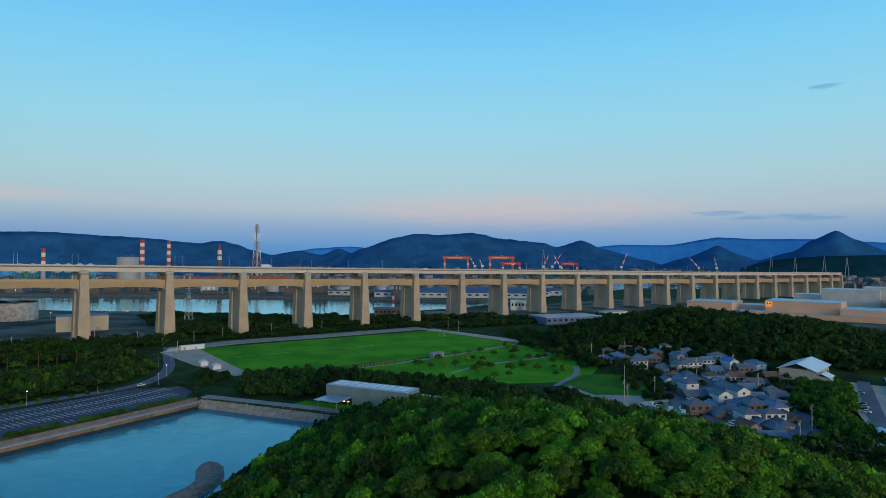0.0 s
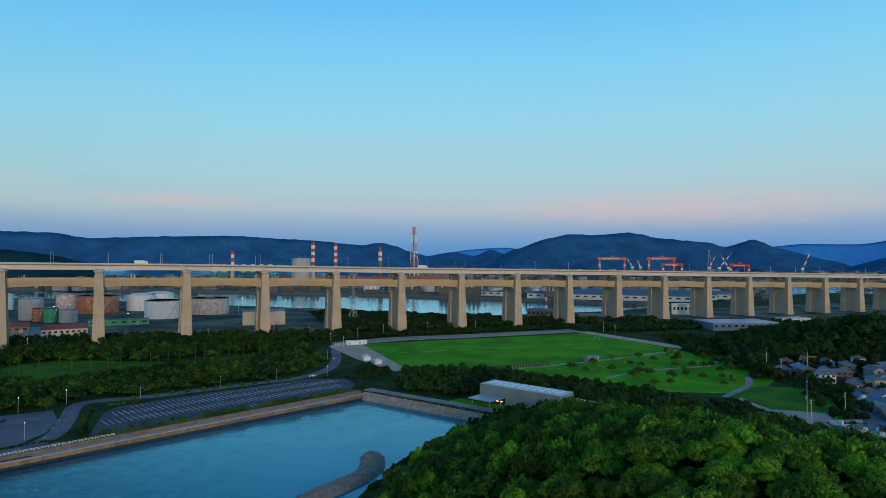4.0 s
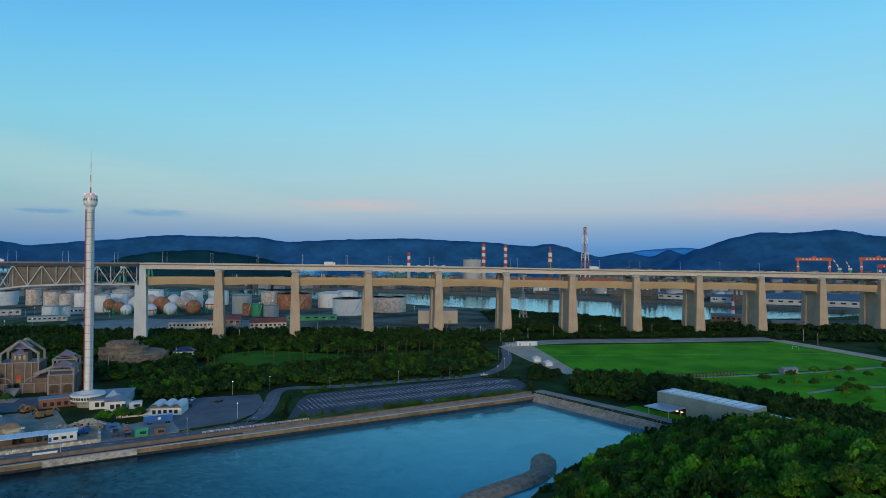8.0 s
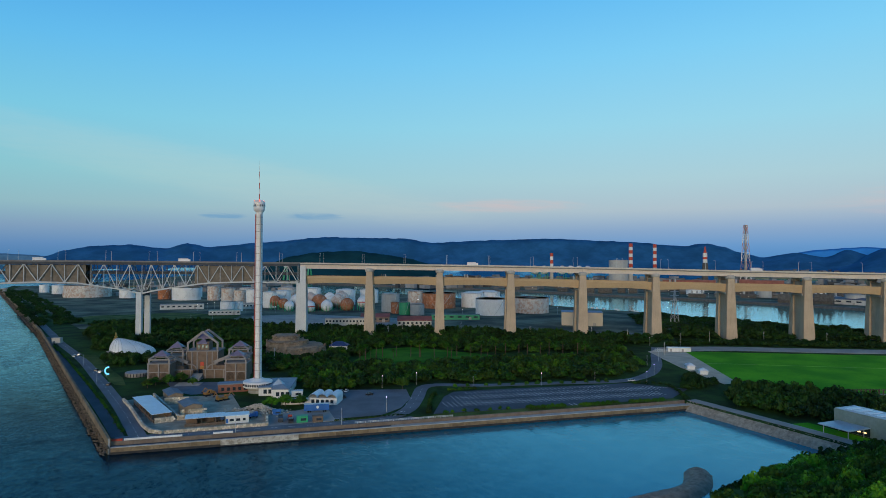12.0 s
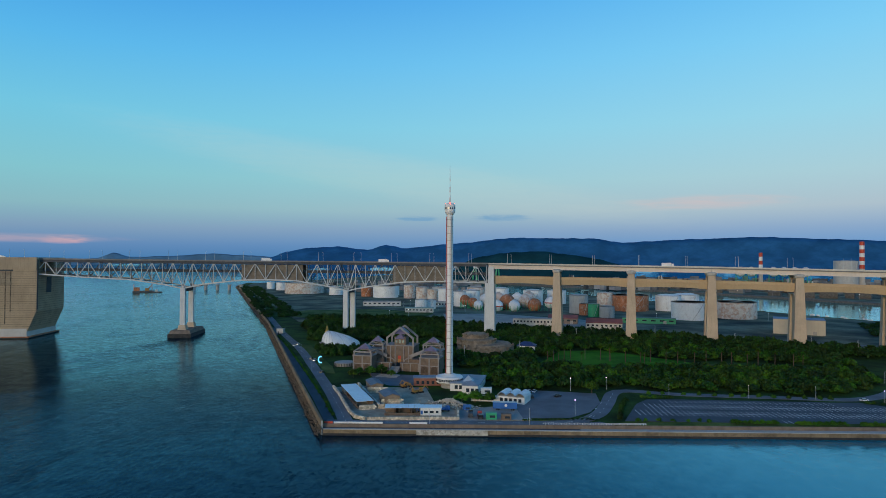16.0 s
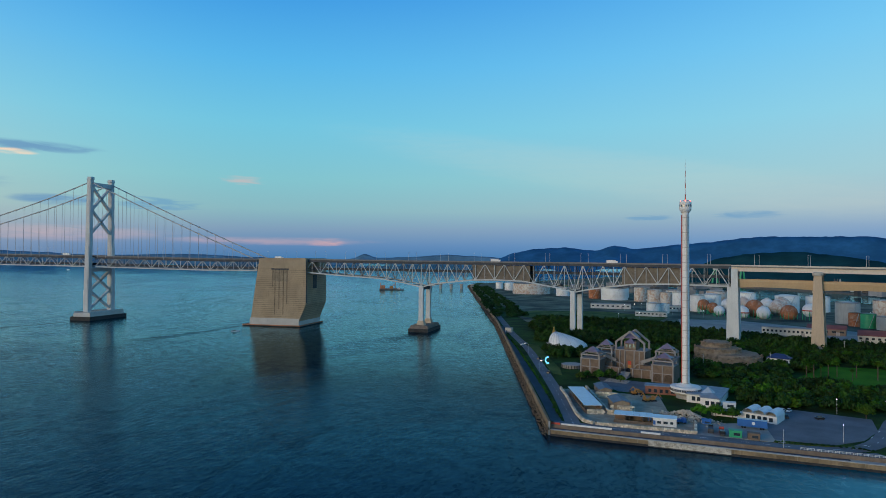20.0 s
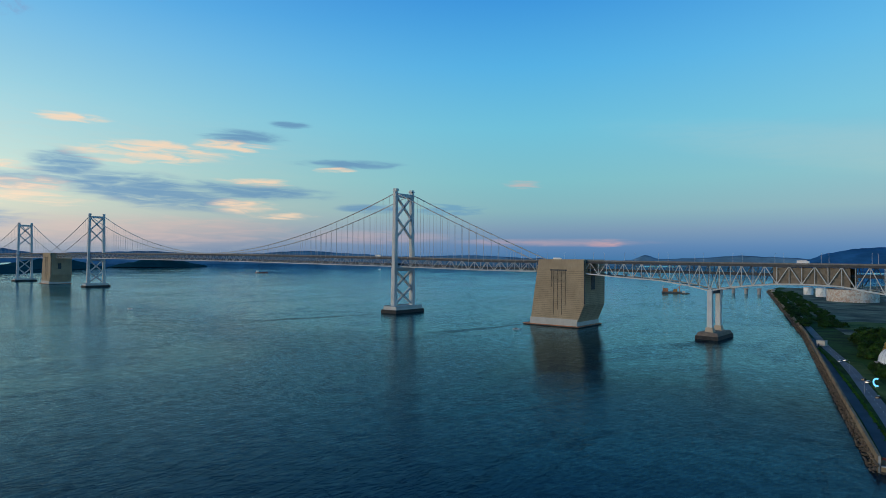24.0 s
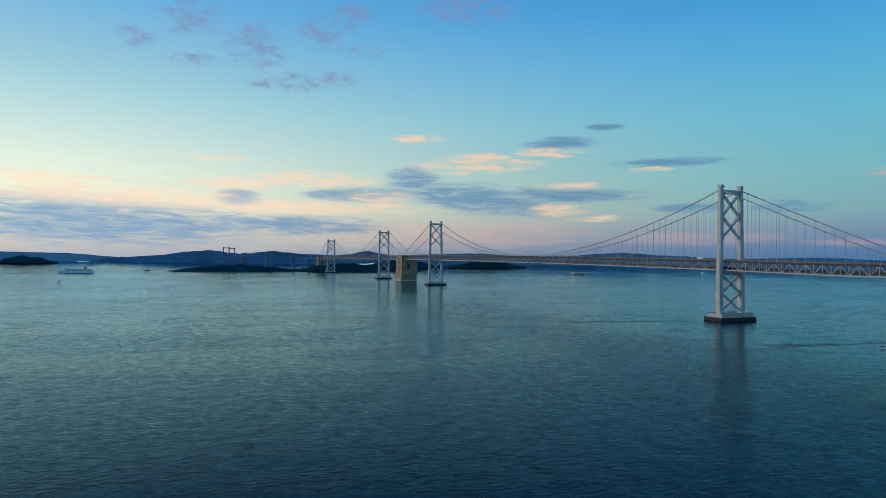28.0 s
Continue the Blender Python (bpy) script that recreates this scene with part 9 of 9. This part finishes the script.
# plant clutter on the far shore
def plant_block(x, y, sx, sy, h, mat, turn):
    t_ = thing("plant_structure", "dark steel process plant with pipes and columns", "process plant", "process plant across the channel", (x, y, 3.0), turn)
    part("frame", Shape().box(0, 0, 0, sx, sy, h * 0.55), mat, t_)
    for k in range(3):
        part("column", Shape().lathe(sx * (-0.3 + 0.3 * k), 0, [(2.2, 0), (2.2, h * (0.7 + 0.3 * rng.random())), (0.8, h * 1.05)], 10), (PIPE_DARK, PIPE_DARK, TANK_GREY)[int(rng.integers(3))], t_)
    part("pipe_rack", Shape().box(0, -sy / 2 - 3, 5, sx * 1.3, 2.2, 1.2), PIPE_DARK, t_)


def shore_point(t):
    pts = [(1056, 1288), (1218, 1020), (1363, 782), (1461, 562), (1524, 372), (1584, 232), (1618, 100), (1646, -40), (1660, -160)]
    t *= len(pts) - 1
    i = min(int(t), len(pts) - 2)
    return Vector((*pts[i], 0)).lerp(Vector((*pts[i + 1], 0)), t - i)


for k in range(56):
    p = shore_point((k + 0.5) / 56)
    back = 20 + 260 * rng.random() ** 1.2
    plant_block(p.x + back * 0.8, p.y + back * 0.55, rng.uniform(14, 34), rng.uniform(10, 18), rng.uniform(10, 34), (PIPE_DARK, PIPE_DARK, PIPE_DARK, SHORE_MIX)[int(rng.integers(4))], rng.uniform(-70, -40))
for k in range(26):
    p = shore_point(rng.random())
    back = rng.uniform(60, 400)
    storage_tank(p.x + back * 0.8, p.y + back * 0.55, rng.uniform(8, 17), rng.uniform(14, 24), (TANK_GREY, TANK_GREY, TANK_WHITE)[int(rng.integers(3))], "pale storage tank across the channel", 0.1, 2)
quay = Shape()
for k in range(40):
    a, b = shore_point(k / 40), shore_point((k + 1) / 40)
    quay.beam((a.x - 3, a.y, 1.2), (b.x - 3, b.y, 1.2), 3.0, 4.0)
solid("far_quay", quay, PIPE_DARK, "dark quay wall across the channel", "quay", kind="structure")
for k in range(9):
    t = thing("barge", "small dark work barge moored by the tanks", "boat", "barges by the near quay", (1236 + 3.4 * k + rng.uniform(-3, 6), 122 - k * 14, 0.0), rng.uniform(60, 110))
    part("hull", Shape().prism([(-9, -2.6), (7, -2.6), (10, 0), (7, 2.6), (-9, 2.6)], -0.5, 2.0), (PIPE_DARK, RED_PAINT, BLUE_PAINT)[k % 3], t)
    part("wheelhouse", Shape().box(-5, 0, 2.0, 4, 3.4, 3.4), WHITE_PAINT, t)
    part("mast", Shape().rod((2, 0, 2), (2, 0, 8), 0.2, 0.1, 6), PIPE_DARK, t)
t = thing("navigation_beacon", "red and white striped harbour beacon", "beacon", place=(1440, -250, 0.0))
for k in range(5):
    part("band", Shape().lathe(0, 0, [(2.4 - 0.2 * k, 6 * k), (2.2 - 0.2 * k, 6 * k + 6)], 12), RED_PAINT if k % 2 == 0 else WHITE_PAINT, t)
part("footing", Shape().lathe(0, 0, [(5, -3), (5, 0.2)], 14), CONCRETE_GREY, t)


def pylon(x, y, h, base=3.0):
    t_ = thing("power_pylon", "pale steel lattice power pylon", "pylon", "power pylons", (x, y, base))
    sh = Shape()
    for k in range(6):
        z0, z1 = h * k / 6, h * (k + 1) / 6
        w0, w1 = h * 0.09 * (1 - k / 6.6), h * 0.09 * (1 - (k + 1) / 6.6)
        for i in (-1, 1):
            for j in (-1, 1):
                sh.beam((i * w0, j * w0, z0), (i * w1, j * w1, z1), 0.5)
            sh.beam((-w0, i * w0, z0), (w1, i * w1, z1), 0.3)
            sh.beam((w0, i * w0, z0), (-w1, i * w1, z1), 0.3)
    part("lattice", sh, STEEL, t_)
    for z in (0.7, 0.83, 0.95):
        part("cross_arm", Shape().box(0, 0, h * z, h * 0.3, 0.6, 0.6), STEEL, t_)


pylon(1165, -130, 42)
for yaw_deg, d, h in ((-76.5, 3900, 120), (-95.3, 3500, 90), (-99.0, 3300, 80), (-97.0, 2600, 70), (-100.5, 2500, 70)):
    x, y = yaw_at(d, yaw_deg)
    pylon(x, y, h, 20)

# shipyard
def gantry(yaw_a, yaw_b, top, paint, label, d=3000.0):
    ax, ay = yaw_at(d, yaw_a)
    bx, by = yaw_at(d, yaw_b)
    a, b = Vector((ax, ay, 0)), Vector((bx, by, 0))
    L = (b - a).length
    m = (a + b) / 2
    t_ = thing("gantry_crane", label, "gantry crane", "shipyard cranes", (m.x, m.y, 5.0), math.degrees(math.atan2(b.y - a.y, b.x - a.x)))
    h = top - 5
    part("girder", Shape().box(0, 0, h - 12, L * 1.04, 12, 12), paint, t_)
    for s_ in (-1, 1):
        leg = part("leg", Shape().beam((s_ * L * 0.45, -12, 0), (s_ * L * 0.45, 0, h - 12), 7).beam((s_ * L * 0.45, 12, 0), (s_ * L * 0.45, 0, h - 12), 7), paint, t_)
        part("white_section", Shape().box(s_ * L * 0.45, 0, h * 0.45, 9, 16, h * 0.16), WHITE_PAINT, leg)
    part("trolley", Shape().box(L * 0.02, 0, h, 18, 14, 7, 0, 0.6), paint, t_)
    for k in range(6):
        part("mark", Shape().box(L * (-0.3 + 0.1 * k), -6.3, h - 9, L * 0.05, 0.4, 5), WHITE_PAINT, t_)


gantry(-67.26, -69.66, 91, ORANGE_PAINT, "huge orange gantry crane with white leg bands")
gantry(-71.5, -73.8, 92, ORANGE_PAINT, "huge orange gantry crane with white leg bands")
gantry(-72.7, -74.4, 64, RED_PAINT, "red gantry crane with a white legend bar")
gantry(-78.1, -79.6, 64, RED_PAINT, "red gantry crane with a white legend bar")


def jib(yaw_a, yaw_b, top, label, d=2990.0, low=40):
    ax, ay = yaw_at(d, yaw_a)
    bx, by = yaw_at(d, yaw_b)
    t_ = thing("jib_crane", label, "jib crane", "shipyard cranes", (ax, ay, 5.0))
    part("portal", Shape().beam((-8, -8, 0), (-3, 0, low - 5), 3).beam((8, -8, 0), (3, 0, low - 5), 3).beam((-8, 8, 0), (-3, 0, low - 5), 3).beam((8, 8, 0), (3, 0, low - 5), 3), GREEN_PAINT, t_)
    part("cab", Shape().box(0, 0, low - 5, 12, 10, 9), WHITE_PAINT, t_)
    a, b = Vector((0, 0, low)), Vector((bx - ax, by - ay, top - 5))
    for k in range(5):
        part("jib_section", Shape().beam(a.lerp(b, k / 5), a.lerp(b, (k + 1) / 5), 5.0 - 0.6 * k), RED_PAINT if k % 2 == 0 else WHITE_PAINT, t_)


jib(-76.5, -77.0, 102, "red and white luffing jib crane")
jib(-77.3, -78.2, 111, "red and white luffing jib crane")
jib(-78.0, -77.4, 104, "red and white luffing jib crane")
jib(-83.4, -84.0, 124, "tall red and white luffing jib crane")
jib(-70.2, -69.7, 92, "pale and red luffing jib crane")
jib(-70.9, -70.6, 80, "red luffing jib crane")
jib(-89.8, -89.0, 92, "red luffing jib crane on the shore")
jib(-91.2, -91.0, 96, "green and white jib crane")
jib(-9.9, -10.4, 60, "pale blue quay crane", 2300, 50)
jib(-12.0, -12.4, 58, "pale blue quay crane", 2300, 50)
hull = thing("ship_hull", "dark ship hull in the shipyard dock", "ship", place=(*yaw_at(2960, -66.2), 0.0), turn=-22)
part("hull", Shape().prism([(-70, -14), (60, -14), (85, 0), (60, 14), (-70, 14)], -2, 16), material("dark_blue_hull", (0.03, 0.05, 0.13), 0.5, vary=0.15), hull)
part("superstructure", Shape().box(-52, 0, 16, 22, 24, 18), WHITE_PAINT, hull)


def town(name, yaw0, yaw1, d0, d1, count, label, tall=(4, 16), base=5.0):
    """Far houses and halls that nobody could count."""
    sh = Shape()
    for _ in range(count):
        x, y = yaw_at(rng.uniform(d0, d1), rng.uniform(yaw0, yaw1))
        d = math.hypot(x - EYE[0], y - EYE[1])
        sh.box(x, y, base - 1 + far_rise(d) * 0.6, rng.uniform(8, 42), rng.uniform(8, 22), rng.uniform(*tall) + 1, rng.uniform(0, 180))
    ob = solid(name, sh, SHORE_MIX, label, "town", kind="stuff")
    return ob


town("distant_town", -92, -50, 3100, 4300, 1500, "low pale town before the mountains")
town("distant_town", -110, -86, 1900, 3300, 420, "low town and works along the far bay", (4, 14), 4.0)
town("distant_works", -60, -20, 1650, 2600, 420, "jumble of works buildings across the channel", (5, 18), 3.0)
town("distant_works", -82, -60, 1350, 2500, 260, "jumble of works buildings and yards", (4, 12), 3.5)
town("distant_works", -10, 6, 1400, 2000, 90, "works buildings along the north shore", (4, 12), 4.0)
NORTH_LAND = [(380, 1290), (640, 1250), (900, 1330), (1020, 1330), (1010, 1700), (900, 2500), (700, 2300), (560, 1900), (380, 1500)]
land("ground_north_shore", NORTH_LAND, 3.5, INDUSTRIAL, "industrial land north of the channel mouth")
# belts of trees on the far sides
def far_wood(name, pts, label, r=(4, 7), h=(6, 10)):
    woodland(name, pts, PLAIN, LEAF_DEEP, label, r, h)


far_wood("woodland", scatter([(660, 60), (720, 46), (690, 86), (560, 105), (548, 85)], 8), "dark trees along the works fence")
far_wood("woodland", [(p.x + rng.uniform(-6, 6), p.y + rng.uniform(-6, 6)) for p in arc_path([(505, 130), (470, 270), (400, 570), (290, 1040)], 7.0)], "shore trees along the north road", (3, 5), (4, 7))
far_wood("woodland", [(p.x + rng.uniform(-14, 14), p.y + rng.uniform(-14, 14)) for p in arc_path([(530, 140), (495, 280), (430, 560), (330, 980)], 5.0)], "shore trees along the north road", (3, 5), (4, 7))
strip("shore_road_north", [(530, 20), (500, 150), (455, 350), (370, 720), (285, 1080)], 7, 4.3, ASPHALT_OLD, "grey shore road running north")


# small floodlights of the works, lit at dusk
FLOOD = glowing("floodlight_glow", (1.0, 0.86, 0.68), 9.0)
flood_post = Shape().rod((0, 0, 0), (0, 0, 9.0), 0.16, 0.10, 6).mesh("post", STEEL)
flood_head = Shape().box(0, 0, 9.0, 0.5, 0.5, 0.35).mesh("lamp_head", FLOOD)
lamp_spots = scatter([(640, 100), (900, 60), (1180, 30), (1150, 180), (1120, 300), (1000, 540), (760, 600), (640, 420)], 88, [], 0.5)[:24]
lamp_spots += scatter([(1330, 745), (1500, 515), (1560, 280), (1630, -100), (1760, -150), (1700, 500), (1450, 900)], 100, [], 0.5)[:24]
for x, y in lamp_spots:
    t_ = thing("floodlight", "small lit floodlight on a steel post", "floodlight", "floodlights of the works", (x, y, 3.9 if x < 1250 else 2.9))
    part("post", flood_post, None, t_)
    part("lamp_head", flood_head, None, t_, "lit lamp head")
wharf = Shape().ribbon(arc_path([(1050, 1292), (1212, 1019), (1357, 782), (1455, 562), (1518, 372), (1578, 232), (1612, 100), (1640, -40), (1655, -160), (1670, -300)], 40), 14, 4.4, 5.5)
solid("wharf", wharf, PIPE_DARK, "dark working quay along the far side of the channel", "quay", kind="structure")
# ---- ships and traffic ----
t = thing("ferry", "white passenger ferry under way with an orange funnel", "ferry", place=(-2428, -1146, 0.0), turn=-92)
part("hull", Shape().prism([(-64, -11), (48, -11), (70, 0), (48, 11), (-64, 11)], -2, 11), WHITE_PAINT, t)
part("waterline", Shape().prism([(-64.3, -11.2), (48, -11.2), (70.3, 0), (48, 11.2), (-64.3, 11.2)], -2.2, 1.6), BLUE_PAINT, t, "dark blue waterline")
part("car_deck", Shape().box(-6, 0, 11, 108, 21, 5), WHITE_PAINT, t)
part("passenger_deck", Shape().box(-8, 0, 16, 92, 18, 4), WHITE_PAINT, t)
part("bridge_deck", Shape().box(34, 0, 20, 16, 20, 4), WHITE_PAINT, t)
for s_ in (-1, 1):
    part("window_band", Shape().box(-8, s_ * 9.05, 17.2, 84, 0.2, 1.4), GLASS, t)
    part("window_band", Shape().box(-6, s_ * 10.55, 12.6, 96, 0.2, 1.4), GLASS, t)
    part("funnel", Shape().box(-34, s_ * 5, 20, 9, 5, 8, 0, 0.8), ORANGE_PAINT, t, "orange funnel")
part("mast", Shape().rod((36, 0, 24), (36, 0, 34), 0.4, 0.2, 6), STEEL, t)


def cargo_ship(x, y, turn, long, label, paint):
    t_ = thing("cargo_ship", label, "cargo ship", "small ships in the strait", (x, y, 0.0), turn)
    w = long * 0.09
    part("hull", Shape().prism([(-long / 2, -w), (long * 0.38, -w), (long / 2, 0), (long * 0.38, w), (-long / 2, w)], -1, 4.5), paint, t_)
    part("hatch", Shape().box(long * 0.06, 0, 4.5, long * 0.5, w * 1.4, 1.6), ROOF_RED, t_)
    part("wheelhouse", Shape().box(-long * 0.38, 0, 4.5, long * 0.14, w * 1.6, 8), WHITE_PAINT, t_)
    part("mast", Shape().rod((long * 0.36, 0, 4.5), (long * 0.36, 0, 13), 0.3, 0.2, 6), STEEL, t_)


cargo_ship(-2152, 1223, 90, 74, "small dark red coaster in the strait", ROOF_RED)
cargo_ship(-2268, 2230, 90, 80, "small red coaster far up the strait", ROOF_RED)
cargo_ship(-2900, -900, 60, 30, "small grey boat in the strait", STEEL_DARK)
t = thing("buoy", "dark channel buoy in the sea", "buoy", place=(-1464, -1039, 0.0))
part("float", Shape().lathe(0, 0, [(2.4, -1), (2.4, 1.4), (1.0, 2.0)], 12), PIPE_DARK, t)
part("cage", Shape().lathe(0, 0, [(0.9, 2.0), (0.5, 6.5)], 8), PIPE_DARK, t)
t = thing("crane_barge", "rusty dredging barge with a lattice crane", "barge", place=(105, 846, 0.0), turn=20)
part("hull", Shape().box(0, 0, -1, 46, 18, 4.5), PIPE_DARK, t)
part("deck_house", Shape().box(-14, 0, 3.5, 12, 10, 8), RUST, t)
part("crane_body", Shape().box(8, 0, 3.5, 9, 8, 6), YELLOW_PAINT, t)
part("jib", Shape().beam((10, 0, 8), (22, 0, 22), 1.4), RUST, t)
part("spud", Shape().rod((-20, 6, 0), (-20, 6, 18), 0.8, 0.8, 8), RUST, t)
part("spud", Shape().rod((18, -6, 0), (18, -6, 16), 0.8, 0.8, 8), RUST, t)
for k in range(6):
    x = 250 - 30 * k
    t = thing("dolphin", "dark concrete mooring dolphin standing in the sea", "mooring dolphin", "mooring dolphins", (x + 60, 930 + 6 * k, 0.0))
    part("shaft", Shape().lathe(0, 0, [(4.0, -3), (4.0, 12)], 12), CONCRETE_GREY, t)
    part("cap", Shape().box(0, 0, 12, 10, 10, 2.0), CONCRETE_GREY, t)
t = thing("tug", "small dark tug beside the dredging barge", "boat", place=(140, 830, 0.0), turn=10)
part("hull", Shape().prism([(-10, -3.5), (7, -3.5), (12, 0), (7, 3.5), (-10, 3.5)], -1, 2.4), PIPE_DARK, t)
part("wheelhouse", Shape().box(-1, 0, 2.4, 6, 4.4, 4.5), CLAD, t)
for x, y, a in ((-330, -250, 20), (250, -80, 40)):
    t = thing("motor_boat", "tiny white motor boat on the strait", "boat", "motor boats on the strait", (x, y, 0.0), a)
    part("hull", Shape().prism([(-4, -1.3), (2.5, -1.3), (5, 0), (2.5, 1.3), (-4, 1.3)], -0.3, 1.1), WHITE_PAINT, t)
    part("cabin", Shape().box(-0.6, 0, 1.1, 2.6, 1.8, 1.2), GLASS, t)
# bridge traffic
def lorry(x, off, label, paint):
    p, side, d = axis(x)
    q = across(x, off, road_z(x) + 0.05)
    t_ = thing("lorry", label, "lorry", "lorries on the bridge", tuple(q), math.degrees(math.atan2(d.y, d.x)))
    part("box", Shape().box(-1, 0, 1.0, 8.5, 2.5, 2.9), paint, t_)
    part("cab", Shape().box(4.4, 0, 0.6, 2.0, 2.4, 2.6, 0, 0.9), WHITE_CAR, t_)
    for i in (-3.6, -2.4, 4.2):
        for j in (-1, 1):
            part("wheel", WHEEL, None, t_).matrix_basis = pose(i, j, 0.5) @ Matrix.Diagonal((1.5, 1.5, 1.5, 1))


for x, off in ((262, 8), (645, 8), (905, 8), (-60, -7), (1150, -8), (520, -8)):
    lorry(x, off, "white box lorry on the bridge road", WHITE_CAR)
# steel colour with the distance haze painted in as blue-grey
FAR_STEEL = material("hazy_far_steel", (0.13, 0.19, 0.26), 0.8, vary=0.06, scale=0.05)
# far bridges beyond the islands
def far_frame(x, y, h, w, label):
    t_ = thing("bridge_tower", label, "bridge tower", "far bridge towers", (x, y, 0.0), 15)
    for s_ in (-1, 1):
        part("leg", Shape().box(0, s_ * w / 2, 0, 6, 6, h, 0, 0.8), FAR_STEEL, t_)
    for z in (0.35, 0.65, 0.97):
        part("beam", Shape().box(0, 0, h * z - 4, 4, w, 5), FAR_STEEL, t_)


far_frame(-3269, -500, 136, 34, "haze-toned tower of a far cable-stayed bridge")
far_frame(-3230, -470, 132, 34, "haze-toned tower of a far cable-stayed bridge")
far_frame(-3265, -400, 104, 30, "haze-toned tower of a far bridge beyond the island")
far_frame(-3251, -258, 104, 30, "haze-toned tower of a far bridge beyond the island")
t = thing("far_viaduct", "haze-toned grey viaduct across the far islands", "viaduct")
for a, b in (((-2910, 0), (-3080, -120)), ((-3080, -120), (-3150, -330)), ((-3150, -330), (-3268, -560))):
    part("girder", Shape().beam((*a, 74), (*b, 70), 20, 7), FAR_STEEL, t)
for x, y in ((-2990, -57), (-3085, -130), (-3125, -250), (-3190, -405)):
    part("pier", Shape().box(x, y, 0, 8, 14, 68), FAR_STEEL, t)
anchorage(-2925, 5, 84, "far concrete anchorage on the island")
